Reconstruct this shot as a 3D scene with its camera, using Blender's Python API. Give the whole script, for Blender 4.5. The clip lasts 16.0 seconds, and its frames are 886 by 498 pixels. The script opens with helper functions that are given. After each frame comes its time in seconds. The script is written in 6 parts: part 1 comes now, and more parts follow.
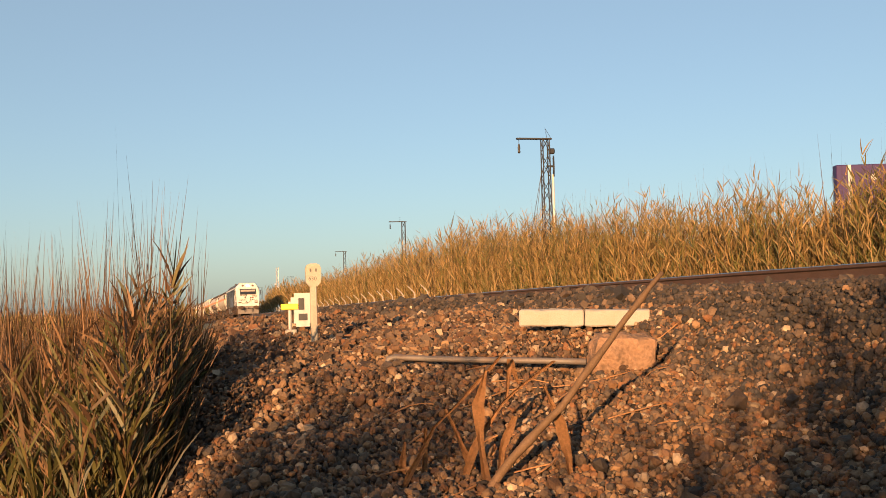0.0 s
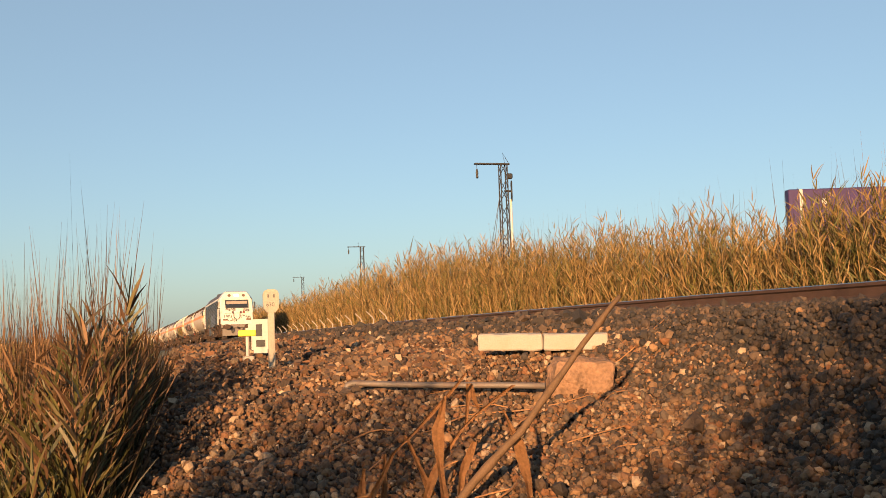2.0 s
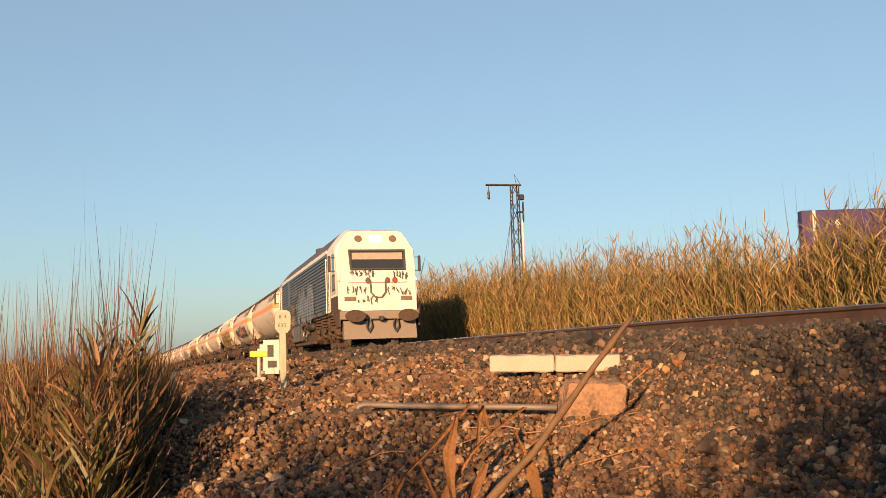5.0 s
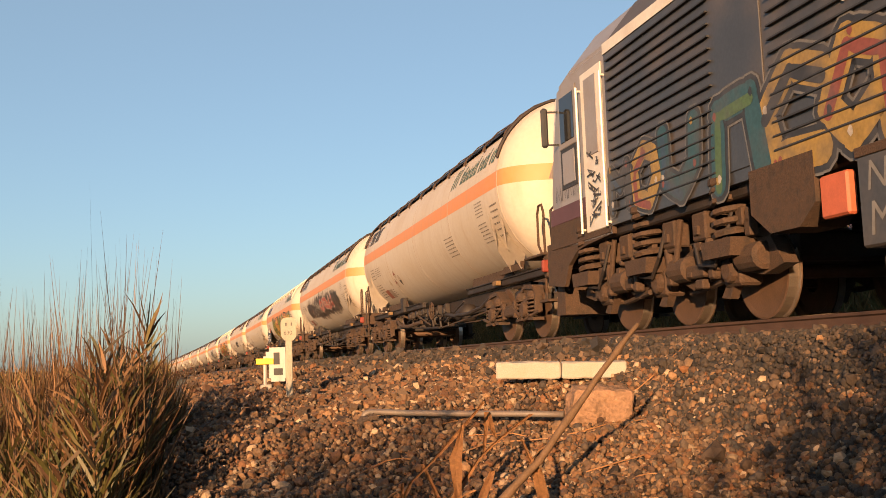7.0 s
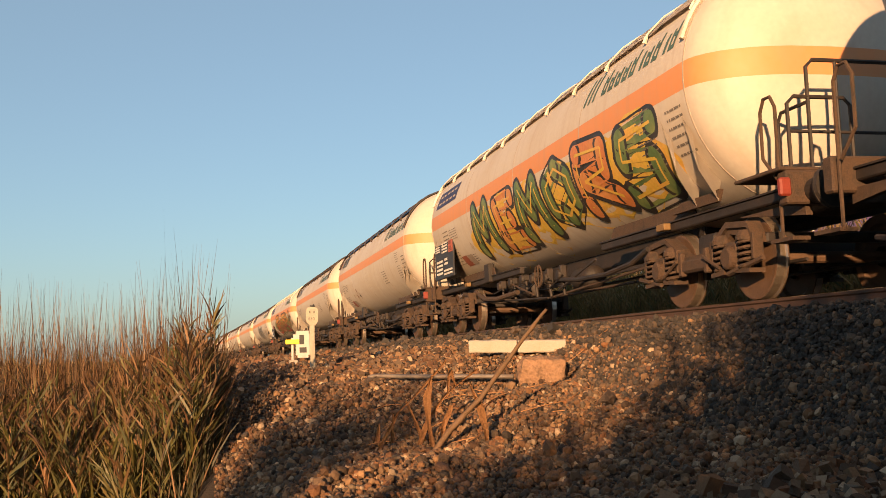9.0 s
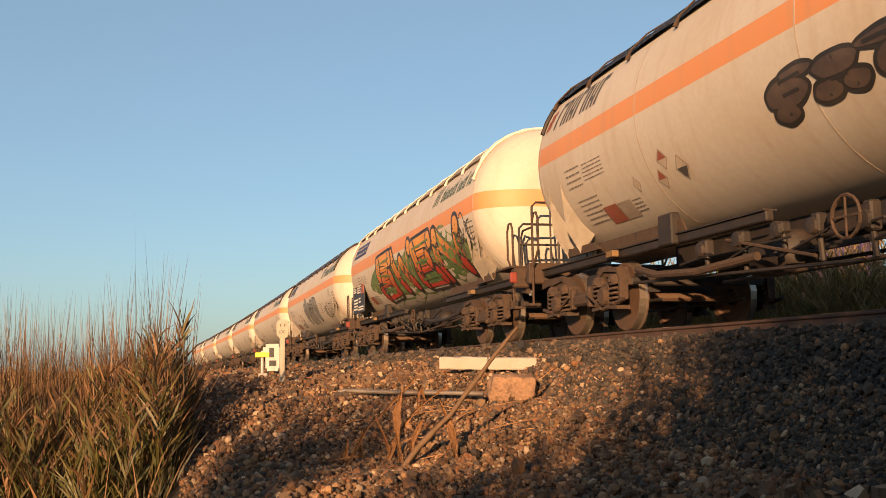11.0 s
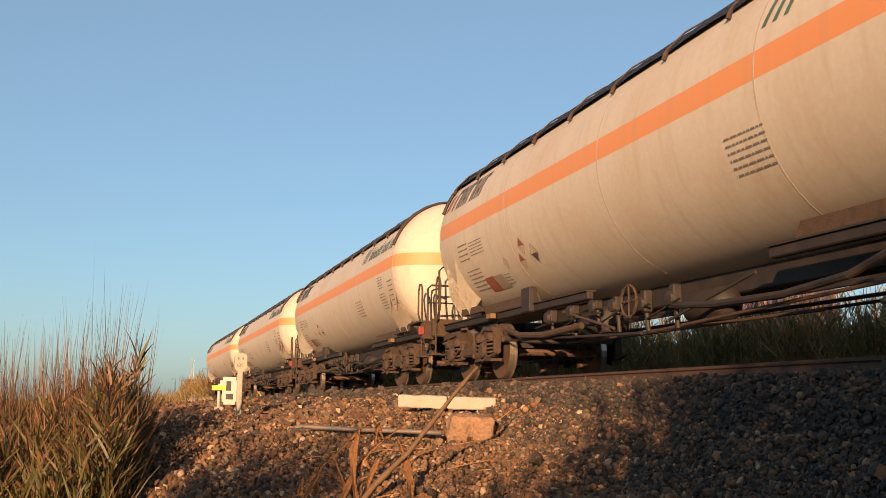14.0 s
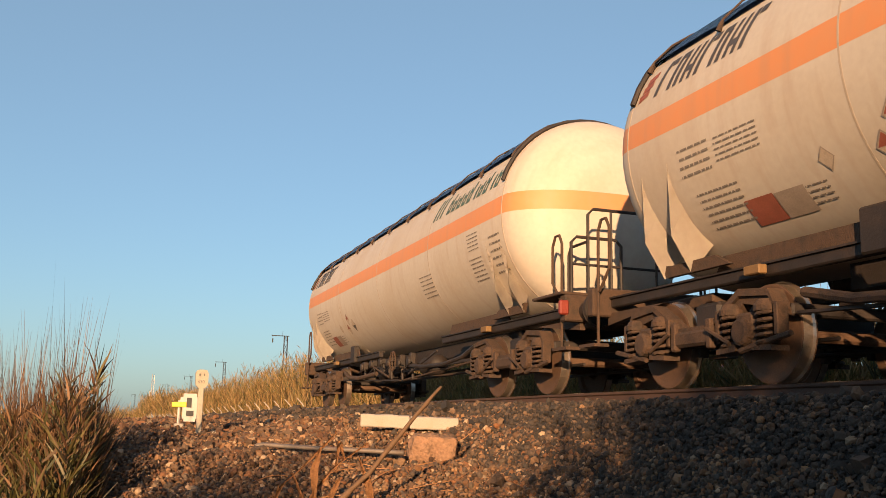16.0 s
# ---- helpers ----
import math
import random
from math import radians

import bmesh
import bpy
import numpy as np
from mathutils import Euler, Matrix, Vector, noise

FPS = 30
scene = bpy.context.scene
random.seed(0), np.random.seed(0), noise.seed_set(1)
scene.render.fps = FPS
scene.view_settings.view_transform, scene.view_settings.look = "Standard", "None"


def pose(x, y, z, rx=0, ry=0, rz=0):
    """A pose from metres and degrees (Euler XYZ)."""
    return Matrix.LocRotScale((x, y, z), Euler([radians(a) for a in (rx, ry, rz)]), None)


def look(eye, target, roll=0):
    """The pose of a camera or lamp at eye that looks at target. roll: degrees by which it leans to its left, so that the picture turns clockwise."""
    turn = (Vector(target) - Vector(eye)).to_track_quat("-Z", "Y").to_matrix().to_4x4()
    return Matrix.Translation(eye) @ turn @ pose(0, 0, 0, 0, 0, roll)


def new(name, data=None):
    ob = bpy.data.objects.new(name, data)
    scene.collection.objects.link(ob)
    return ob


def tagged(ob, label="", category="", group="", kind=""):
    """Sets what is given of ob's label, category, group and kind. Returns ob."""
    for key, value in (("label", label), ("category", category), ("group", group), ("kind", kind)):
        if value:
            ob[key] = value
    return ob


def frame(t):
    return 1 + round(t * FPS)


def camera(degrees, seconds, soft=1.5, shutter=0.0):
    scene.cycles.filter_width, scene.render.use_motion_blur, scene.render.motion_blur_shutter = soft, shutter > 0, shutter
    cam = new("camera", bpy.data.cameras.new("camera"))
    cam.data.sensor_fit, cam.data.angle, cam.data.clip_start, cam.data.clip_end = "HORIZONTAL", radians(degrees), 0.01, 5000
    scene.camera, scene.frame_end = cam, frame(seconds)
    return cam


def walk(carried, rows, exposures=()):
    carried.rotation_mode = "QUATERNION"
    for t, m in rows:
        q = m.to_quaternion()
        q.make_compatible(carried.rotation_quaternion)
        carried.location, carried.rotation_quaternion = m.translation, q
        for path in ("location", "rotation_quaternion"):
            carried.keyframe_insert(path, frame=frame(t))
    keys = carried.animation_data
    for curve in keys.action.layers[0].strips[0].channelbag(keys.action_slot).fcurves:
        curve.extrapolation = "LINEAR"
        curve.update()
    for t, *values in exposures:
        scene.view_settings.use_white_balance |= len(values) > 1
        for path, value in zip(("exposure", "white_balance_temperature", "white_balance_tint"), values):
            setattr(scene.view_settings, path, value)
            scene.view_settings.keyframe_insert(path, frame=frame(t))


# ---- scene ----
# World: rails run along y, rail heads at z = 0, the track centre at x = 0 near the camera.
cam = camera(48.27, 16.0, soft=0.55)

# seconds, x, y, z, heading (from +y towards +x), pitch, roll in degrees
WALK = [
    (0.0, -6.489, 0.000, -0.261, 12.33, 3.11, -1.53),
    (0.5, -6.489, 0.000, -0.261, 14.66, 3.02, -1.85),
    (1.0, -6.489, 0.000, -0.261, 14.64, 3.63, -2.08),
    (1.5, -6.489, 0.000, -0.261, 14.62, 4.14, -2.01),
    (2.0, -6.489, 0.000, -0.261, 14.77, 4.48, -1.96),
    (2.5, -6.489, 0.000, -0.261, 14.77, 4.78, -1.98),
    (3.0, -6.489, 0.000, -0.261, 14.52, 5.28, -1.95),
    (3.5, -6.489, 0.000, -0.261, 14.48, 5.32, -1.98),
    (4.0, -6.489, 0.000, -0.261, 14.38, 5.56, -1.90),
    (4.5, -6.489, 0.000, -0.261, 14.24, 5.64, -1.86),
    (7.0, -6.489, 0.000, -0.261, 13.82, 6.13, -2.02),
    (7.5, -6.489, 0.000, -0.261, 13.84, 6.09, -2.45),
    (8.0, -6.489, 0.000, -0.261, 13.40, 6.64, -2.11),
    (8.2, -6.489, 0.000, -0.261, 13.90, 6.39, -2.11),
    (8.3, -6.510, -0.151, -0.270, 14.50, 6.14, -2.11),
    (8.4, -6.788, -2.181, -0.391, 13.10, 5.81, -1.97),
    (8.5, -6.904, -3.029, -0.441, 12.56, 5.67, -1.92),
    (9.0, -6.904, -3.029, -0.441, 13.13, 5.78, -1.88),
    (11.5, -6.904, -3.029, -0.441, 15.27, 7.25, -0.37),
    (12.0, -6.904, -3.029, -0.441, 15.94, 7.96, 0.01),
    (12.5, -6.904, -3.029, -0.441, 16.45, 8.29, -0.26),
    (13.0, -6.904, -3.029, -0.441, 16.56, 8.51, -0.10),
    (13.5, -6.904, -3.029, -0.441, 16.70, 8.55, 0.16),
    (14.0, -6.904, -3.029, -0.441, 16.89, 8.85, 0.65),
    (14.5, -6.904, -3.029, -0.441, 17.27, 9.17, 0.67),
    (15.0, -6.904, -3.029, -0.441, 17.50, 9.30, 0.92),
    (15.5, -6.904, -3.029, -0.441, 18.16, 9.91, 1.27),
    (16.0, -6.904, -3.029, -0.441, 18.88, 10.01, 1.38),
]

def view(x, y, z, heading, pitch, roll):
    h, p = radians(heading), radians(pitch)
    eye = Vector((x, y, z))
    return look(eye, eye + Vector((math.sin(h) * math.cos(p), math.cos(h) * math.cos(p), math.sin(p))), roll)


walk(cam, [(t, view(*v)) for t, *v in WALK], exposures=[(0.0, 1.52, 6500, 10), (3.0, 1.52, 6350, 9), (8.2, 1.52, 6250, 9), (8.6, 1.45, 6350, 8), (11.5, 1.41, 6050, 7), (16.0, 1.41, 5850, 6)])

# ---- light ----
SUN_HEADING, SUN_HEIGHT = 27.0, 10.5   # light travels towards this heading
world = bpy.data.worlds.new("sky")
scene.world = world
world.use_nodes = True
wn = world.node_tree.nodes
sky = wn.new("ShaderNodeTexSky")
sky.sky_type = "NISHITA"
sky.sun_disc = False
sky.sun_elevation = radians(SUN_HEIGHT)
sky.sun_rotation = radians(180 + SUN_HEADING)
sky.air_density, sky.dust_density, sky.ozone_density = 1.0, 1.0, 2.9
wn["Background"].inputs["Strength"].default_value = 0.0600
soft_sky = wn.new("ShaderNodeHueSaturation")
soft_sky.inputs["Saturation"].default_value = 0.95
hazy = wn.new("ShaderNodeMix")
hazy.data_type = "RGBA"
hazy.inputs["Factor"].default_value = 0.36
hazy.inputs[7].default_value = (2.85, 3.45, 3.5, 1)
world.node_tree.links.new(sky.outputs[0], soft_sky.inputs["Color"])
world.node_tree.links.new(soft_sky.outputs[0], hazy.inputs[6])
world.node_tree.links.new(hazy.outputs[2], wn["Background"].inputs["Color"])
sun = new("sun", bpy.data.lights.new("sun", "SUN"))
sun.data.energy, sun.data.angle, sun.data.color = 5.0, radians(0.55), (1.0, 0.56, 0.258)
sh, se = radians(SUN_HEADING), radians(SUN_HEIGHT)
sun.matrix_world = look((0, 0, 30), Vector((0, 0, 30)) + Vector((math.sin(sh) * math.cos(se), math.cos(sh) * math.cos(se), -math.sin(se))))


# ---- materials ----
def mat(name, colour, rough=0.7, metal=0.0, vary=0.25, scale=8.0, fine=60.0, bump=0.1, dirt=None, dirt_amount=0.4, island=0.0, obj=0.0, ramp=None, sheer=0.0, depth=0.02):
    """A surface with variation at two scales; ramp: colours picked at random per island or object."""
    m = bpy.data.materials.new(name)
    m.use_nodes = True
    n, l = m.node_tree.nodes, m.node_tree.links
    b = n["Principled BSDF"]
    b.inputs["Roughness"].default_value, b.inputs["Metallic"].default_value = rough, metal
    tc = n.new("ShaderNodeTexCoord")
    big, small = n.new("ShaderNodeTexNoise"), n.new("ShaderNodeTexNoise")
    for tex, s in ((big, scale), (small, fine)):
        tex.inputs["Scale"].default_value, tex.inputs["Detail"].default_value = s, 5
        l.new(tc.outputs["Object"], tex.inputs["Vector"])
    col = n.new("ShaderNodeRGB")
    col.outputs[0].default_value = (*colour, 1)
    out = col.outputs[0]
    if ramp:
        r = n.new("ShaderNodeValToRGB")
        r.color_ramp.interpolation = "LINEAR"
        while len(r.color_ramp.elements) < len(ramp):
            r.color_ramp.elements.new(0.5)
        for i, c in enumerate(ramp):
            r.color_ramp.elements[i].position, r.color_ramp.elements[i].color = i / max(1, len(ramp) - 1), (*c, 1)
        if obj:
            src = n.new("ShaderNodeObjectInfo").outputs["Random"]
        else:
            src = n.new("ShaderNodeNewGeometry").outputs["Random Per Island"]
        l.new(src, r.inputs[0])
        out = r.outputs[0]
    if dirt:
        mx = n.new("ShaderNodeMix")
        mx.data_type = "RGBA"
        rr = n.new("ShaderNodeMapRange")
        rr.inputs["From Min"].default_value, rr.inputs["From Max"].default_value = 0.45, 0.7
        rr.inputs["To Max"].default_value = dirt_amount
        l.new(big.outputs[0], rr.inputs["Value"])
        l.new(rr.outputs[0], mx.inputs["Factor"])
        l.new(out, mx.inputs[6])
        mx.inputs[7].default_value = (*dirt, 1)
        out = mx.outputs[2]
    hs = n.new("ShaderNodeHueSaturation")
    ad = n.new("ShaderNodeMath")
    ad.operation = "ADD"
    l.new(big.outputs[0], ad.inputs[0])
    l.new(small.outputs[0], ad.inputs[1])
    mr = n.new("ShaderNodeMapRange")
    mr.inputs["From Min"].default_value, mr.inputs["From Max"].default_value = 0.6, 1.4
    mr.inputs["To Min"].default_value, mr.inputs["To Max"].default_value = 1 - vary, 1 + vary
    l.new(ad.outputs[0], mr.inputs["Value"])
    l.new(mr.outputs[0], hs.inputs["Value"])
    l.new(out, hs.inputs["Color"])
    l.new(hs.outputs[0], b.inputs["Base Color"])
    if bump:
        bp = n.new("ShaderNodeBump")
        bp.inputs["Strength"].default_value, bp.inputs["Distance"].default_value = bump, depth
        l.new(small.outputs[0], bp.inputs["Height"])
        l.new(bp.outputs[0], b.inputs["Normal"])
    if sheer:
        tr = n.new("ShaderNodeBsdfTranslucent")
        l.new(hs.outputs[0], tr.inputs["Color"])
        ms = n.new("ShaderNodeMixShader")
        ms.inputs[0].default_value = sheer
        l.new(b.outputs[0], ms.inputs[1])
        l.new(tr.outputs[0], ms.inputs[2])
        l.new(ms.outputs[0], n["Material Output"].inputs["Surface"])
    return m


# near-black beds: the shade in gaps between stones is in their colour
SOIL = mat("gravel soil with gap shade", (0.020, 0.011, 0.006), 0.95, scale=1.3, fine=45, vary=0.5, bump=0.9, dirt=(0.012, 0.008, 0.004), dirt_amount=0.7, depth=0.03)
BALLAST = mat("ballast bed with gap shade", (0.017, 0.014, 0.012), 0.95, scale=2, fine=40, vary=0.5, bump=1.0, depth=0.03)
STONE_WARM = mat("gravel stones", (0.226, 0.090, 0.034), 0.85, scale=3, fine=70, vary=0.3, bump=0.3,
                 ramp=[(0.013, 0.008, 0.005), (0.13, 0.063, 0.026), (0.032, 0.026, 0.021), (0.23, 0.130, 0.063), (0.017, 0.011, 0.007), (0.155, 0.066, 0.025), (0.045, 0.035, 0.028), (0.17, 0.097, 0.048), (0.014, 0.009, 0.006), (0.33, 0.235, 0.15)])
STONE_PART = mat("loose stones", (0.226, 0.090, 0.034), 0.85, scale=3, fine=70, vary=0.3, bump=0.3, obj=1.0,
                 ramp=[(0.013, 0.008, 0.005), (0.13, 0.063, 0.026), (0.032, 0.026, 0.021), (0.23, 0.130, 0.063), (0.017, 0.011, 0.007), (0.155, 0.066, 0.025), (0.045, 0.035, 0.028), (0.17, 0.097, 0.048), (0.014, 0.009, 0.006), (0.33, 0.235, 0.15)])
STONE_DARK = mat("ballast stones", (0.050, 0.040, 0.031), 0.85, scale=3, fine=70, vary=0.3, bump=0.3,
                 ramp=[(0.009, 0.007, 0.006), (0.034, 0.025, 0.019), (0.014, 0.011, 0.009), (0.062, 0.042, 0.028), (0.020, 0.016, 0.013), (0.12, 0.075, 0.046), (0.011, 0.009, 0.008), (0.036, 0.030, 0.026)])
CONCRETE = mat("weathered concrete", (0.302, 0.274, 0.238), 0.9, scale=5, fine=80, vary=0.25, bump=0.3, dirt=(0.216, 0.166, 0.122), dirt_amount=0.6)
SLEEPER = mat("sleeper concrete", (0.168, 0.138, 0.114), 0.9, scale=4, fine=50, vary=0.3, bump=0.3)
POST_PAINT = mat("cream painted post", (0.293, 0.268, 0.217), 0.7, scale=9, fine=60, vary=0.18, bump=0.15, dirt=(0.223, 0.166, 0.109), dirt_amount=0.45)
WHITE_PAINT = mat("white painted metal", (0.351, 0.344, 0.332), 0.5, scale=7, fine=60, vary=0.12, bump=0.05, dirt=(0.287, 0.255, 0.211), dirt_amount=0.4)
OCHRE = mat("ochre painted steel", (0.140, 0.081, 0.028), 0.7, scale=8, vary=0.25, bump=0.05, dirt=(0.070, 0.042, 0.021))
YELLOW = mat("yellow paint", (0.80, 0.55, 0.03), 0.5, vary=0.12, bump=0.05)
BLACK = mat("black paint", (0.02, 0.02, 0.022), 0.6, vary=0.2, bump=0.05)
INK = mat("faded lettering", (0.10, 0.09, 0.08), 0.7, vary=0.3, bump=0)
PIPE = mat("dull steel pipe", (0.140, 0.119, 0.105), 0.6, metal=0.3, scale=10, fine=90, vary=0.3, bump=0.2, dirt=(0.112, 0.056, 0.028))
ROCK = mat("sandstone block", (0.196, 0.115, 0.068), 0.95, scale=9, fine=34, vary=0.5, bump=1.0, dirt=(0.187, 0.102, 0.060), dirt_amount=0.6)
RUST = mat("rusty rail steel", (0.049, 0.025, 0.017), 0.8, scale=6, fine=90, vary=0.35, bump=0.2)
RAILTOP = mat("polished rail head", (0.45, 0.42, 0.40), 0.25, metal=1.0, vary=0.1, bump=0.02)
STICK = mat("dry cane", (0.094, 0.053, 0.025), 0.8, scale=12, fine=100, vary=0.4, bump=0.3, dirt=(0.090, 0.053, 0.031), dirt_amount=0.7)
WITHERED = mat("withered leaf", (0.265, 0.129, 0.050), 0.8, scale=9, fine=60, vary=0.4, bump=0.2, dirt=(0.092, 0.045, 0.023), dirt_amount=0.7)
LEAF_DRY = mat("dry reed leaves", (0.219, 0.151, 0.068), 0.7, scale=2, fine=30, vary=0.25, bump=0, sheer=0.3,
               ramp=[(0.307, 0.180, 0.062), (0.150, 0.095, 0.030), (0.365, 0.240, 0.105), (0.10, 0.076, 0.022), (0.263, 0.160, 0.052), (0.075, 0.060, 0.018)])
LEAF_GREEN = mat("green reed leaves", (0.071, 0.093, 0.022), 0.6, scale=2, fine=30, vary=0.25, bump=0, sheer=0.3,
                 ramp=[(0.078, 0.085, 0.022), (0.143, 0.121, 0.029), (0.049, 0.061, 0.016), (0.200, 0.143, 0.039), (0.107, 0.100, 0.029)])
# green leaves with the shade of train and ditch put into the colour
SHADED_GREEN = mat("reed and grass leaves darkened for shade", (0.080, 0.104, 0.024), 0.6, scale=2, fine=30, vary=0.25, bump=0, sheer=0.2,
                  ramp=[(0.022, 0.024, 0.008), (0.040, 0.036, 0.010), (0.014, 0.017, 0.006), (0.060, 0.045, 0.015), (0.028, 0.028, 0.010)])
GRASS_DRY = mat("dry grass stalks", (0.161, 0.092, 0.036), 0.7, scale=2, fine=30, vary=0.25, bump=0, sheer=0.25,
                ramp=[(0.15, 0.074, 0.029), (0.04, 0.018, 0.007), (0.22, 0.12, 0.053), (0.07, 0.032, 0.012), (0.11, 0.06, 0.022), (0.026, 0.018, 0.006)])
DITCH_LEAF = mat("green ditch reed leaves", (0.07, 0.08, 0.02), 0.55, scale=2, fine=30, vary=0.25, bump=0, sheer=0.25,
                 ramp=[(0.050, 0.054, 0.015), (0.10, 0.085, 0.022), (0.030, 0.034, 0.010), (0.13, 0.098, 0.030), (0.065, 0.062, 0.018)])
FIELD = mat("field grass", (0.048, 0.048, 0.020), 0.95, scale=0.3, fine=6, vary=0.4, bump=0.5, dirt=(0.072, 0.056, 0.028), dirt_amount=0.7)
GALV = mat("galvanised steel", (0.33, 0.31, 0.29), 0.55, metal=0.5, vary=0.2, bump=0.05)
DARK_STEEL = mat("dark lattice steel", (0.022, 0.023, 0.026), 0.6, metal=0.3, vary=0.2, bump=0.05)
PURPLE = mat("purple panel", (0.022, 0.007, 0.060), 0.5, scale=2, vary=0.15, bump=0.02)


# ---- mesh helpers ----
def mesh_of(name, bm, *materials, smooth=False):
    me = bpy.data.meshes.new(name)
    bm.normal_update()
    bm.to_mesh(me)
    bm.free()
    for m in materials:
        me.materials.append(m)
    if smooth:
        for p in me.polygons:
            p.use_smooth = True
    return me


def part(name, bm, material, parent, label="", smooth=False):
    """Links a bmesh as one mesh object under a thing or a part."""
    ms = material if isinstance(material, (list, tuple)) else [material]
    ob = new(name, mesh_of(name, bm, *ms, smooth=smooth))
    ob.parent = parent
    return tagged(ob, label=label)


def root(name, m, label, category, group="", kind=""):
    ob = new(name)
    ob.empty_display_size = 0.2
    ob.matrix_basis = m
    return tagged(ob, label, category, group, kind)


def box(bm, x0, x1, y0, y1, z0, z1, bevel=0.0, mi=0):
    r = bmesh.ops.create_cube(bm, size=1, matrix=Matrix.LocRotScale(((x0 + x1) / 2, (y0 + y1) / 2, (z0 + z1) / 2), None, (x1 - x0, y1 - y0, z1 - z0)))
    vs = r["verts"]
    if bevel:
        es = list({e for v in vs for e in v.link_edges})
        out = bmesh.ops.bevel(bm, geom=es, offset=bevel, segments=1, affect="EDGES", clamp_overlap=True)
        vs = out["verts"]
    if mi:
        for f in {f for v in vs for f in v.link_faces}:
            f.material_index = mi
    return bm


def rod(bm, a, b, r, sides=8, r2=None, mi=0):
    a, b = Vector(a), Vector(b)
    d = b - a
    m = Matrix.Translation((a + b) / 2) @ d.to_track_quat("Z", "Y").to_matrix().to_4x4()
    out = bmesh.ops.create_cone(bm, cap_ends=True, segments=sides, radius1=r, radius2=r if r2 is None else r2, depth=d.length, matrix=m)
    if mi:
        for f in {f for v in out["verts"] for f in v.link_faces}:
            f.material_index = mi
    return bm


def tube(bm, pts, r, sides=6):
    """A bent tube along points."""
    pts = [Vector(p) for p in pts]
    rings = []
    side = None
    for i, p in enumerate(pts):
        d = (pts[min(i + 1, len(pts) - 1)] - pts[max(i - 1, 0)]).normalized()
        if side is None:
            side = d.orthogonal().normalized()
        side = (side - d * side.dot(d)).normalized()
        up = d.cross(side)
        rr = r[i] if isinstance(r, (list, tuple)) else r
        rings.append([bm.verts.new(p + (side * math.cos(a) + up * math.sin(a)) * rr) for a in (2 * math.pi * k / sides for k in range(sides))])
    for u, v in zip(rings, rings[1:]):
        for k in range(sides):
            bm.faces.new((u[k], u[(k + 1) % sides], v[(k + 1) % sides], v[k]))
    bm.faces.new(rings[0][::-1])
    bm.faces.new(rings[-1])
    return bm


def lathe(bm, profile, axis="y", sides=24, centre=(0, 0, 0), mi=0):
    """A solid of revolution; profile of (along, radius)."""
    c = Vector(centre)
    rings = []
    for u, r in profile:
        ring = []
        for k in range(sides):
            a = 2 * math.pi * k / sides
            q = {"y": (r * math.cos(a), u, r * math.sin(a)), "x": (u, r * math.cos(a), r * math.sin(a)), "z": (r * math.cos(a), r * math.sin(a), u)}[axis]
            ring.append(bm.verts.new(c + Vector(q)))
        rings.append(ring)
    for u, v in zip(rings, rings[1:]):
        for k in range(sides):
            f = bm.faces.new((u[k], u[(k + 1) % sides], v[(k + 1) % sides], v[k]))
            f.material_index = mi
    for ring in (rings[0], rings[-1]):
        bm.faces.new(ring).material_index = mi
    bmesh.ops.recalc_face_normals(bm, faces=bm.faces)
    return bm


def prism(bm, outline, x0, x1, mi=0):
    """A plate: an outline in (y, z), from x0 to x1."""
    a = [bm.verts.new((x0, y, z)) for y, z in outline]
    b = [bm.verts.new((x1, y, z)) for y, z in outline]
    fs = [bm.faces.new(a), bm.faces.new(b[::-1])]
    for i in range(len(outline)):
        j = (i + 1) % len(outline)
        fs.append(bm.faces.new((a[i], b[i], b[j], a[j])))
    for f in fs:
        f.material_index = mi
    bmesh.ops.recalc_face_normals(bm, faces=fs)
    return bm


def raw(name, verts, faces, material):
    me = bpy.data.meshes.new(name)
    me.from_pydata(verts.tolist() if hasattr(verts, "tolist") else verts, [], faces.tolist() if hasattr(faces, "tolist") else faces)
    for m in (material if isinstance(material, (list, tuple)) else [material]):
        me.materials.append(m)
    return new(name, me)


def lettering(text, size, material, parent, m, name="lettering", lean=0.0):
    """Flat writing as one mesh; its x runs with the words, its y up."""
    cu = bpy.data.curves.new(name, "FONT")
    cu.body, cu.size, cu.align_x, cu.shear = text, size, "LEFT", lean
    tmp = new(name, cu)
    me = bpy.data.meshes.new_from_object(tmp.evaluated_get(bpy.context.evaluated_depsgraph_get()))
    bpy.data.objects.remove(tmp)
    bpy.data.curves.remove(cu)
    me.materials.clear()
    me.materials.append(material)
    ob = new(name, me)
    ob.parent, ob.matrix_basis = parent, m
    return ob


def side_on(x, y, z):
    """The pose of writing on a near flank that faces -x, beginning at y and running forward."""
    return Matrix(((0, 0, -1, x), (-1, 0, 0, y), (0, 1, 0, z), (0, 0, 0, 1)))


# ---- ground ----
RADIUS = 2000.0


def track(y):
    """Centre of the track at y, and its heading: straight past the camera, then a wide curve."""
    q = max(0.0, y)
    return Vector((-q * q / (2 * RADIUS), y, -0.00005 * q * q - 0.004 * max(0.0, y - 12))), q / RADIUS


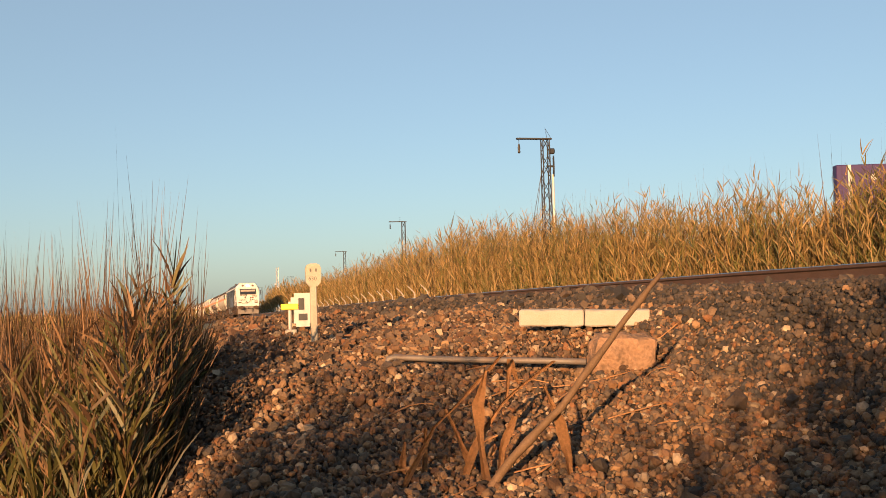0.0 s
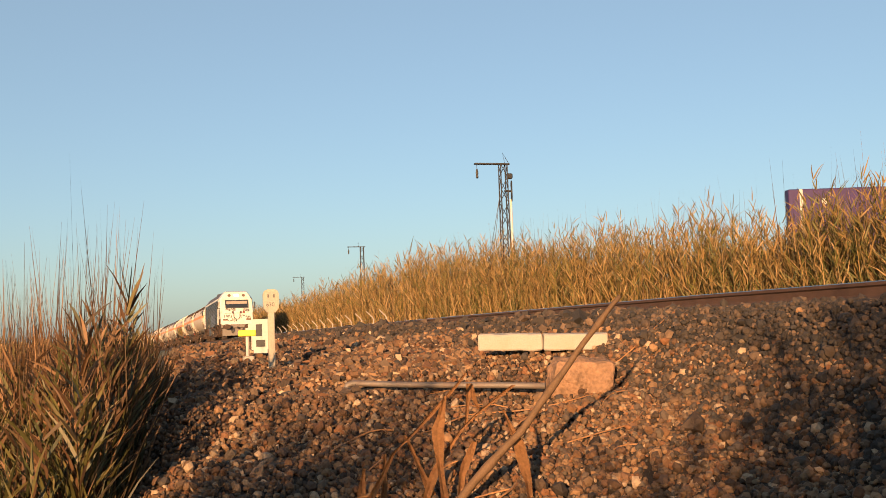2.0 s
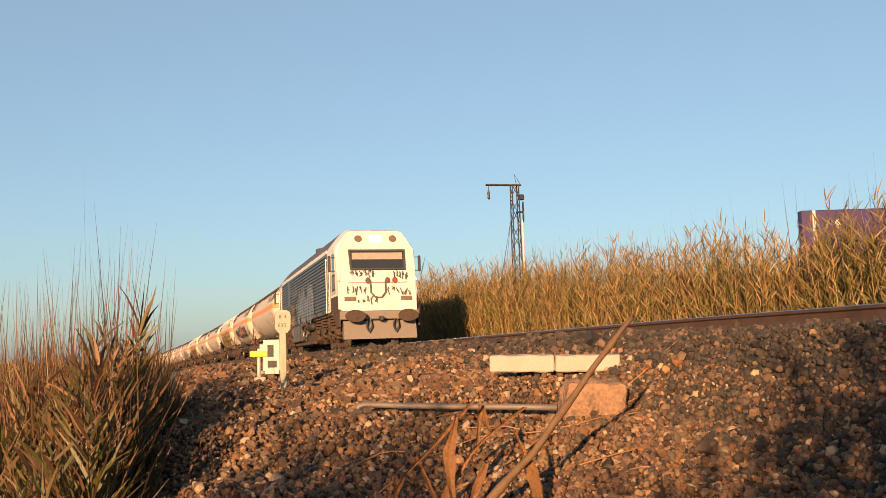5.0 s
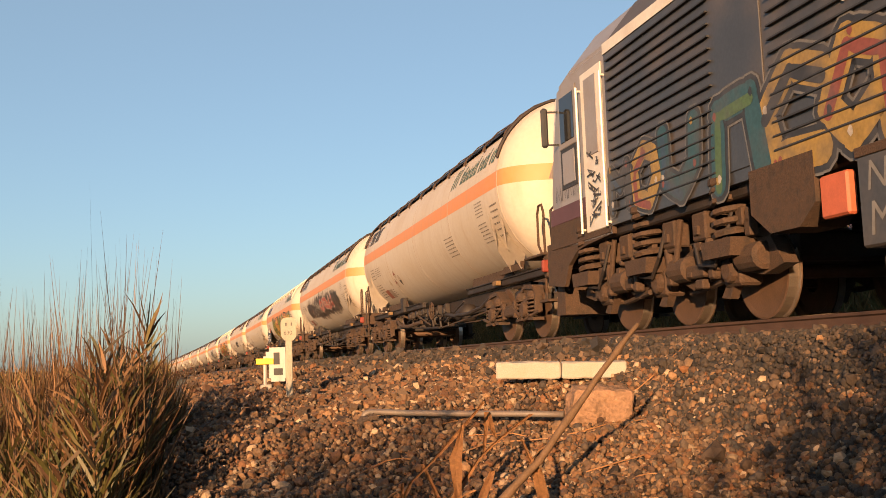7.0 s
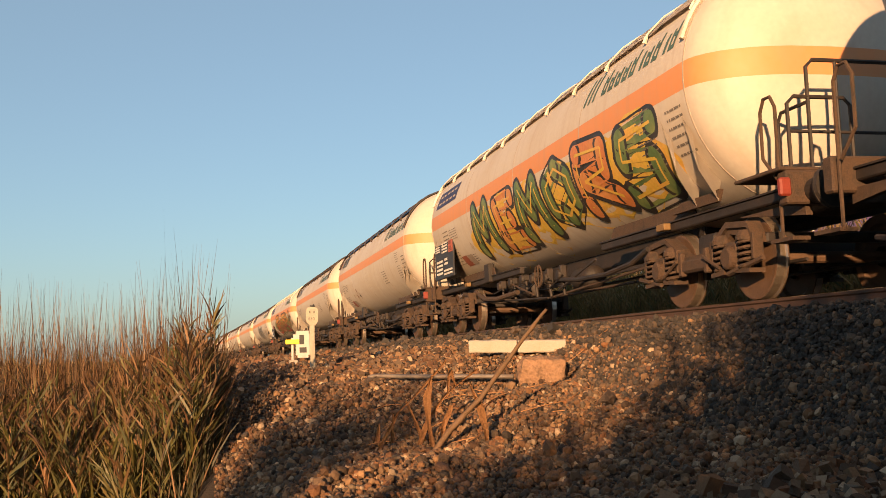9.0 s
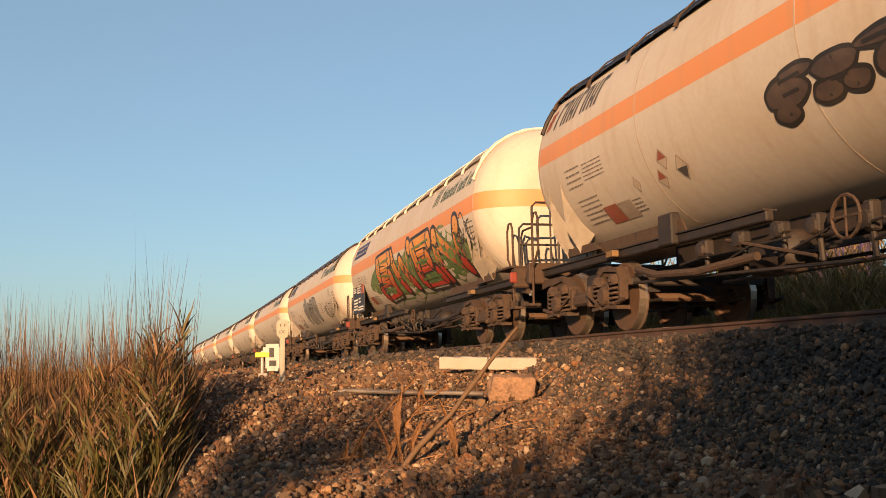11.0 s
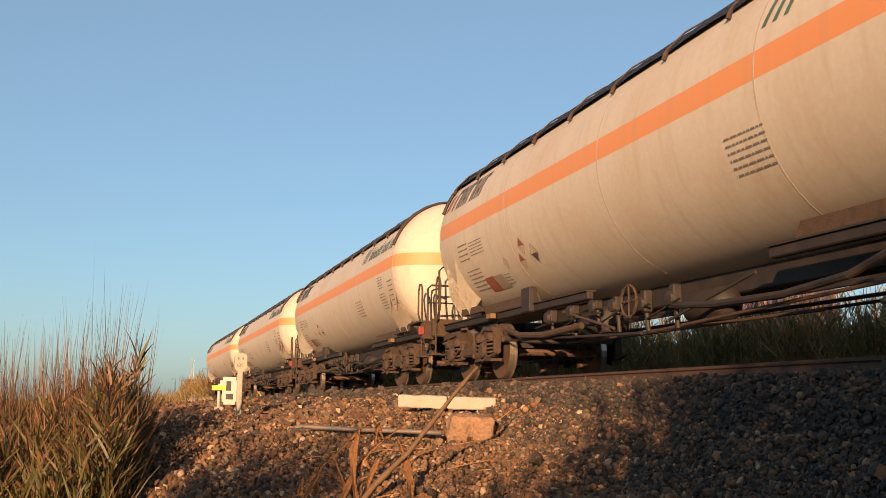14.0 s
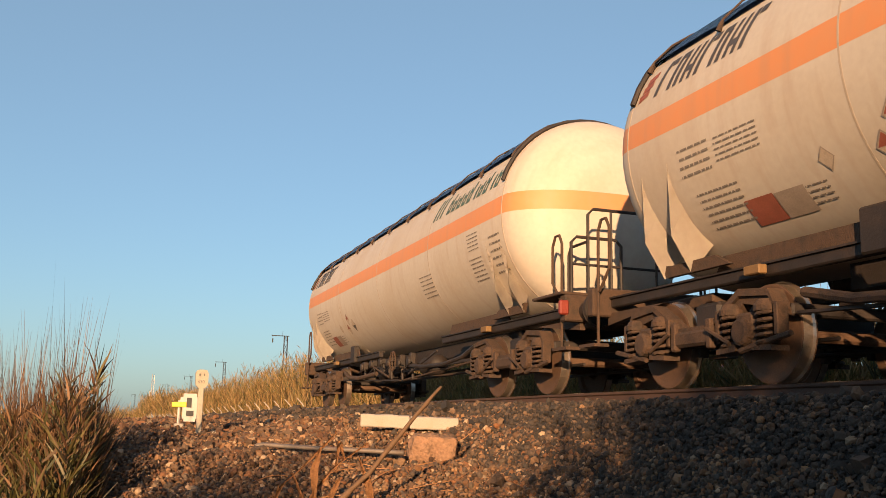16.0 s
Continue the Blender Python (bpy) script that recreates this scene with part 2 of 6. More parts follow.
KNOTS = np.array([
    (-3.1, 7.5, -0.90), (-3.4, 8.7, -0.56), (-2.6, 8.6, -0.50), (-5.2, 8.6, -0.84), (-5.6, 10.9, -0.70), (-5.6, 12.4, -0.57),
    (-2.6, 5.8, -1.0), (-4.5, 6.4, -1.16), (-6.2, 7.0, -1.15), (-6.4, 5.0, -1.32), (-6.9, -3.0, -1.45), (-5.0, 3.0, -1.45), (-5.2, 5.5, -1.34), (-4.2, 4.8, -1.34), (-3.2, 4.8, -1.2),
    (-2.9, 1.0, -1.25), (-3.0, 14.0, -0.45), (-3.2, 25.0, -0.45), (-6.2, 19.0, -0.70), (-5.0, 40.0, -0.8), (-6.3, 9.6, -0.86),
    (-4.2, 10.5, -0.56), (-2.8, -8.0, -1.0), (-6.0, -10.0, -1.3), (-4.2, 9.6, -0.62), (-3.9, 7.6, -0.93)])


def height(x, y):
    """Height of the ground beside the track, for arrays."""
    x, y = np.asarray(x, float), np.asarray(y, float)
    q = np.maximum(0, y)
    u = x + q * q / (2 * RADIUS)
    w, s = 0, 0
    for kx, ky, kz in KNOTS:
        g = 1 / ((u - kx) ** 2 + (y - ky) ** 2 + 0.15) ** 1.6
        w, s = w + g, s + g * kz
    base = s / w
    k = np.clip((u + 3.0) / 1.1, 0, 1)
    k = k * k * (3 - 2 * k)
    z = base * (1 - k) - 0.21 * k
    edge = -6.17 - 0.35 * np.clip((6 - y) / 10, 0, 1) + 0.14 * np.sin(y * 0.6)
    d = np.clip((edge - u) / 1.9, 0, 1)
    z = z - 1.25 * d * d * (3 - 2 * d)
    right = np.clip((u - 2.0) / 1.6, 0, 1)
    z = np.where(u > 2.0, -0.21 - 0.5 * right * right * (3 - 2 * right), z)
    bumps = sum(a * np.sin(x * fx + px) * np.sin(y * fy + py) for a, fx, fy, px, py in
                ((0.03, 2.1, 1.7, 0.3, 1.0), (0.018, 4.3, 5.1, 2.0, 0.4), (0.012, 9.0, 8.1, 1.0, 2.2)))
    z = z + bumps * np.clip((-2.2 - u) / 0.5, 0, 1) * (u > -12)
    return z - 0.00005 * q * q - 0.004 * np.maximum(0, y - 12)


def ground_sheet():
    xs = np.concatenate([np.array([-2500, -900, -300, -110, -50, -28, -18]), np.arange(-14, -9, 0.5), np.arange(-9, -1.2, 0.09), np.arange(-1.2, 6, 0.4),
                         np.array([7, 9, 14, 25, 60, 150, 400, 1000, 2500])])
    ys = np.concatenate([np.array([-2500, -800, -200, -80, -40, -20]), np.arange(-14, 3, 0.5), np.arange(3, 15, 0.1), np.arange(15, 40, 0.5), np.arange(40, 150, 4),
                         np.array([160, 200, 300, 500, 900, 1600, 3000, 4500])])
    gx, gy = np.meshgrid(xs, ys)
    z = height(gx, np.minimum(gy, 260))
    rng = np.random.default_rng(4)
    off = gx + np.maximum(0, gy) ** 2 / (2 * RADIUS)
    z = z - 0.006 + rng.normal(0, 0.004, z.shape) * (np.abs(off) < 9)
    v = np.stack([gx, gy, z], -1).reshape(-1, 3)
    w, h = len(xs), len(ys)
    i = (np.arange(h - 1)[:, None] * w + np.arange(w - 1)[None, :]).ravel()
    f = np.stack([i, i + 1, i + w + 1, i + w], -1)
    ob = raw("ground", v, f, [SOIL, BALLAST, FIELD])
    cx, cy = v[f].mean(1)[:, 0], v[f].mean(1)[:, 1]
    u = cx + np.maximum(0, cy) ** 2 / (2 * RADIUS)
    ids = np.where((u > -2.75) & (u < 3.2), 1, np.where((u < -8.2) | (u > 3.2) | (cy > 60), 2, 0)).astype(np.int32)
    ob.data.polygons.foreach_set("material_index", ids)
    ob.data.polygons.foreach_set("use_smooth", np.ones(len(f), bool))
    return tagged(ob, "brown stony embankment, dark ballast bed with gap shade and grassy field", "ground", kind="structure")


ground = ground_sheet()

ICO = bmesh.new()
bmesh.ops.create_icosphere(ICO, subdivisions=1, radius=1)
ICO_V = np.array([v.co[:] for v in ICO.verts])
ICO_F = np.array([[v.index for v in f.verts] for f in ICO.faces])
ICO.free()


CUBE_V = np.array([(x, y, z) for x in (-1, 1) for y in (-1, 1) for z in (-1, 1)], float) * 0.68
CUBE_F = np.array([(0, 1, 3), (0, 3, 2), (4, 6, 7), (4, 7, 5), (0, 4, 5), (0, 5, 1), (2, 3, 7), (2, 7, 6), (0, 2, 6), (0, 6, 4), (1, 5, 7), (1, 7, 3)])


def stones(name, x0, x1, y0, y1, count, size, material, seed, label, keep=None, form=(CUBE_V, CUBE_F)):
    """Many broken stones in one mesh, lying on the ground."""
    FV, FF = form
    rng = np.random.default_rng(seed)
    x, y = rng.uniform(x0, x1, count), y0 + (y1 - y0) * rng.uniform(0, 1, count) ** 1.25
    if keep is not None:
        ok = keep(x, y)
        x, y = x[ok], y[ok]
    n = len(x)
    u = x - np.maximum(0, y) ** 2 / (2 * RADIUS)
    r = size * np.exp(rng.normal(0, 0.35, n))
    z = height(u, y) + r * rng.uniform(-0.5, 1.2, n)
    jag = 1 + rng.normal(0, 0.22 if len(FV) == 8 else 0.13, (n, len(FV), 3))
    v = FV[None] * jag * rng.uniform(0.6, 1.15, (n, 1, 3))
    a = rng.uniform(0, 2 * math.pi, (3, n))
    for k, (i, j) in enumerate(((0, 1), (1, 2), (0, 2))):
        c, s = np.cos(a[k])[:, None], np.sin(a[k])[:, None]
        p, q = v[..., i].copy(), v[..., j].copy()
        v[..., i], v[..., j] = c * p - s * q, s * p + c * q
    v = v * r[:, None, None] + np.stack([u, y, z], -1)[:, None, :]
    f = (FF[None] + (np.arange(n) * len(FV))[:, None, None]).reshape(-1, 3)
    ob = raw(name, v.reshape(-1, 3), f, material)
    return tagged(ob, label, "gravel", kind="stuff")


BROWN = "reddish brown crushed stones covering the embankment"
DARK = "dark grey-brown railway ballast along the rails"
ROUND = (ICO_V, ICO_F)
stones("gravel", -6.9, -2.4, 2.2, 9.0, 46000, 0.0168, STONE_WARM, 1, BROWN, form=ROUND)
stones("gravel", -6.9, -2.4, 9.0, 15, 28000, 0.022, STONE_WARM, 4, BROWN)
stones("gravel", -6.9, -2.4, 3.0, 12, 4500, 0.024, STONE_WARM, 9, BROWN, form=ROUND)
stones("gravel", -6.9, -2.4, 0.2, 2.2, 5000, 0.03, STONE_WARM, 2, BROWN)
stones("gravel", -6.8, -2.4, 15, 40, 9000, 0.034, STONE_WARM, 3, BROWN)
stones("ballast", -2.9, -0.95, 1.8, 10, 22000, 0.019, STONE_DARK, 5, DARK, form=ROUND)
stones("ballast", -2.9, -0.95, 10, 20, 12000, 0.027, STONE_DARK, 11, DARK)
stones("ballast", -2.9, -0.95, 0.2, 10, 3000, 0.023, STONE_DARK, 8, DARK, form=ROUND)
stones("ballast", -2.9, -0.95, 20, 70, 10000, 0.045, STONE_DARK, 6, DARK)
stones("ballast", -0.7, 2.6, 5, 60, 5000, 0.045, STONE_DARK, 7, DARK)
stones("gravel", -2.9, -1.2, 2.0, 14, 700, 0.021, STONE_WARM, 12, BROWN, form=ROUND)


def loose_stones():
    """The larger stones that lie free on the gravel, each its own piece."""
    rng = random.Random(21)
    shapes = []
    for k in range(6):
        bm = bmesh.new()
        bmesh.ops.create_icosphere(bm, subdivisions=2, radius=1)
        for v in bm.verts:
            p = v.co.copy()
            v.co *= 1 + 0.28 * noise.noise(p * 1.3 + Vector((k * 7, 0, 0))) + 0.1 * noise.noise(p * 3.1)
            v.co.z *= 0.72
        shapes.append(mesh_of("stone", bm, STONE_PART))
    for k in range(220):
        x, y = rng.uniform(-6.3, -2.2), rng.uniform(4.6, 11)
        r = 0.024 * math.exp(rng.gauss(0.15, 0.3))
        ob = new("stone", shapes[k % 6])
        ob.parent = ground
        ob.matrix_basis = Matrix.Translation((x, y, float(height(np.array([x]), np.array([y]))[0]) + r * 0.45)) @ pose(0, 0, 0, rng.uniform(-30, 30), rng.uniform(-30, 30), rng.uniform(0, 360)) @ Matrix.Diagonal((r * rng.uniform(0.8, 1.3), r * rng.uniform(0.8, 1.2), r, 1))


loose_stones()


# ---- track ----
def rail(side, name):
    """A flat-bottom rail with web, foot and polished head."""
    half = [(0.075, -0.16), (0.075, -0.148), (0.02, -0.125), (0.009, -0.11), (0.009, -0.05), (0.034, -0.035), (0.036, -0.008), (0.026, 0.0)]
    prof = half + [(-a, b) for a, b in half[::-1]]
    ys = list(np.arange(-40, 30, 10)) + list(np.arange(30, 330, 6))
    verts, faces, mids = [], [], []
    k = len(prof)
    for y in ys:
        c, h = track(y)
        for a, b in prof:
            o = side * 0.87 + a
            verts.append((c.x + o * math.cos(h), c.y + o * math.sin(h), c.z + b))
    for i in range(len(ys) - 1):
        for j in range(k):
            faces.append((i * k + j, i * k + (j + 1) % k, (i + 1) * k + (j + 1) % k, (i + 1) * k + j))
            mids.append(1 if prof[j][1] > -0.009 and prof[(j + 1) % k][1] > -0.009 else 0)
    ob = raw(name, verts, faces, [RUST, RAILTOP])
    ob.data.polygons.foreach_set("material_index", mids)
    return tagged(ob, "rusty steel rail with polished head on sleepers", "rail", group="rails of the track", kind="structure")


rail(-1, "rail")
rail(1, "rail")


def sleepers():
    bm = bmesh.new()
    box(bm, -1.3, 1.3, -0.13, 0.13, -0.36, -0.165, 0.02)
    me = mesh_of("sleeper", bm, SLEEPER)
    bed = root("sleeper_row", pose(0, 0, 0), "grey concrete sleepers half buried in ballast", "sleepers", kind="structure")
    for i in range(150):
        c, h = track(-12 + i * 0.6)
        ob = new("sleeper", me)
        ob.parent = bed
        ob.matrix_basis = Matrix.Translation(c) @ pose(0, 0, 0.0, 0, 0, math.degrees(h))


sleepers()


# ---- wayside things ----
def ground_z(x, y):
    return float(height(np.array([x]), np.array([y]))[0])


def km_post():
    r = root("kilometre_post", pose(-5.575, 10.88, 0), "cream painted concrete kilometre post with a notched head", "marker post")
    z0 = ground_z(-5.57, 10.88) - 0.1
    bm = bmesh.new()
    box(bm, -0.036, 0.036, -0.036, 0.036, z0, -0.03, 0.008)
    part("shaft", bm, POST_PAINT, r)
    bm = bmesh.new()
    half = [(0.045, -0.045), (0.08, 0.0), (0.086, 0.15), (0.07, 0.19), (0.035, 0.205)]
    outline = half + [(-a, b) for a, b in half[::-1]]
    prism(bm, outline, -0.04, 0.04)
    bmesh.ops.rotate(bm, verts=bm.verts, matrix=Matrix.Rotation(math.pi / 2, 3, "Z"))
    head = part("head", bm, POST_PAINT, r)
    for i in (-1, 1):
        bm = bmesh.new()
        box(bm, i * 0.03 - 0.009, i * 0.03 + 0.007, -0.0445, -0.0405, 0.115, 0.15)
        part("numeral_bar", bm, INK, head, "faded grey numeral bar")
    lettering("630", 0.062, INK, head, Matrix(((1, 0, 0, -0.056), (0, 0, -1, -0.042), (0, 1, 0, 0.02), (0, 0, 0, 1))))


km_post()


def switch_indicator():
    x, y = -5.72, 11.9
    r = root("track_indicator", pose(x, y, 0, 0, 0, -4), "white stepped metal track indicator with a yellow arm", "indicator")
    z0 = -0.56
    bm = bmesh.new()
    box(bm, -0.11, 0.03, -0.10, 0.10, z0 - 0.12, z0 + 0.03, 0.01)
    part("foot", bm, CONCRETE, r)
    bm = bmesh.new()
    rod(bm, (-0.05, 0, z0), (-0.05, 0, -0.20), 0.022, 10)
    part("stand", bm, WHITE_PAINT, r)
    bm = bmesh.new()
    # C-shaped box with a window at the foot
    outline = [(0.0, -0.10), (0.19, -0.10), (0.19, -0.15), (0.225, -0.15), (0.225, -0.25), (0.205, -0.25), (0.205, -0.32), (0.215, -0.32), (0.215, -0.46), (0.18, -0.46), (0.18, -0.50),
               (0.02, -0.50), (0.02, -0.46), (-0.005, -0.46), (-0.005, -0.25), (-0.04, -0.25), (-0.04, -0.15), (0.0, -0.15)]
    prism(bm, outline, -0.045, 0.045)
    bmesh.ops.rotate(bm, verts=bm.verts, matrix=Matrix.Rotation(-math.pi / 2, 3, "Z"))
    shape = part("signal_box", bm, WHITE_PAINT, r)
    for q in ((0.05, 0.12, -0.30, -0.16), (0.05, 0.155, -0.425, -0.345)):
        bm = bmesh.new()
        box(bm, q[0], q[1], -0.049, -0.03, q[2], q[3])
        part("recess", bm, BLACK, shape, "black recessed opening")
    bm = bmesh.new()
    box(bm, -0.155, 0.05, -0.06, -0.02, -0.295, -0.225, 0.008)
    part("arm", bm, YELLOW, r, "yellow painted arm")


switch_indicator()


def slab():
    a, b = Vector((-3.86, 8.82, -0.35)), Vector((-2.72, 8.43, -0.372))
    d = b - a
    h = math.degrees(math.atan2(d.y, d.x))
    half = d.length / 2
    for i, c in enumerate((0.25, 0.75)):
        bm = bmesh.new()
        box(bm, -half / 2 + 0.004, half / 2 - 0.004, 0.0, 0.30, -0.15, 0, 0.012)
        bmesh.ops.subdivide_edges(bm, edges=bm.edges, cuts=5, use_grid_fill=True)
        for v in bm.verts:
            q = v.co * 7 + Vector((i * 9, 0, 0))
            v.co += Vector((noise.noise(q * 2) * 0.006, noise.noise(q * 1.7) * 0.008, noise.noise(q) * 0.014 + noise.noise(q * 4) * 0.005))
        p = a + d * c
        ob = new("trough_lid", mesh_of("trough_lid", bm, CONCRETE))
        ob.matrix_basis = pose(p.x, p.y, p.z - 0.004 * i, 1.5, 1.0, h + (0.6 if i else -0.4))
        tagged(ob, "pale concrete trough lid lying in the gravel", "concrete slab", group="trough lids")


slab()


def rock():
    bm = bmesh.new()
    bmesh.ops.create_cube(bm, size=1)
    bmesh.ops.subdivide_edges(bm, edges=bm.edges, cuts=15, use_grid_fill=True)
    for v in bm.verts:
        p = v.co * 2
        q = p.normalized() * 1.15
        p = p.lerp(q, 0.45)
        p *= 1 + 0.16 * noise.noise(p * 1.6) + 0.07 * noise.noise(p * 4) + 0.03 * noise.noise(p * 11)
        v.co = Vector((p.x * 0.27, p.y * 0.2, p.z * 0.19))
    ob = new("stone_block", mesh_of("stone_block", bm, ROCK, smooth=True))
    ob.matrix_basis = pose(-3.22, 7.9, -0.76, 3, 6, -14)
    tagged(ob, "rough orange sandstone block half sunk in the gravel", "rock")


rock()


def ground_pipe():
    bm = bmesh.new()
    a, b = Vector((-5.10, 8.62, -0.725)), Vector((-3.66, 7.62, -0.775))
    d = (b - a).normalized()
    pts = [a + Vector((-0.05, -0.01, -0.16)), a + Vector((-0.045, -0.01, -0.07)), a + Vector((-0.02, 0, -0.015)), a + d * 0.04]
    pts += [a + (b - a) * k + Vector((0, 0, -0.006 * math.sin(k * 5))) for k in (0.2, 0.4, 0.6, 0.8, 1.0)]
    tube(bm, pts, 0.026, 10)
    ob = new("steel_pipe", mesh_of("steel_pipe", bm, PIPE, smooth=True))
    tagged(ob, "grey steel pipe with a bent end lying on gravel", "pipe")


ground_pipe()


def lattice_mast(y, x, top, base, detail):
    """A lattice catenary mast with a top arm; detail: the near one with tension wheel and stays."""
    r = root("catenary_mast", pose(x, y, base), "dark lattice steel catenary mast with a short top arm" if not detail else "lattice steel catenary mast with tension wheel and stays", "mast", group="catenary masts")
    h = top - base
    w0, w1 = 0.19, 0.14
    def at(k, i):
        w = (w0 + (w1 - w0) * k)
        return Vector((w * (1 if i in (1, 2) else -1), w * (1 if i > 1 else -1), h * k))
    for i in range(4):
        bm = bmesh.new()
        rod(bm, at(0, i), at(1, i), 0.028, 4)
        part("leg", bm, DARK_STEEL, r)
    n = 13
    for i in range(4):
        j = (i + 1) % 4
        for k in range(n):
            a, b = (i, j) if k % 2 else (j, i)
            part("lattice_bar", rod(bmesh.new(), at(k / n, a), at((k + 1) / n, b), 0.016, 4), DARK_STEEL, r)
    bm = bmesh.new()
    box(bm, -1.25, 0.28, -0.09, 0.09, h - 0.01, h + 0.05)
    part("arm", bm, DARK_STEEL, r)
    bm = bmesh.new()
    rod(bm, (-1.15, 0, h - 0.02), (-1.15, 0, h - 0.2), 0.012, 4)
    lathe(bm, [(h - 0.6, 0.03), (h - 0.55, 0.06), (h - 0.45, 0.05), (h - 0.35, 0.06), (h - 0.2, 0.03)], "z", 8, (-1.15, 0, 0))
    part("insulator", bm, DARK_STEEL, r)
    if detail:
        bm = bmesh.new()
        c = Vector((0.30, -0.1, h - 1.15))
        for k in range(20):
            a, b = 2 * math.pi * k / 20, 2 * math.pi * (k + 1) / 20
            rod(bm, c + Vector((0.12 * math.cos(a) * 0.6, -0.05 + 0.24 * math.cos(a), 0.42 * math.sin(a))), c + Vector((0.12 * math.cos(b) * 0.6, -0.05 + 0.24 * math.cos(b), 0.42 * math.sin(b))), 0.03, 5)
        for k in range(3):
            a = math.pi * k / 3
            q = Vector((0.07 * math.cos(a), 0.24 * math.cos(a), 0.42 * math.sin(a)))
            rod(bm, c - q, c + q, 0.02, 4)
        part("tension_wheel", bm, DARK_STEEL, r)
        bm = bmesh.new()
        box(bm, 0.16, 0.40, -0.10, 0.10, h - 0.62, h - 0.38, 0.04)
        part("wheel_axle", rod(bmesh.new(), (0.0, -0.1, h - 1.15), (0.34, -0.1, h - 1.15), 0.04, 6), DARK_STEEL, r)
        part("top_spike", tube(bmesh.new(), [(0.1, 0, h), (0.0, 0, h + 0.5), (0.3, 0, h)], 0.012, 4), DARK_STEEL, r)
        part("bracket", bm, DARK_STEEL, r)
        bm = bmesh.new()
        rod(bm, (0.27, -0.1, 0), (0.27, -0.1, h - 1.5), 0.05, 8)
        part("counterweight_tube", bm, WHITE_PAINT, r, "pale counterweight tube")
        for dx in (-1.3, -1.7):
            bm = bmesh.new()
            rod(bm, (-0.2, 0, h - 1.4), (dx, -0.4, -1.0), 0.012, 4)
            part("stay", bm, DARK_STEEL, r)
    else:
        bm = bmesh.new()
        rod(bm, (-0.3, 0, h), (-0.3, 0, h + 0.4), 0.01, 4)
        part("spike", bm, DARK_STEEL, r)


lattice_mast(39.5, 6.67, 6.5, -0.6, True)
for my, mx, mt in ((83.3, 8.3, 6.75), (129, 8.5, 6.75), (175, 8.3, 6.6), (222, 7.6, 6.4), (330, 4.5, 6.3)):
    lattice_mast(my, mx, mt, -0.8, False)


def lorry_box():
    r = root("purple_billboard", pose(12.6, 26.4, 0, 0, 0, -14), "purple panelled billboard rising behind the reeds", "billboard")
    bm = bmesh.new()
    box(bm, -1.0, 3.5, 0, 0.3, 0.8, 3.6, 0.02)
    part("panel", bm, PURPLE, r)
    bm = bmesh.new()
    box(bm, -0.66, -0.56, -0.03, 0.0, 0.8, 3.59)
    part("post", bm, WHITE_PAINT, r, "pale upright strip")
    bm = bmesh.new()
    rod(bm, (0.12, -0.03, 3.2), (0.12, 0.0, 3.2), 0.10, 16)
    part("emblem", bm, WHITE_PAINT, r, "round white emblem")
    for x in (-0.6, 3.0):
        bm = bmesh.new()
        rod(bm, (x, 0.15, -1.0), (x, 0.15, 0.8), 0.12, 8)
        part("leg", bm, GALV, r)


lorry_box()


def fence():
    f = root("boundary_fence", pose(0, 0, 0), "chain-link boundary fence on cranked concrete posts before the reeds", "fence")
    me = bmesh.new()
    tube(me, [(0, 0, -0.9), (0, 0, 0.62), (-0.08, 0, 0.75), (-0.38, 0, 1.05)], [0.045, 0.042, 0.04, 0.03], 4)
    mesh = mesh_of("fence_post", me, CONCRETE)
    tops = []
    for i in range(46):
        y = 50 + i * 3.2
        c, h = track(y)
        p = Vector((c.x + 4.2, y, c.z - 0.05))
        ob = new("fence_post", mesh)
        ob.parent = f
        ob.matrix_basis = Matrix.Translation(p) @ pose(0, 0, 0, 0, 0, -8 + 5 * math.sin(i * 2.3))
        tops.append(p)
    for z in (-0.35, -0.1, 0.15, 0.4, 0.6):
        bm = bmesh.new()
        tube(bm, [p + Vector((0, 0, z)) for p in tops], 0.004, 3)
        part("fence_wire", bm, GALV, f)


fence()


# ---- plants ----
def blades(name, pts, length, width, lean, material, seed, label, category, curl=0.5, seg=4, upright=None, group=""):
    """Tapered bent leaf strips from given roots, one mesh. upright: start direction per blade."""
    rng = np.random.default_rng(seed)
    n = len(pts)
    L = length if hasattr(length, "__len__") else np.full(n, length)
    a = rng.uniform(0, 2 * math.pi, n)
    side = np.stack([np.cos(a), np.sin(a), np.zeros(n)], -1)
    if upright is None:
        d = side * (lean * rng.uniform(0.1, 1.0, n))[:, None] + np.array([0, 0, 1.0])
    else:
        d = upright.copy()
    d /= np.linalg.norm(d, axis=1)[:, None]
    across = np.cross(d, rng.normal(0, 1, (n, 3)))
    across /= np.linalg.norm(across, axis=1)[:, None]
    droop = side * (curl * rng.uniform(0.2, 1.0, n))[:, None] * 0.6 + np.array([0, 0, -1.0]) * (curl * rng.uniform(0.1, 1.0, n))[:, None]
    rows = []
    p = np.asarray(pts, float).copy()
    step = (L / seg)[:, None]
    for k in range(seg + 1):
        t = k / seg
        w = width * (1 - t) ** 0.7 * (0.55 + 0.9 * min(t * 4, 0.5)) if k < seg else width * 0.06
        w = np.asarray(w) * np.ones(n)
        rows.append(p - across * w[:, None] / 2)
        rows.append(p + across * w[:, None] / 2)
        d = d + droop * (1.6 * t / seg)
        d /= np.linalg.norm(d, axis=1)[:, None]
        p = p + d * step
    v = np.stack(rows, 1).reshape(-1, 3)
    m = 2 * (seg + 1)
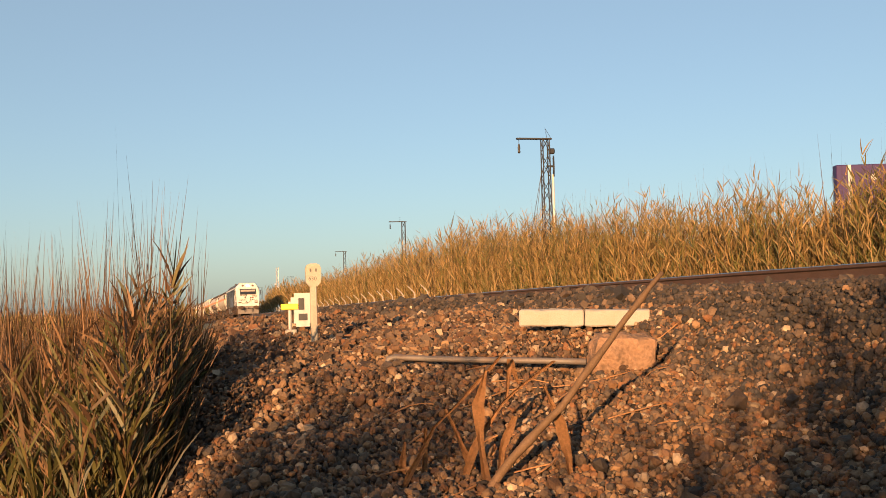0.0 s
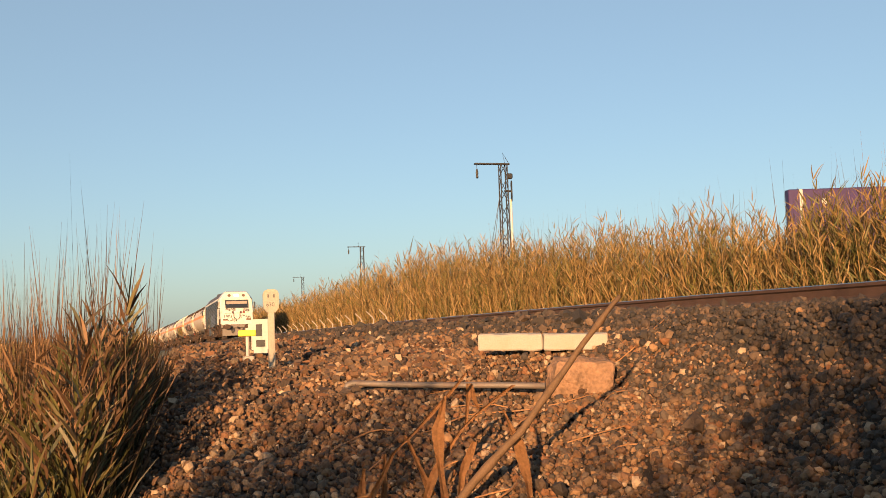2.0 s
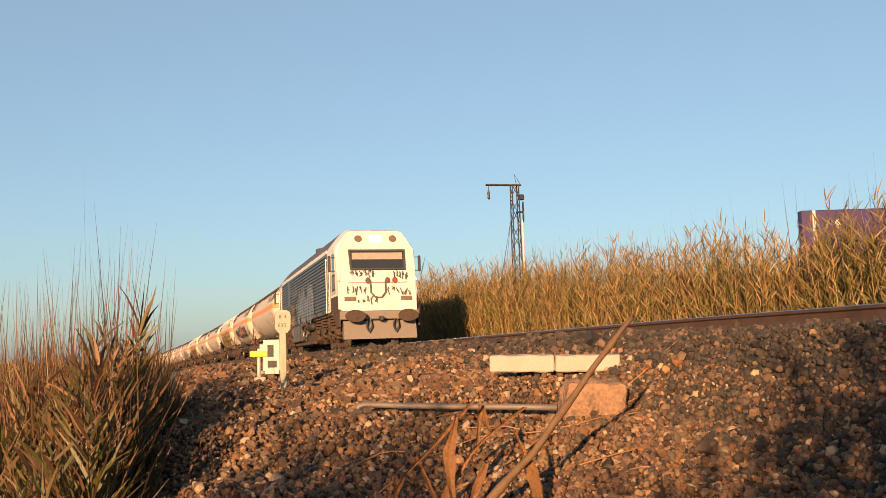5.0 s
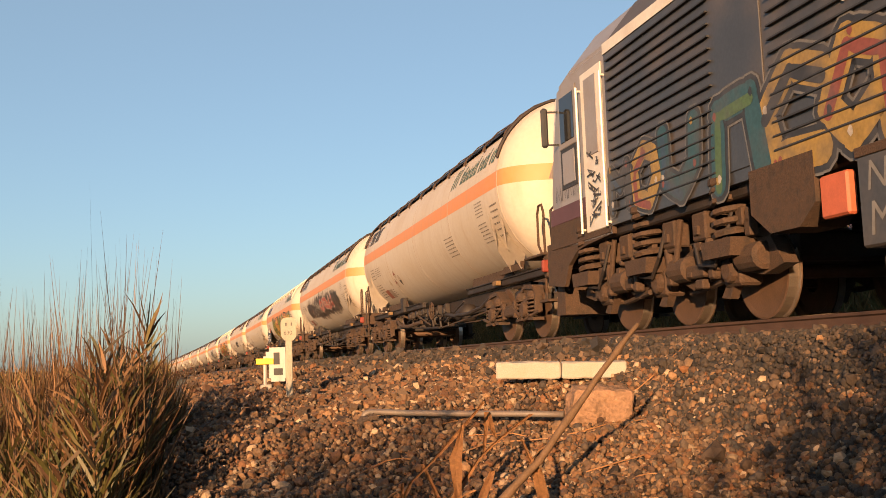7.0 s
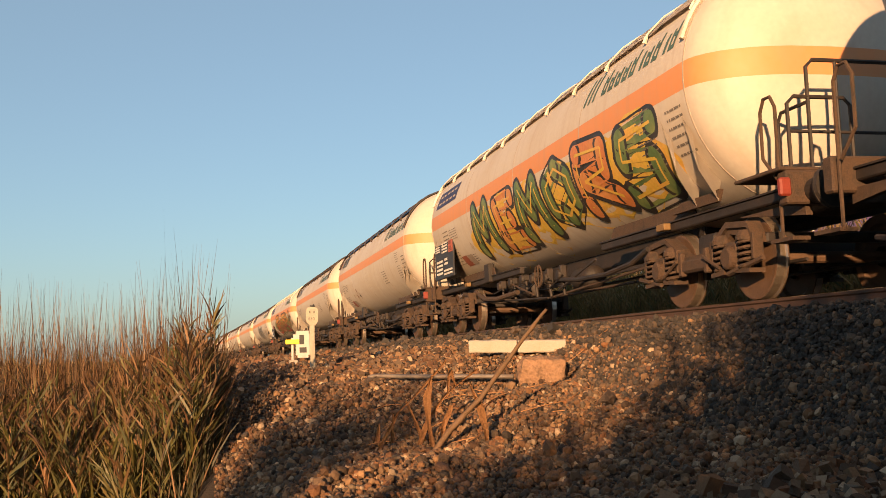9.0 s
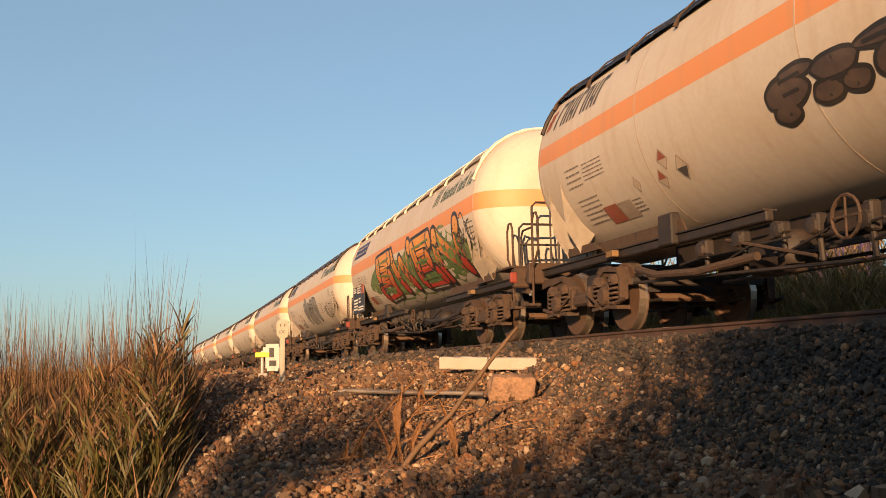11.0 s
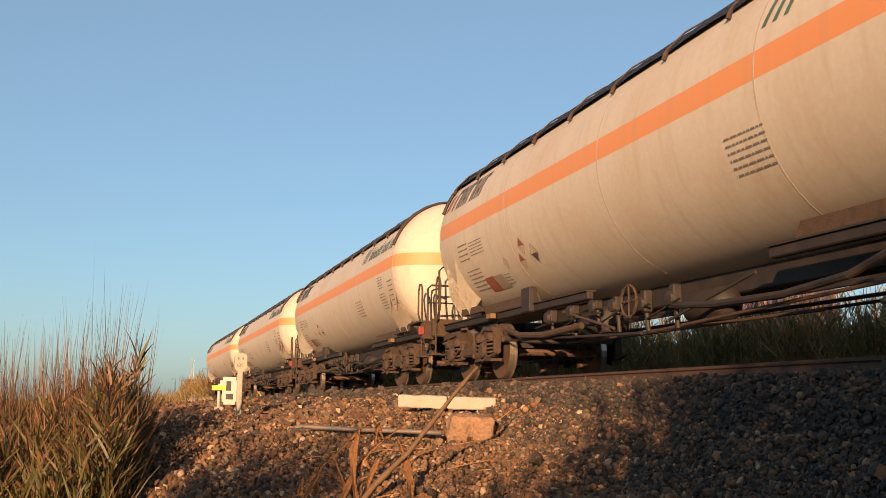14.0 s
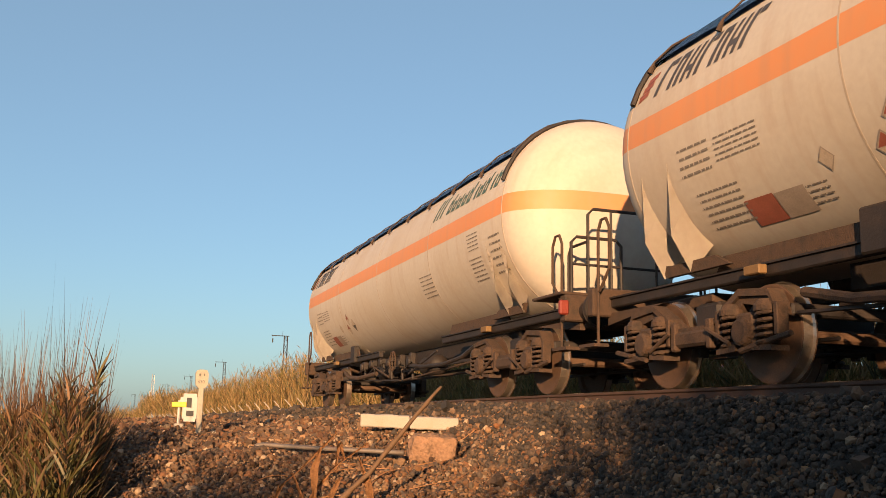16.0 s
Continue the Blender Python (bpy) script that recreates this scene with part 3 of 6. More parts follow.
    q = np.array([[2 * k, 2 * k + 1, 2 * k + 3, 2 * k + 2] for k in range(seg)])
    f = (q[None] + (np.arange(n) * m)[:, None, None]).reshape(-1, 4)
    ob = raw(name, v, f, material)
    return tagged(ob, label, category, group, kind="stuff")


def reed_bed(x_of, y0, y1, count, high, seed, leaves=9, spread=2.6, power=1.0, label="dense yellowing reed bed behind the boundary fence", green=0.35, scale=1.0, mats=(LEAF_GREEN, LEAF_DRY)):
    """Canes with drooping leaves over a strip."""
    rng = np.random.default_rng(seed)
    y = y0 + (y1 - y0) * rng.uniform(0, 1, count) ** power
    x = x_of(y) + spread * rng.uniform(0, 1, count) ** 1.3
    z = np.where(x > 0, -0.7, height(x, y))
    h = high(y) * rng.uniform(0.62, 1.10, count) * (1 + 0.10 * np.sin(y * 0.9) + 0.09 * np.sin(y * 2.3 + 1) + 0.05 * np.sin(y * 5.1))
    base = np.stack([x, y, z], -1)
    lean = rng.normal(0, 0.09, (count, 2))
    up = np.concatenate([lean, np.ones((count, 1))], 1)
    blades("reed_canes", base, h, 0.028 * scale, 0.1, mats[1], seed + 1, label, "reeds", curl=0.06, seg=3, upright=up)
    k = rng.uniform(0.12, 1.0, (count, leaves)) ** 0.8
    root_p = base[:, None, :] + (up / np.linalg.norm(up, axis=1)[:, None])[:, None, :] * (h[:, None] * k)[..., None]
    a = rng.uniform(0, 2 * math.pi, (count, leaves))
    d = np.stack([np.cos(a) * 0.75, np.sin(a) * 0.75, rng.uniform(0.6, 2.1, (count, leaves))], -1)
    L = rng.uniform(0.3, 0.75, (count, leaves)) * scale * (1.15 - 0.5 * k)
    patchy = 0.75 + 0.45 * np.sin(y * 1.3 + 2 * np.sin(x * 1.7))
    pick = rng.uniform(0, 1, (count, leaves)) < green * (0.45 + 0.8 * (1 - k)) * patchy[:, None]
    for which, m, s in ((pick, mats[0], 2), (~pick, mats[1], 3)):
        blades("reed_leaves", root_p[which], L[which], 0.040 * scale, 0.5, m, seed + s, label, "reeds", curl=0.65, seg=3, upright=d[which])


reed_bed(lambda y: 5.6 - np.maximum(0, y) ** 2 / (2 * RADIUS), 11, 46, 3200, lambda y: 2.48 + 1.0 * np.clip((y - 20) / 20, 0, 1), 20, leaves=15, scale=0.92, green=0.55)
PLUMES = np.random.default_rng(25)
PY = PLUMES.uniform(11, 60, 300)
blades("reed_stalks", np.stack([5.7 - PY ** 2 / (2 * RADIUS) + PLUMES.uniform(0, 1.6, 300), PY, np.full(300, -0.7)], -1), (2.95 + 0.8 * np.clip((PY - 20) / 20, 0, 1)) * PLUMES.uniform(0.95, 1.3, 300), 0.024, 0.1, GRASS_DRY, 26, "bare flowering stalks above the reed bed", "reeds", curl=0.1, seg=4)
reed_bed(lambda y: 5.6 - np.maximum(0, y) ** 2 / (2 * RADIUS), 46, 125, 2400, lambda y: 4.1 - 0.9 * np.clip((y - 55) / 40, 0, 1), 30, leaves=9, scale=1.5, power=1.2)
reed_bed(lambda y: 5.2 - np.maximum(0, y) ** 2 / (2 * RADIUS), 125, 240, 900, lambda y: 3.2 + 0 * y, 40, leaves=7, scale=2.6)

# near bed in the train's shadow, its shade painted into the leaf colour
reed_bed(lambda y: 5.6 + 0 * y, -8.0, 10.6, 1300, lambda y: 3.5 - 0.35 * np.clip(y - 8, 0, 2.6), 50, leaves=12, scale=1.0, green=0.9, mats=(SHADED_GREEN, SHADED_GREEN))


def grass_clump(cx, cy, rx, ry, count, high, seed, label, stalks=60, tall=1.9, green=0.34):
    """A tussock of dry grass with tall bare stalks."""
    rng = np.random.default_rng(seed)
    a, r = rng.uniform(0, 2 * math.pi, count), np.sqrt(rng.uniform(0, 1, count))
    x, y = cx + rx * r * np.cos(a), cy + ry * r * np.sin(a)
    z = height(x, y) - 0.05
    h = high * rng.uniform(0.45, 1.0, count) * (1 - 0.45 * r ** 3)
    pts = np.stack([x, y, z], -1)
    g = rng.uniform(0, 1, count) < green
    blades("grass_blades", pts[~g], h[~g], 0.020, 0.42, GRASS_DRY, seed + 1, label, "grass", curl=0.35, seg=4)
    # green blades wear the leaf colour with ditch shade in it
    blades("grass_blades", pts[g], h[g] * 0.72, 0.026, 0.6, SHADED_GREEN, seed + 2, label, "grass", curl=0.55, seg=4)
    s = rng.integers(0, count, stalks)
    blades("grass_stalks", pts[s], tall * rng.uniform(0.6, 1.04, stalks), 0.018, 0.16, GRASS_DRY, seed + 3, label, "grass", curl=0.08, seg=3)
    return pts


LEFT = "tall dry grass and reeds in the ditch"
grass_clump(-8.05, 9.9, 0.95, 1.2, 3400, 2.35, 60, LEFT, stalks=420, tall=2.6)
grass_clump(-9.3, 10.0, 1.0, 1.3, 3000, 2.45, 70, LEFT, stalks=340, tall=2.75)
grass_clump(-7.25, 11.4, 0.5, 1.5, 1500, 1.5, 80, LEFT, stalks=90, tall=1.75)
grass_clump(-8.6, 8.2, 1.0, 0.9, 2400, 1.7, 90, LEFT, stalks=120, tall=2.1)
grass_clump(-7.25, 8.1, 0.42, 2.3, 1000, 1.5, 95, LEFT, stalks=40, tall=1.8, green=0.7)
reed_bed(lambda y: -7.75 + 0 * y, 6.2, 10.0, 240, lambda y: 0.98 + 0 * y, 190, leaves=16, spread=0.75, label=LEFT, green=0.95, scale=0.8, mats=(DITCH_LEAF, GRASS_DRY))
grass_clump(-8.2, 6.2, 0.9, 0.8, 1100, 0.9, 97, LEFT, stalks=8, tall=1.2, green=0.85)
grass_clump(-10.9, 10.4, 1.3, 1.5, 2600, 2.4, 100, LEFT, stalks=160, tall=2.7)
grass_clump(-7.6, 15.5, 0.7, 3.0, 1500, 1.2, 110, LEFT, stalks=20, tall=1.5)
reed_bed(lambda y: -9.5 + 0 * y, 6.9, 8.6, 300, lambda y: 1.25 + 0 * y, 120, leaves=16, spread=2.5, label=LEFT, green=0.9, scale=0.85, mats=(DITCH_LEAF, GRASS_DRY))
for i, q in enumerate(((-7.45, 9.8, 3.2), (-7.2, 10.2, 2.4), (-8.3, 9.7, 2.75), (-7.05, 10.3, 2.2))):
    blades("tall_stalk", np.array([(q[0], q[1], ground_z(q[0], q[1]))]), np.array([q[2]]), 0.014, 0.1, GRASS_DRY, 130 + i, "single tall dry grass stalk", "grass stalk", curl=0.05, seg=3)
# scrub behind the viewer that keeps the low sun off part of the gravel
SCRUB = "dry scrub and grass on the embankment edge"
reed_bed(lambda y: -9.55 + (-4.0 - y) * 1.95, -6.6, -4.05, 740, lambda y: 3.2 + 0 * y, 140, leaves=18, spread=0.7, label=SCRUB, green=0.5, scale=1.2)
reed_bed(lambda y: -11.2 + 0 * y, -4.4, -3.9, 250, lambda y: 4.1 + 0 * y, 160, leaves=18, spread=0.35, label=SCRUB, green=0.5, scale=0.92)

STEMS = [
    [(1.26, -0.12), (1.09, -0.32), (0.90, -0.56), (0.65, -0.88), (0.39, -1.13), (0.21, -1.35)],
    [(0.57, -0.76), (0.65, -0.94), (0.70, -1.17), (0.72, -1.41)],
    [(0.25, -0.67), (0.20, -0.86), (0.21, -1.09), (0.25, -1.39)],
    [(0.39, -0.54), (0.18, -0.77), (-0.05, -0.99), (-0.21, -1.28), (-0.26, -1.38)],
    [(0.44, -0.94), (0.36, -1.13), (0.33, -1.4)],
    [(0.70, -0.62), (0.38, -0.87), (0.21, -1.12), (0.12, -1.39)],
    [(0.05, -0.90), (0.15, -1.13), (0.21, -1.29)],
    [(-0.06, -1.02), (-0.08, -1.39)],
    [(-0.18, -1.11), (-0.22, -1.38)],
    [(0.54, -0.78), (0.49, -0.62), (0.46, -0.88)]]


def dead_stems():
    """One thick broken cane and limp dry leaves before it."""
    for i, line in enumerate(STEMS):
        bm = bmesh.new()
        pts = [Vector((-5.27 + 0.977 * u, 5.57 - 0.213 * u + 0.05 * i, z)) for u, z in line]
        fine = []
        for a, b in zip(pts, pts[1:]):
            for k in range(4):
                fine.append(a.lerp(b, k / 4) + Vector((0, 0, 0.006 * math.sin(k + i))))
        fine.append(pts[-1])
        if i == 0:
            n = len(fine)
            tube(bm, fine, [0.014 + 0.014 * k / n + (0.006 if k % 6 == 3 else 0) for k in range(n)], 8)
            ob = new("dead_cane", mesh_of("dead_cane", bm, STICK, smooth=True))
            tagged(ob, "thick broken dry cane leaning over the gravel", "cane")
        else:
            w = (0, 0.05, 0.055, 0.03, 0.05, 0.04, 0.04, 0.045, 0.05, 0.03)[i]
            n = len(fine)
            d = Vector((0.977, -0.213, 0))
            rows = []
            for k, p in enumerate(fine):
                ww = w * (0.5 + 0.5 * min(1, 3 * k / n)) / 2
                s = d.lerp(Vector((0.3, 0.9, 0)), 0.4 * math.sin(k * 0.7 + i))
                rows.append((bm.verts.new(p - s * ww), bm.verts.new(p + Vector((0, 0.012, 0))), bm.verts.new(p + s * ww)))
            for u, v in zip(rows, rows[1:]):
                bm.faces.new((u[0], u[1], v[1], v[0]))
                bm.faces.new((u[1], u[2], v[2], v[1]))
            bmesh.ops.solidify(bm, geom=bm.faces[:], thickness=0.003)
            ob = new("dry_leaf", mesh_of("dry_leaf", bm, WITHERED))
            tagged(ob, "limp brown dry reed leaf standing in the gravel", "dry leaf", group="dry leaves")


dead_stems()


def lying_straws():
    """Dry straws and twigs fallen on the gravel."""
    rng = random.Random(33)
    for k in range(16):
        x, y = rng.uniform(-5.6, -2.6), rng.uniform(4.8, 8.4)
        a, n = rng.uniform(-0.5, 0.5) + (math.pi if rng.random() < 0.5 else 0), 7
        length = rng.uniform(0.35, 1.0)
        pts = []
        for i in range(n):
            u = length * i / (n - 1)
            px, py = x + u * math.cos(a + 0.1 * i), y + u * math.sin(a + 0.1 * i)
            pts.append((px, py, ground_z(px, py) + 0.035 + 0.01 * math.sin(i)))
        ob = new("straw", mesh_of("straw", tube(bmesh.new(), pts, 0.006, 4), WITHERED))
        tagged(ob, "dry straw lying on the gravel", "straw", group="straws on the gravel")


lying_straws()


def concrete_shard():
    bm = bmesh.new()
    box(bm, -0.11, 0.11, -0.06, 0.06, -0.02, 0.02, 0.01)
    for v in bm.verts:
        v.co += Vector((0.02 * noise.noise(v.co * 30), 0, 0.01 * noise.noise(v.co * 22)))
    ob = new("concrete_shard", mesh_of("concrete_shard", bm, CONCRETE))
    ob.matrix_basis = pose(-5.28, 10.8, ground_z(-5.28, 10.8) + 0.03, 6, 10, -25)
    tagged(ob, "pale broken concrete shard beside the post", "rubble")


concrete_shard()


def radio_mast():
    r = root("radio_mast", pose(3.4, 205, -2.5), "slender pale lattice radio mast far off", "radio mast")
    h = 10.4
    for i in range(3):
        a = 2 * math.pi * i / 3
        part("leg", rod(bmesh.new(), (0.35 * math.cos(a), 0.35 * math.sin(a), 0), (0.3 * math.cos(a), 0.3 * math.sin(a), h), 0.05, 5), GALV, r)
    for k in range(12):
        bm = bmesh.new()
        for i in range(3):
            a, b = 2 * math.pi * i / 3, 2 * math.pi * (i + 1) / 3
            rod(bm, (0.33 * math.cos(a), 0.33 * math.sin(a), h * k / 12), (0.33 * math.cos(b), 0.33 * math.sin(b), h * (k + 1) / 12), 0.03, 4)
        part("bracing", bm, GALV, r)
    part("antenna", box(bmesh.new(), -0.5, -0.3, -0.1, 0.1, h * 0.55, h * 0.68, 0.02), WHITE_PAINT, r)


radio_mast()
FAR = "low scrub on the far field"
reed_bed(lambda y: -46 + 0 * y, 70, 150, 420, lambda y: 2.0 + 0 * y, 170, leaves=7, spread=36, label=FAR, green=0.7, scale=4.0)
reed_bed(lambda y: -22 + 0 * y, 240, 330, 260, lambda y: 4.2 + 0 * y, 180, leaves=8, spread=22, label=FAR, green=0.7, scale=6.0)


# ---- train: materials ----
def tank_paint(name, seed, band_z=2.735, band_half=0.14):
    """Cream tank paint with an orange waist band, seams' grime and streaks."""
    m = mat(name, (0.385, 0.345, 0.300), 0.58, scale=0.7, fine=14, vary=0.08, bump=0.02, dirt=(0.31, 0.25, 0.185), dirt_amount=0.55)
    n, l = m.node_tree.nodes, m.node_tree.links
    b = n["Principled BSDF"]
    old = b.inputs["Base Color"].links[0].from_socket
    tc = n.new("ShaderNodeTexCoord")
    sp = n.new("ShaderNodeSeparateXYZ")
    l.new(tc.outputs["Object"], sp.inputs[0])
    cm = n.new("ShaderNodeMath")
    cm.operation = "COMPARE"
    cm.inputs[1].default_value, cm.inputs[2].default_value = band_z, band_half
    l.new(sp.outputs["Z"], cm.inputs[0])
    mx = n.new("ShaderNodeMix")
    mx.data_type = "RGBA"
    l.new(cm.outputs[0], mx.inputs["Factor"])
    l.new(old, mx.inputs[6])
    band = n.new("ShaderNodeMix")
    band.data_type = "RGBA"
    tx = n.new("ShaderNodeTexNoise")
    tx.inputs["Scale"].default_value = 6 + seed
    tx.inputs["Detail"].default_value = 6
    l.new(tc.outputs["Object"], tx.inputs["Vector"])
    l.new(tx.outputs[0], band.inputs["Factor"])
    band.inputs[6].default_value, band.inputs[7].default_value = (0.47, 0.175, 0.055, 1), (0.41, 0.195, 0.085, 1)
    l.new(band.outputs[2], mx.inputs[7])
    # fine vertical streaks of rust and soot
    mp = n.new("ShaderNodeMapping")
    mp.inputs["Scale"].default_value = (1.0, 4.0, 0.5)
    mp.inputs["Location"].default_value = (0, seed * 3.1, 0)
    l.new(tc.outputs["Object"], mp.inputs[0])
    st = n.new("ShaderNodeTexNoise")
    st.inputs["Scale"].default_value, st.inputs["Detail"].default_value = 1.5, 8
    l.new(mp.outputs[0], st.inputs["Vector"])
    rg = n.new("ShaderNodeMapRange")
    rg.inputs["From Min"].default_value, rg.inputs["From Max"].default_value, rg.inputs["To Max"].default_value = 0.52, 0.80, 0.36
    l.new(st.outputs[0], rg.inputs["Value"])
    m2 = n.new("ShaderNodeMix")
    m2.data_type = "RGBA"
    l.new(rg.outputs[0], m2.inputs["Factor"])
    l.new(mx.outputs[2], m2.inputs[6])
    m2.inputs[7].default_value = (0.26, 0.18, 0.12, 1)
    l.new(m2.outputs[2], b.inputs["Base Color"])
    return m


TANK = [tank_paint("cream tank paint", k) for k in range(3)] + [tank_paint("cream tank paint with a low band", 3, 2.66, 0.165)]
SEAM = mat("grimy weld seam", (0.31, 0.255, 0.20), 0.6, scale=5, vary=0.2, bump=0.05)
# blue-grey sheet, its blue raised to stand for reflected sky
SHIELD_BLUE = mat("blue-grey sun shield with sky sheen", (0.040, 0.090, 0.21), 0.35, scale=2, fine=20, vary=0.35, bump=0.1, dirt=(0.060, 0.058, 0.065), dirt_amount=0.5)
SHIELD_BROWN = mat("sooty brown sun shield", (0.042, 0.042, 0.048), 0.6, scale=2, fine=20, vary=0.35, bump=0.1, dirt=(0.035, 0.042, 0.063), dirt_amount=0.6)
SHIELD_PALE = mat("pale sun shield", (0.55, 0.48, 0.40), 0.6, scale=2, fine=20, vary=0.2, bump=0.1, dirt=(0.25, 0.19, 0.14), dirt_amount=0.6)
GRIME = mat("brake-dust brown steel", (0.050, 0.027, 0.015), 0.85, scale=9, fine=60, vary=0.55, bump=0.45, dirt=(0.014, 0.009, 0.006), dirt_amount=0.9)
# oily steel; the shade under the train is put into its dark colour
GRIME_SHADE = mat("oily steel darkened for shade", (0.013, 0.009, 0.008), 0.7, scale=5, fine=45, vary=0.4, bump=0.2, dirt=(0.025, 0.015, 0.010), dirt_amount=0.6)
WHEEL = mat("rust-dusted wheel steel", (0.078, 0.044, 0.026), 0.7, metal=0.2, scale=6, fine=50, vary=0.3, bump=0.1)
TREAD = mat("bright wheel tread", (0.4, 0.33, 0.27), 0.35, metal=0.9, vary=0.15, bump=0.02)
RED = mat("faded red paint", (0.163, 0.023, 0.012), 0.6, scale=8, vary=0.25, bump=0.05, dirt=(0.065, 0.019, 0.013))
ORANGE = mat("orange-red tag board", (0.34, 0.085, 0.040), 0.6, scale=8, vary=0.2, bump=0.05)
TAG_DARK = mat("dark lettering", (0.05, 0.045, 0.045), 0.6, scale=3, vary=0.25, bump=0)
TAG_GREEN = mat("dark green lettering", (0.05, 0.09, 0.07), 0.6, scale=3, vary=0.25, bump=0)
TAG_FAINT = mat("faded small print", (0.13, 0.11, 0.095), 0.7, scale=5, vary=0.3, bump=0)
TAG_BLUE = mat("dark blue lettering", (0.022, 0.026, 0.075), 0.6, scale=3, vary=0.25, bump=0)
TAG_GREY = mat("grey placard", (0.22, 0.18, 0.15), 0.6, scale=6, vary=0.2, bump=0)
TAG_RUST = mat("rust red placard", (0.20, 0.06, 0.038), 0.6, scale=6, vary=0.2, bump=0)
SPRAY = {k: mat(k + " spray paint", c, 0.5, scale=2.2, fine=18, vary=0.22, bump=0.02, dirt=d, dirt_amount=0.55) for k, c, d in (
    ("black", (0.018, 0.016, 0.016), (0.043, 0.036, 0.032)), ("silver", (0.144, 0.137, 0.130), (0.216, 0.202, 0.187)), ("green", (0.072, 0.122, 0.043), (0.216, 0.202, 0.050)),
    ("yellow", (0.446, 0.302, 0.043), (0.396, 0.158, 0.058)), ("red", (0.324, 0.058, 0.036), (0.216, 0.036, 0.029)), ("blue", (0.036, 0.072, 0.144), (0.072, 0.115, 0.158)),
    ("teal", (0.025, 0.094, 0.108), (0.043, 0.122, 0.130)), ("white", (0.518, 0.490, 0.446), (0.360, 0.324, 0.288)), ("orange", (0.396, 0.144, 0.043), (0.288, 0.173, 0.058)),
    ("soot", (0.050, 0.036, 0.032), (0.115, 0.079, 0.058)))}
# orange above, red below, as sprayed
ember = SPRAY["ember"] = mat("orange to red spray paint", (0.4, 0.12, 0.04), 0.5, scale=2.2, fine=18, vary=0.2, bump=0.02)
en, el = ember.node_tree.nodes, ember.node_tree.links
fade = en.new("ShaderNodeValToRGB")
fade.color_ramp.elements[0].position, fade.color_ramp.elements[0].color = 0.3, (0.30, 0.028, 0.016, 1)
fade.color_ramp.elements[1].position, fade.color_ramp.elements[1].color = 0.75, (0.46, 0.20, 0.03, 1)
span_ = en.new("ShaderNodeMapRange")
span_.inputs["From Min"].default_value, span_.inputs["From Max"].default_value = 1.38, 2.65
sep_ = en.new("ShaderNodeSeparateXYZ")
el.new(en["Texture Coordinate"].outputs["Object"], sep_.inputs[0])
el.new(sep_.outputs["Z"], span_.inputs["Value"])
el.new(span_.outputs[0], fade.inputs[0])
el.new(fade.outputs[0], en["Hue/Saturation/Value"].inputs["Color"])
MURAL = {k: mat("faded " + k + " mural paint", c, 0.5, scale=3.0, fine=22, vary=0.35, bump=0.02, dirt=(0.045, 0.042, 0.042), dirt_amount=0.75) for k, c in (
    ("black", (0.022, 0.021, 0.022)), ("teal", (0.022, 0.060, 0.075)), ("yellow", (0.24, 0.155, 0.035)), ("red", (0.16, 0.045, 0.03)), ("white", (0.34, 0.31, 0.28)),
    ("silver", (0.12, 0.115, 0.11)), ("blue", (0.03, 0.05, 0.085)), ("green", (0.055, 0.095, 0.035)), ("soot", (0.05, 0.045, 0.042)))}
LILAC = mat("silver-lilac spray paint", (0.13, 0.15, 0.20), 0.45, scale=2, fine=18, vary=0.25, bump=0.02, dirt=(0.07, 0.09, 0.13), dirt_amount=0.5)
STRIPE_PLUM = mat("plum stripe", (0.07, 0.03, 0.035), 0.6, scale=3, vary=0.25, bump=0.03)
LOCO_GREY = mat("dark grey loco paint", (0.036, 0.037, 0.042), 0.38, scale=1.5, fine=25, vary=0.25, bump=0.03, dirt=(0.080, 0.060, 0.044), dirt_amount=0.5)
LOCO_ROOF = mat("sooty roof", (0.06, 0.05, 0.045), 0.6, scale=2, vary=0.3, bump=0.05)
LOCO_WHITE = mat("white loco paint", (0.490, 0.469, 0.428), 0.35, scale=2, fine=20, vary=0.1, bump=0.02, dirt=(0.306, 0.245, 0.190), dirt_amount=0.5)
LOCO_SILVER = mat("silver-grey cab paint", (0.20, 0.185, 0.185), 0.4, scale=2, fine=20, vary=0.12, bump=0.02, dirt=(0.154, 0.119, 0.091), dirt_amount=0.6)
WINDOW = mat("dark window glass", (0.02, 0.022, 0.025), 0.06, vary=0.1, bump=0)
LAMP_LIT = mat("lit headlamp", (1, 1, 1), 0.3, bump=0)
LAMP_LIT.node_tree.nodes["Principled BSDF"].inputs["Emission Color"].default_value = (1.0, 0.93, 0.8, 1)
LAMP_LIT.node_tree.nodes["Principled BSDF"].inputs["Emission Strength"].default_value = 2.4
VALANCE = mat("dusty grey valance", (0.136, 0.115, 0.098), 0.7, scale=4, vary=0.3, bump=0.1, dirt=(0.068, 0.051, 0.038))
LAMP_GLASS = mat("headlamp glass", (0.12, 0.08, 0.06), 0.15, bump=0)

# ---- train: running gear ----
PITCH, BOGIES = 17.0, 12.03
ZC, RT = 2.63, 1.53


def wheel_mesh(r=0.46):
    bm = bmesh.new()
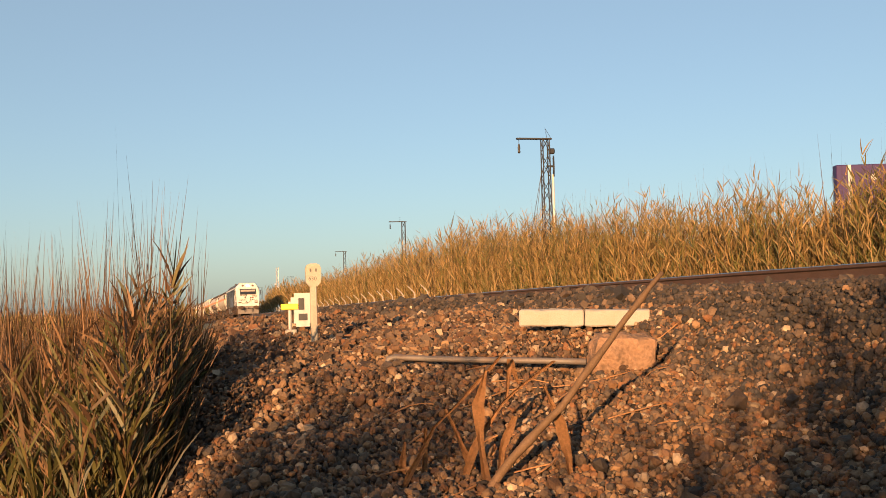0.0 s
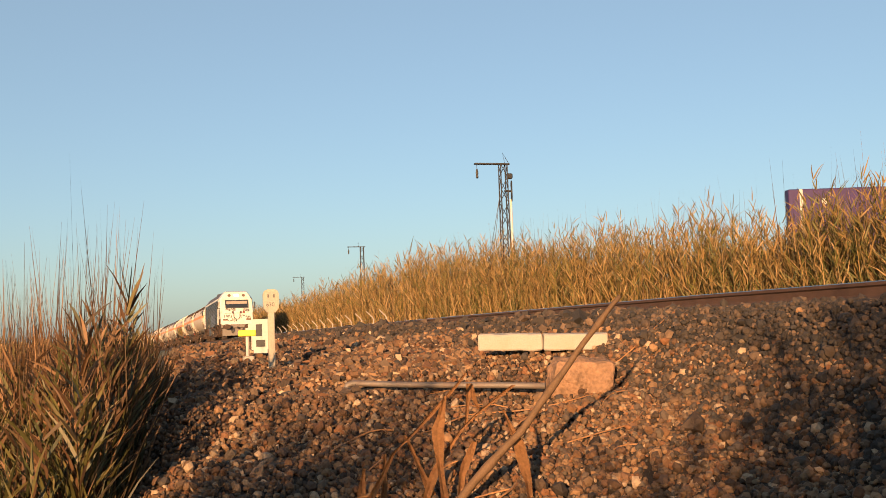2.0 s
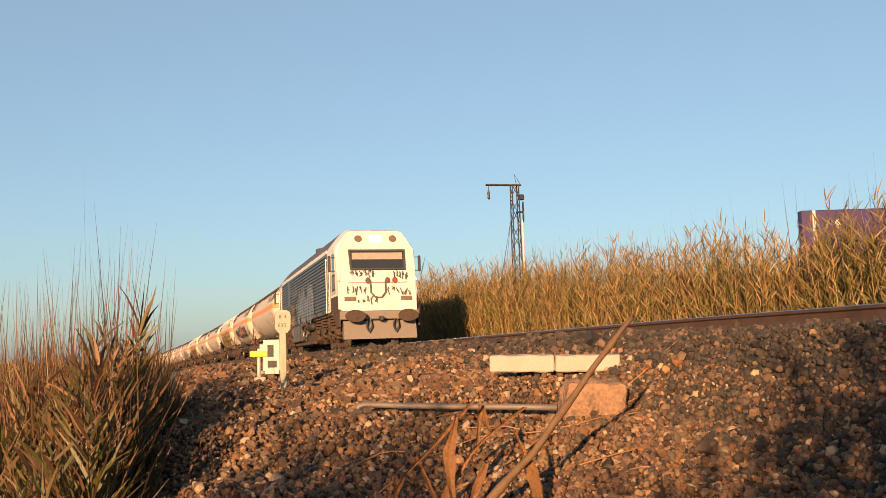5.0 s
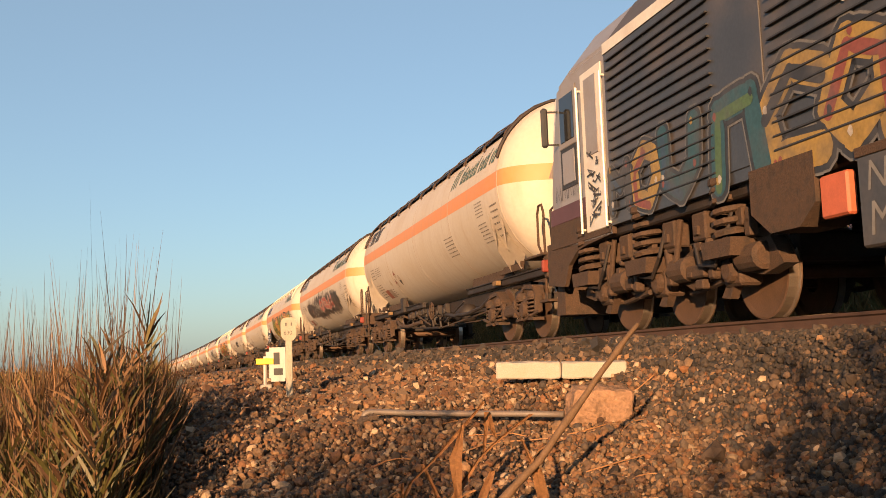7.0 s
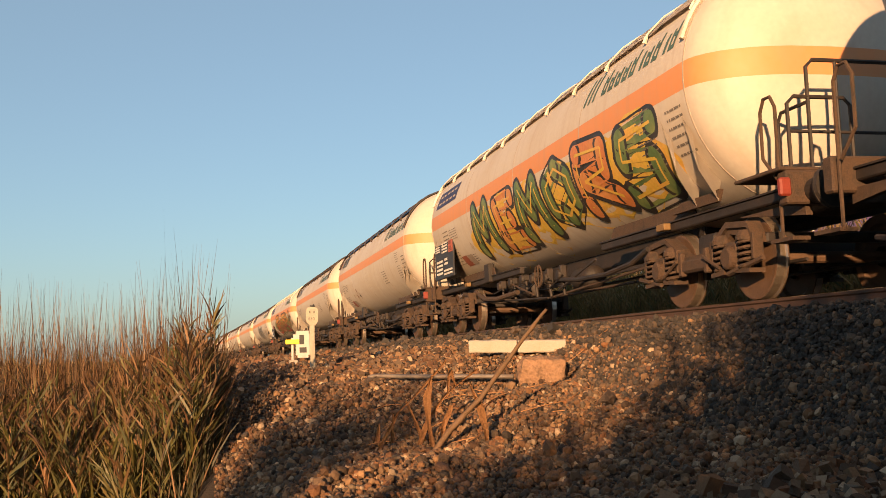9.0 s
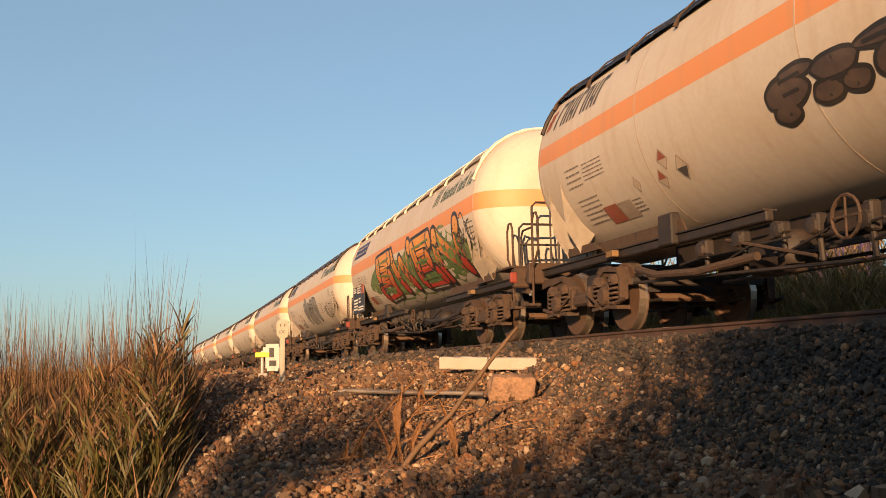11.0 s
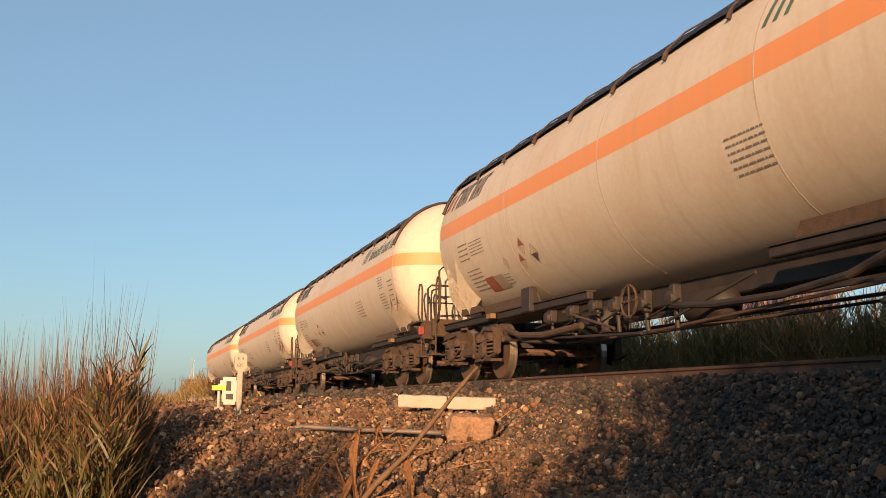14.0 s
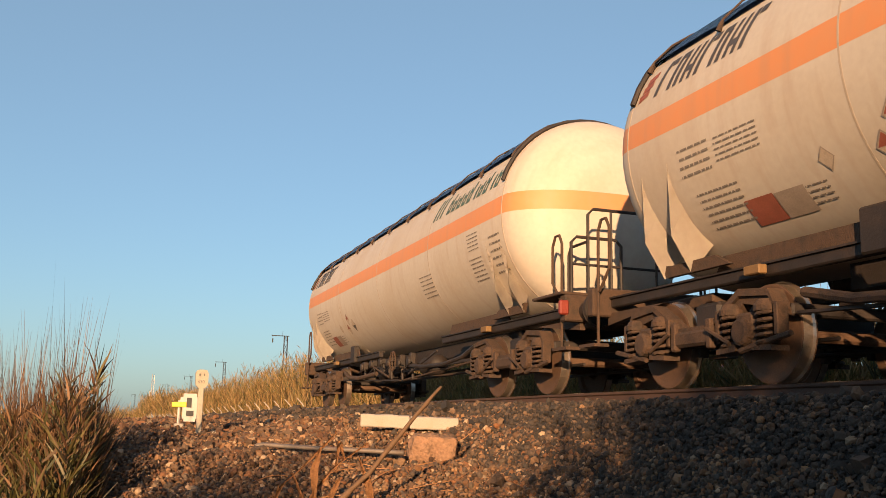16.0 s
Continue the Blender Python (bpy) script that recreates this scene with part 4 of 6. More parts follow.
    for s in (-1, 1):
        lathe(bm, [(s * 0.90, r - 0.075), (s * 0.905, r - 0.02), (s * 0.90, r), (s * 0.80, r + 0.004), (s * 0.785, r + 0.03), (s * 0.77, r + 0.03), (s * 0.765, r - 0.08),
                   (s * 0.80, r - 0.12), (s * 0.80, 0.14), (s * 0.77, 0.12), (s * 0.90, 0.12), (s * 0.90, 0.13), (s * 0.84, 0.15), (s * 0.845, r - 0.12)][::1], "x", 28)
    rod(bm, (-1.02, 0, 0), (1.02, 0, 0), 0.07, 10)
    for f in bm.faces:
        c = f.calc_center_median()
        rr = math.hypot(c.y, c.z)
        if rr > r - 0.012 and 0.79 < abs(c.x) < 0.91:
            f.material_index = 1
    return mesh_of("wheelset", bm, WHEEL, TREAD, smooth=False)


WHEELSET = wheel_mesh(0.475)


def coil(bm, x, y, z0, z1, r, turns, wire):
    pts = [(x + r * math.cos(k * math.pi / 5), y + r * math.sin(k * math.pi / 5), z0 + (z1 - z0) * k / (turns * 10)) for k in range(turns * 10 + 1)]
    tube(bm, pts, wire, 5)


def side_frame_mesh():
    """A cast bogie side frame for x = 0, wheels at y = +-0.9."""
    bm = bmesh.new()
    top = [(-1.34, 0.66), (-1.22, 0.84), (-0.78, 0.88), (-0.50, 0.72), (-0.30, 0.60), (0.30, 0.60), (0.50, 0.72), (0.78, 0.88), (1.22, 0.84), (1.34, 0.66),
           (1.12, 0.70), (0.80, 0.76), (0.60, 0.58), (0.40, 0.40), (-0.40, 0.40), (-0.60, 0.58), (-0.80, 0.76), (-1.12, 0.70)]
    prism(bm, top, -0.05, 0.07)
    prism(bm, [(y, z + (0.02 if z > 0.7 else 0.0)) for y, z in top[:10]] + [(y, z - 0.05) for y, z in top[9::-1]], -0.09, 0.09)
    for s in (-1, 1):
        box(bm, -0.12, 0.10, s * 0.9 - 0.14, s * 0.9 + 0.14, 0.34, 0.66, 0.03)
        lathe(bm, [(-0.19, 0.10), (-0.17, 0.13), (-0.10, 0.14), (0.0, 0.14)], "x", 14, (0, s * 0.9, 0.475))
        for k in (-1, 1):
            rod(bm, (-0.15, s * 0.9 + k * 0.09, 0.40), (-0.10, s * 0.9 + k * 0.09, 0.40), 0.02, 6)
            rod(bm, (-0.15, s * 0.9 + k * 0.09, 0.56), (-0.10, s * 0.9 + k * 0.09, 0.56), 0.02, 6)
            prism(bm, [(s * 0.9 + k * 0.12, 0.30), (s * 0.9 + k * 0.42, 0.28), (s * 0.9 + k * 0.42, 0.33), (s * 0.9 + k * 0.12, 0.36)], -0.14, 0.06)
            coil(bm, -0.06, s * 0.9 + k * 0.27, 0.33, 0.66, 0.095, 5, 0.021)
            lathe(bm, [(0.65, 0.12), (0.70, 0.12), (0.76, 0.08)], "z", 12, (-0.06, s * 0.9 + k * 0.27, 0))
            box(bm, -0.11, 0.02, s * 0.9 + k * 0.45 - 0.03, s * 0.9 + k * 0.45 + 0.03, 0.42, 0.72, 0.01)
        box(bm, -0.13, -0.05, s * 0.32 - 0.045, s * 0.32 + 0.045, 0.36, 0.66, 0.015)
        rod(bm, (-0.16, s * 0.34, 0.55), (-0.16, s * 0.72, 0.38), 0.022, 6)
    box(bm, -0.12, 0.12, -0.32, 0.32, 0.40, 0.56, 0.03)
    rod(bm, (-0.13, -0.85, 0.30), (-0.10, -1.55, 0.42), 0.03, 6)
    rod(bm, (-0.13, 0.85, 0.30), (-0.10, 1.55, 0.42), 0.03, 6)
    return mesh_of("side_frame", bm, GRIME)


SIDE_FRAME = side_frame_mesh()


def bogie(parent, y):
    """Bolster as the bogie's own mesh, with side frames, brake gear and wheelsets below it."""
    bm = bmesh.new()
    box(bm, -1.0, 1.0, -0.22, 0.22, 0.55, 0.86, 0.04)
    b = part("bogie", bm, GRIME_SHADE, parent, "brown dusty two-axle bogie")
    for e in (-1.3, 1.3):
        part("end_beam", box(bmesh.new(), -1.0, 1.0, e - 0.06, e + 0.06, 0.60, 0.72, 0.02), GRIME_SHADE, b)
    b.location = (0, y, 0)
    for s in (-1, 1):
        f = new("side_frame", SIDE_FRAME)
        f.parent, f.location = b, (s * 1.08, 0, 0)
        if s > 0:
            f.rotation_euler = (0, 0, math.pi)
    bm = bmesh.new()
    for s in (-1, 1):
        for k in (-1, 1):
            box(bm, s * 0.8 - 0.05, s * 0.8 + 0.05, k * 0.36 - 0.03, k * 0.36 + 0.05, 0.32, 0.62, 0.01)
            rod(bm, (s * 0.8, k * 0.36, 0.45), (s * 0.55, -k * 0.3, 0.5), 0.025, 6)
        rod(bm, (s * 0.62, -1.5, 0.4), (s * 0.62, 1.5, 0.4), 0.022, 6)
    g = part("brake_rigging", bm, GRIME_SHADE, b)
    sets = []
    for s in (-1, 1):
        w = new("wheelset", WHEELSET)
        w.parent, w.location = b, (0, s * 0.9, 0.475)
        sets.append(w)
    return sets


def on_tank(y, a, lift=0.006):
    """A point of the tank's near flank: a is the height above the axis."""
    t = math.asin(max(-0.999, min(0.999, a / RT)))
    return Vector((-(RT + lift) * math.cos(t), y, ZC + (RT + lift) * math.sin(t)))


def patch(bm, outline, lift, mi):
    """A painted shape on the flank: outline in (y, arc height), filled in strips that follow the curve."""
    n = len(outline)
    cy, ca = sum(p[0] for p in outline) / n, sum(p[1] for p in outline) / n
    rings = []
    for k in (1.0, 0.66, 0.33):
        rings.append([bm.verts.new(on_tank(cy + (p[0] - cy) * k, ca + (p[1] - ca) * k, lift)) for p in outline])
    mid = bm.verts.new(on_tank(cy, ca, lift))
    for u, v in zip(rings, rings[1:]):
        for i in range(n):
            bm.faces.new((u[i], u[(i + 1) % n], v[(i + 1) % n], v[i])).material_index = mi
    for i in range(n):
        bm.faces.new((rings[-1][i], rings[-1][(i + 1) % n], mid)).material_index = mi


def tquad(bm, q, lift=0.005, mi=0, rows=6):
    """A flat four-cornered mark on the flank, split so that it follows the curve; foot edge first."""
    def mix(p, r, k):
        return (p[0] + (r[0] - p[0]) * k, p[1] + (r[1] - p[1]) * k)
    left = [bm.verts.new(on_tank(*mix(q[0], q[3], k / rows), lift)) for k in range(rows + 1)]
    right = [bm.verts.new(on_tank(*mix(q[1], q[2], k / rows), lift)) for k in range(rows + 1)]
    for k in range(rows):
        bm.faces.new((left[k], right[k], right[k + 1], left[k + 1])).material_index = mi


def bars(bm, y, a, w, h, rows, lift=0.006, mi=0, seed=0, slant=0.0):
    """Rows of small bars for small print. y grows to the rear."""
    rng = random.Random(seed)
    step = h / rows
    for k in range(rows):
        u = y
        while u < y + w:
            d = rng.uniform(0.03, 0.12)
            e = min(u + d, y + w)
            z = a - k * step
            q = [(u, z), (e, z), (e, z - step * 0.27), (u, z - step * 0.27)]
            bm.faces.new([bm.verts.new(on_tank(p[0] - slant * (p[1] - a), p[1], lift)) for p in q]).material_index = mi
            u = e + 0.02
    return bm


def wobble(cy, ca, ry, ra, seed, n=22, amp=0.16, lobes=3):
    rng = random.Random(seed)
    ph = [rng.uniform(0, 6.3) for _ in range(4)]
    return [(cy + ry * math.cos(t) * (1 + amp * math.sin(lobes * t + ph[0]) + amp * 0.5 * math.sin(5 * t + ph[1])),
             ca + ra * math.sin(t) * (1 + amp * math.sin((lobes + 1) * t + ph[2]))) for t in (2 * math.pi * k / n for k in range(n))]


def stroke(pts, w):
    """The outline of a thick bent stroke."""
    left, right = [], []
    for i, p in enumerate(pts):
        a, b = pts[max(0, i - 1)], pts[min(len(pts) - 1, i + 1)]
        d = math.hypot(b[0] - a[0], b[1] - a[1]) or 1
        nx, ny = -(b[1] - a[1]) / d * w / 2, (b[0] - a[0]) / d * w / 2
        left.append((p[0] + nx, p[1] + ny))
        right.append((p[0] - nx, p[1] - ny))
    return left, right


def ribbon(bm, pts, w, lift, mi, place=None):
    place = place or (lambda p: on_tank(p[0], p[1], lift))
    l, r = stroke(pts, w)
    a, b = [bm.verts.new(place(p)) for p in l], [bm.verts.new(place(p)) for p in r]
    for i in range(len(pts) - 1):
        bm.faces.new((a[i], a[i + 1], b[i + 1], b[i])).material_index = mi


# round swollen letters: lobes (centre along, centre up, radius along, radius up) and inner strokes
BLOBS = [[(-0.12, 0.1, 0.55, 0.62), (0.2, 0.62, 0.42, 0.34), (-0.25, -0.5, 0.33, 0.46)],
         [(0.0, 0.25, 0.52, 0.50), (-0.28, -0.42, 0.34, 0.46), (0.30, -0.42, 0.32, 0.44)],
         [(0.0, 0.52, 0.60, 0.36), (0.02, -0.25, 0.36, 0.66)],
         [(-0.22, 0.42, 0.48, 0.52), (0.34, 0.30, 0.42, 0.62), (0.05, -0.35, 0.50, 0.50)]]
BLOB_LINES = [[[(-0.2, -0.6), (-0.2, 0.5), (0.3, 0.55)], [(-0.2, 0.05), (0.18, 0.08)]], [[(-0.28, -0.6), (-0.02, 0.5), (0.28, -0.6)], [(-0.16, -0.15), (0.18, -0.15)]],
              [[(-0.4, 0.52), (0.4, 0.52)], [(0.02, 0.5), (0.02, -0.6)]], [[(-0.1, 0.2), (0.05, -0.1), (0.15, 0.2), (0.3, -0.1)]]]


FORMS = {"S": [(0.8, 0.9), (-0.6, 0.8), (-0.7, 0.15), (0.65, -0.15), (0.6, -0.85), (-0.85, -0.95)], "W": [(-0.95, 0.95), (-0.5, -0.9), (0.0, 0.3), (0.5, -0.9), (0.95, 0.95)],
         "E": [(0.8, 0.9), (-0.7, 0.8), (-0.55, 0.0), (0.5, 0.0), (-0.55, 0.0), (-0.7, -0.85), (0.85, -0.9)], "N": [(-0.85, -0.95), (-0.75, 0.9), (0.75, -0.9), (0.9, 0.95)],
         "M": [(-0.9, -0.95), (-0.6, 0.9), (0.0, -0.2), (0.6, 0.9), (0.9, -0.95)], "O": [(0.0, 0.9), (-0.75, 0.35), (-0.7, -0.5), (0.0, -0.9), (0.75, -0.45), (0.7, 0.4), (0.0, 0.9)],
         "R": [(-0.75, -0.95), (-0.75, 0.9), (0.65, 0.75), (0.6, 0.05), (-0.5, -0.1), (0.9, -0.95)]}


def graffiti(parent, y0, y1, a0, a1, colours, seed, label, letters=6, style="letters"):
    """A painted piece: big interlocking letter-like shapes with dark outlines and inner strokes."""
    rng = random.Random(seed)
    keys = ["black"] + colours
    ms = [SPRAY[k] for k in keys]
    bm = bmesh.new()
    step = (y1 - y0) / letters
    mid, half = (a0 + a1) / 2, (a1 - a0) / 2
    if style == "scrawl":
        for k in range(3 * letters):
            y, z, turn = y0 + (y1 - y0) * (k + 0.5) / (3 * letters), mid + half * rng.uniform(-0.3, 0.3), rng.uniform(0, 6.3)
            ry, rz = rng.uniform(0.10, 0.24), half * rng.uniform(0.35, 0.7)
            ribbon(bm, [(y + ry * math.cos(turn + 0.45 * q), z + rz * math.sin(turn + 0.45 * q * rng.uniform(0.95, 1.05))) for q in range(11)], 0.035, 0.004 + 0.0004 * k, 0)
        return part("graffiti", bm, ms, parent, label)
    if style == "smear":
        # a sooty cloud with tapering licks at its edge
        for k in range(26):
            u = k / 25
            y = y0 + 0.5 + (y1 - y0 - 1.0) * u
            tall = half * (0.42 + 0.22 * math.sin(2.6 * u + 0.4) + 0.10 * math.sin(13 * u))
            patch(bm, wobble(y, mid - half * 0.25, 0.42, tall, seed + k, n=26, amp=0.22, lobes=4), 0.0025 + 0.00005 * k, 1 if k % 3 else 0)
        for k in range(230):
            u = rng.random()
            y = y0 + (y1 - y0) * u
            foot = mid + half * rng.uniform(-0.6, 0.1)
            tip = foot + half * rng.uniform(0.35, 0.95) * (0.55 + 0.45 * math.sin(3.1 * u)) * (1 if rng.random() < 0.7 else -0.7)
            tip = max(-1.36, min(mid + half, tip))
            lean, w = rng.uniform(-0.5, -0.05), rng.uniform(0.03, 0.11)
            o = [(y, foot), (y + w + lean * 0.3, foot + (tip - foot) * 0.35), (y + w * 0.5 + lean * 0.7, foot + (tip - foot) * 0.75), (y + lean, tip), (y - w * 0.5 + lean * 0.6, foot + (tip - foot) * 0.7), (y - w + lean * 0.2, foot + (tip - foot) * 0.3)]
            patch(bm, o, 0.0042 + 0.00001 * k, 1 if k % 4 else 0)
        for k in range(9):
            y = y0 + 1.4 + (y1 - y0 - 3.4) * (k + 0.5) / 9
            hs, ws = half * rng.uniform(0.32, 0.5), rng.uniform(0.26, 0.4)
            turn = rng.uniform(0, 6.3)
            at = [(y + ws * math.cos(turn + 1.9 * q) * rng.uniform(0.5, 1.1), mid - half * 0.12 + hs * math.sin(turn * 0.3 + 1.3 * q) * rng.uniform(0.6, 1.0)) for q in range(5)]
            fine = []
            for a, b in zip(at, at[1:]):
                fine += [(a[0] + (b[0] - a[0]) * f / 4, a[1] + (b[1] - a[1]) * f / 4) for f in range(4)]
            fine.append(at[-1])
            if k < 6:
                ribbon(bm, fine, 0.15, 0.0075 + 0.0004 * k, 2)
            for off in (-0.09, 0.09):
                edge = stroke(fine, abs(off) * 2)[0 if off < 0 else 1]
                ribbon(bm, edge, 0.022, 0.0115 + 0.0004 * k, 3)
        return part("graffiti", bm, ms, parent, label)
    for k in range(letters):
        y = y0 + step * (k + 0.5)
        dz = rng.uniform(-0.12, 0.12) * half
        if style == "bubble":
            kind = (letters - 1 - k) % 4
            lobes = BLOBS[kind]
            for mi, lift, cut in ((0, 0.004, 0.0), (1, 0.0075, 0.045)):
                for j, (u, v, p, q) in enumerate(lobes):
                    patch(bm, wobble(y - u * step, mid + dz + v * half, p * step - cut, q * half - cut, seed + k + 9 * j, n=32, amp=0.05), lift + 0.0002 * j + 0.0009 * (k % 2), mi)
            for line in BLOB_LINES[kind]:
                ribbon(bm, [(y - u * step, mid + dz + v * half) for u, v in line], 0.035, 0.0105 + 0.0002 * k, 0)
        else:
            fill = 1 + k % max(1, len(keys) - 2)
            s = (0.5 if letters == 4 else 0.46) * step
            form = FORMS[("SWEN" if letters == 4 else "MEMORS")[letters - 1 - k]]
            lift = 0.004 + 0.007 * (k % 2)
            w = (0.56 if letters == 4 else 0.48) * half
            at = [(y - s * p - 0.12 * half * q, mid + dz + half * 0.68 * q) for p, q in form]
            for mi, wide, up in ((0, w * 1.55, 0.0), (fill, w * 1.05, 0.0022), (len(keys) - 1, w * 0.14, 0.0044)):
                for i, (u, v) in enumerate(zip(at, at[1:])):
                    o = lift + up + 0.0002 * i
                    ribbon(bm, [(u[0] + (v[0] - u[0]) * f / 5, u[1] + (v[1] - u[1]) * f / 5) for f in range(6)], wide, o, mi)
                if up < 0.004:
                    for i, u in enumerate(at):
                        patch(bm, wobble(u[0], u[1], wide / 2, wide / 2, seed + i, n=16, amp=0.04), lift + up + 0.0012 + 0.0001 * i, mi)
    if style == "letters":
        for k in range(letters):
            y = y0 + step * (k + rng.uniform(0.2, 0.8))
            patch(bm, wobble(y, mid + rng.uniform(-0.2, 0.1), step * 0.85, half * 0.92, seed + 50 + k, amp=0.2), 0.0025 + 0.00012 * k, len(keys) - 1)
    return part("graffiti", bm, ms, parent, label)


def part_board(r):
    """The black data board at the rear of the pale wagons."""
    b = part("data_board", box(bmesh.new(), -1.44, -1.40, 10.98, 12.86, 1.28, 2.24, 0.02), BLACK, r, "black data board with white print and an orange plate")
    part("hazard_plate", box(bmesh.new(), -1.446, -1.442, 11.02, 11.42, 1.86, 2.20), ORANGE, b, "orange hazard number plate")
    for word, z in (("268", 2.05), ("1005", 1.89)):
        lettering(word, 0.16, BLACK, b, side_on(-1.449, 11.40, z))
    rng = random.Random(4)
    for ya, yb, za, zb, rows in ((12.75, 12.30, 1.95, 2.12, 3), (12.1, 11.55, 1.90, 2.18, 4), (12.65, 12.05, 1.40, 1.78, 4), (11.85, 11.55, 1.60, 1.80, 2), (11.9, 11.1, 1.36, 1.52, 2)):
        step = (zb - za) / rows
        for k in range(rows):
            u = ya
            while u > yb:
                w = min(rng.uniform(0.05, 0.16), u - yb)
                part("print_bar", box(bmesh.new(), -1.446, -1.442, u - w, u, za + k * step, za + (k + 0.55) * step), SPRAY["white"], b)
                u -= w + 0.03


# ---- train: tank wagon ----
def build_wagon(kind):
    shield = {"blue": SHIELD_BLUE, "brown": SHIELD_BROWN, "pale": SHIELD_PALE}[kind["shield"]]
    r = root("tank_wagon", pose(0, 0, 0), kind["label"], "tank wagon", group="tank wagons of the train")
    y0, y1 = -0.64, BOGIES + 0.64
    # tank
    bm = bmesh.new()
    dome = [(0.78 * math.sin(a), RT * math.cos(a) ** 0.8) for a in (radians(q) for q in range(0, 90, 9))]
    prof = [(y0 - d, rr) for d, rr in dome[::-1]]
    prof[0] = (y0 - 0.78, 0.02)
    seams = [y0 + (y1 - y0) * k / 8 for k in range(1, 8)]
    prof += [(y0 + (y1 - y0) * k / 12, RT) for k in range(1, 12)]
    tail = [(y1 + d, rr) for d, rr in dome]
    tail[-1] = (y1 + 0.78, 0.02)
    lathe(bm, prof + tail, "y", 64, (0, 0, ZC))
    tank = part("tank", bm, TANK[kind["paint"]], r, smooth=True)
    for s in seams[1::2] + [y0 - 0.02, y1 + 0.02]:
        bm = bmesh.new()
        lathe(bm, [(s - 0.012, RT - 0.01), (s - 0.012, RT + 0.0015), (s + 0.012, RT + 0.0015), (s + 0.012, RT - 0.01)], "y", 64, (0, 0, ZC))
        part("weld_seam", bm, SEAM, tank)
    # sun shield over the crown, with clips along its edge
    bm = bmesh.new()
    n, span = 15, 51
    ys = [y0 + 0.05 + (y1 - y0 - 0.1) * k / 40 for k in range(41)]
    grid = []
    for i, y in enumerate(ys):
        sag = 0.0 if i % 4 else 0.02
        grid.append([bm.verts.new(((RT + 0.055 - sag) * math.sin(radians(a)), y, ZC + (RT + 0.055 - sag) * math.cos(radians(a)))) for a in (-span + (2 * span) * k / n for k in range(n + 1))])
    for u, v in zip(grid, grid[1:]):
        for k in range(n):
            bm.faces.new((u[k], u[k + 1], v[k + 1], v[k]))
    bmesh.ops.solidify(bm, geom=bm.faces[:], thickness=0.02)
    shell = part("sun_shield", bm, shield, r, kind["shield"] + " sheet-metal sun shield")
    for i in range(11):
        y = y0 + 0.1 + (y1 - y0 - 0.2) * i / 10
        bm = bmesh.new()
        low = (RT + 0.07) * math.cos(radians(span))
        arc = [((RT + 0.07) * math.sin(radians(a)), y, ZC + (RT + 0.07) * math.cos(radians(a))) for a in range(-span, span + 1, 12)]
        e = math.sin(radians(span)) * (RT + 0.07)
        arc = [(-e - 0.05, y + 0.02, ZC + low - 0.13), (-e - 0.03, y, ZC + low - 0.06)] + arc + [(e + 0.03, y, ZC + low - 0.06), (e + 0.05, y + 0.02, ZC + low - 0.13)]
        tube(bm, arc, [0.034, 0.026] + [0.012] * (len(arc) - 4) + [0.026, 0.034], 5)
        part("shield_hoop", bm, SHIELD_PALE if kind["shield"] == "pale" else GRIME, shell)
    for y in (y0 + 0.03, y1 - 0.03):
        bm = bmesh.new()
        tube(bm, [((RT + 0.035) * math.sin(radians(a)), y, ZC + (RT + 0.035) * math.cos(radians(a))) for a in range(-72, 73, 8)], 0.032, 6)
        part("end_hoop", bm, SHIELD_PALE if kind["shield"] == "pale" else GRIME_SHADE, shell)
    # cradle
    for s in (-1, 1):
        for ya, yb in ((-2.1, 3.3), (BOGIES - 4.6, BOGIES + 2.1)):
            bm = bmesh.new()
            box(bm, s * 0.95 - 0.05, s * 0.95 + 0.05, ya, yb, 1.01, 1.13, 0.015)
            box(bm, s * 0.95 - 0.08, s * 0.95 + 0.08, ya, yb, 1.12, 1.14)
            part("sill", bm, GRIME_SHADE, r)
        for ya, yb in ((0.2, 2.9), (BOGIES - 2.9, BOGIES - 0.2)):
            part("cradle_skirt", prism(bmesh.new(), [(ya, 1.14), (ya + 0.12, 1.30), (yb - 0.12, 1.30), (yb, 1.14)], s * 0.99 - 0.012, s * 0.99 + 0.012), GRIME, r)
        for y in (0.0, BOGIES):
            q = 1 if y else -1
            part("saddle_foot", prism(bmesh.new(), [(y + q * 0.55, 1.18), (y + q * 0.62, 1.32), (y + q * 0.42, 1.30), (y - q * 0.35, 1.30), (y - q * 0.6, 1.18)], s * 1.1 - 0.03, s * 1.1 + 0.03), GRIME, r)
            part("tie_plate", box(bmesh.new(), s * 1.09 - 0.05, s * 1.09 + 0.05, y - q * 0.95 - 0.12, y - q * 0.95 + 0.12, 1.02, 1.11, 0.01), OCHRE, r, "ochre tie plate")
    for y in (0.0, BOGIES):
        q = 1 if y else -1
        for s in (-1, 1):
            for off in (0.40, -0.12):
                bm = bmesh.new()
                base = y + q * off
                up = [on_tank(base + q * 0.05, -0.35 - 0.05 * off, 0.0), on_tank(base + q * 0.04, -0.8, 0.0), on_tank(base, -1.18, 0.0)]
                dn = [Vector((-1.40, base + q * 0.06, 1.95)), Vector((-1.36, base + q * 0.07, 1.55)), Vector((-1.12, base + q * 0.07, 1.17))]
                u = [bm.verts.new((s * -p.x, p.y, p.z)) for p in up]
                v = [bm.verts.new((s * -p.x, p.y + q * 0.12, p.z)) for p in dn]
                top = bm.verts.new((s * -up[0].x, up[0].y + q * 0.01, up[0].z + 0.1))
                for i in range(2):
                    bm.faces.new((u[i], u[i + 1], v[i + 1], v[i]))
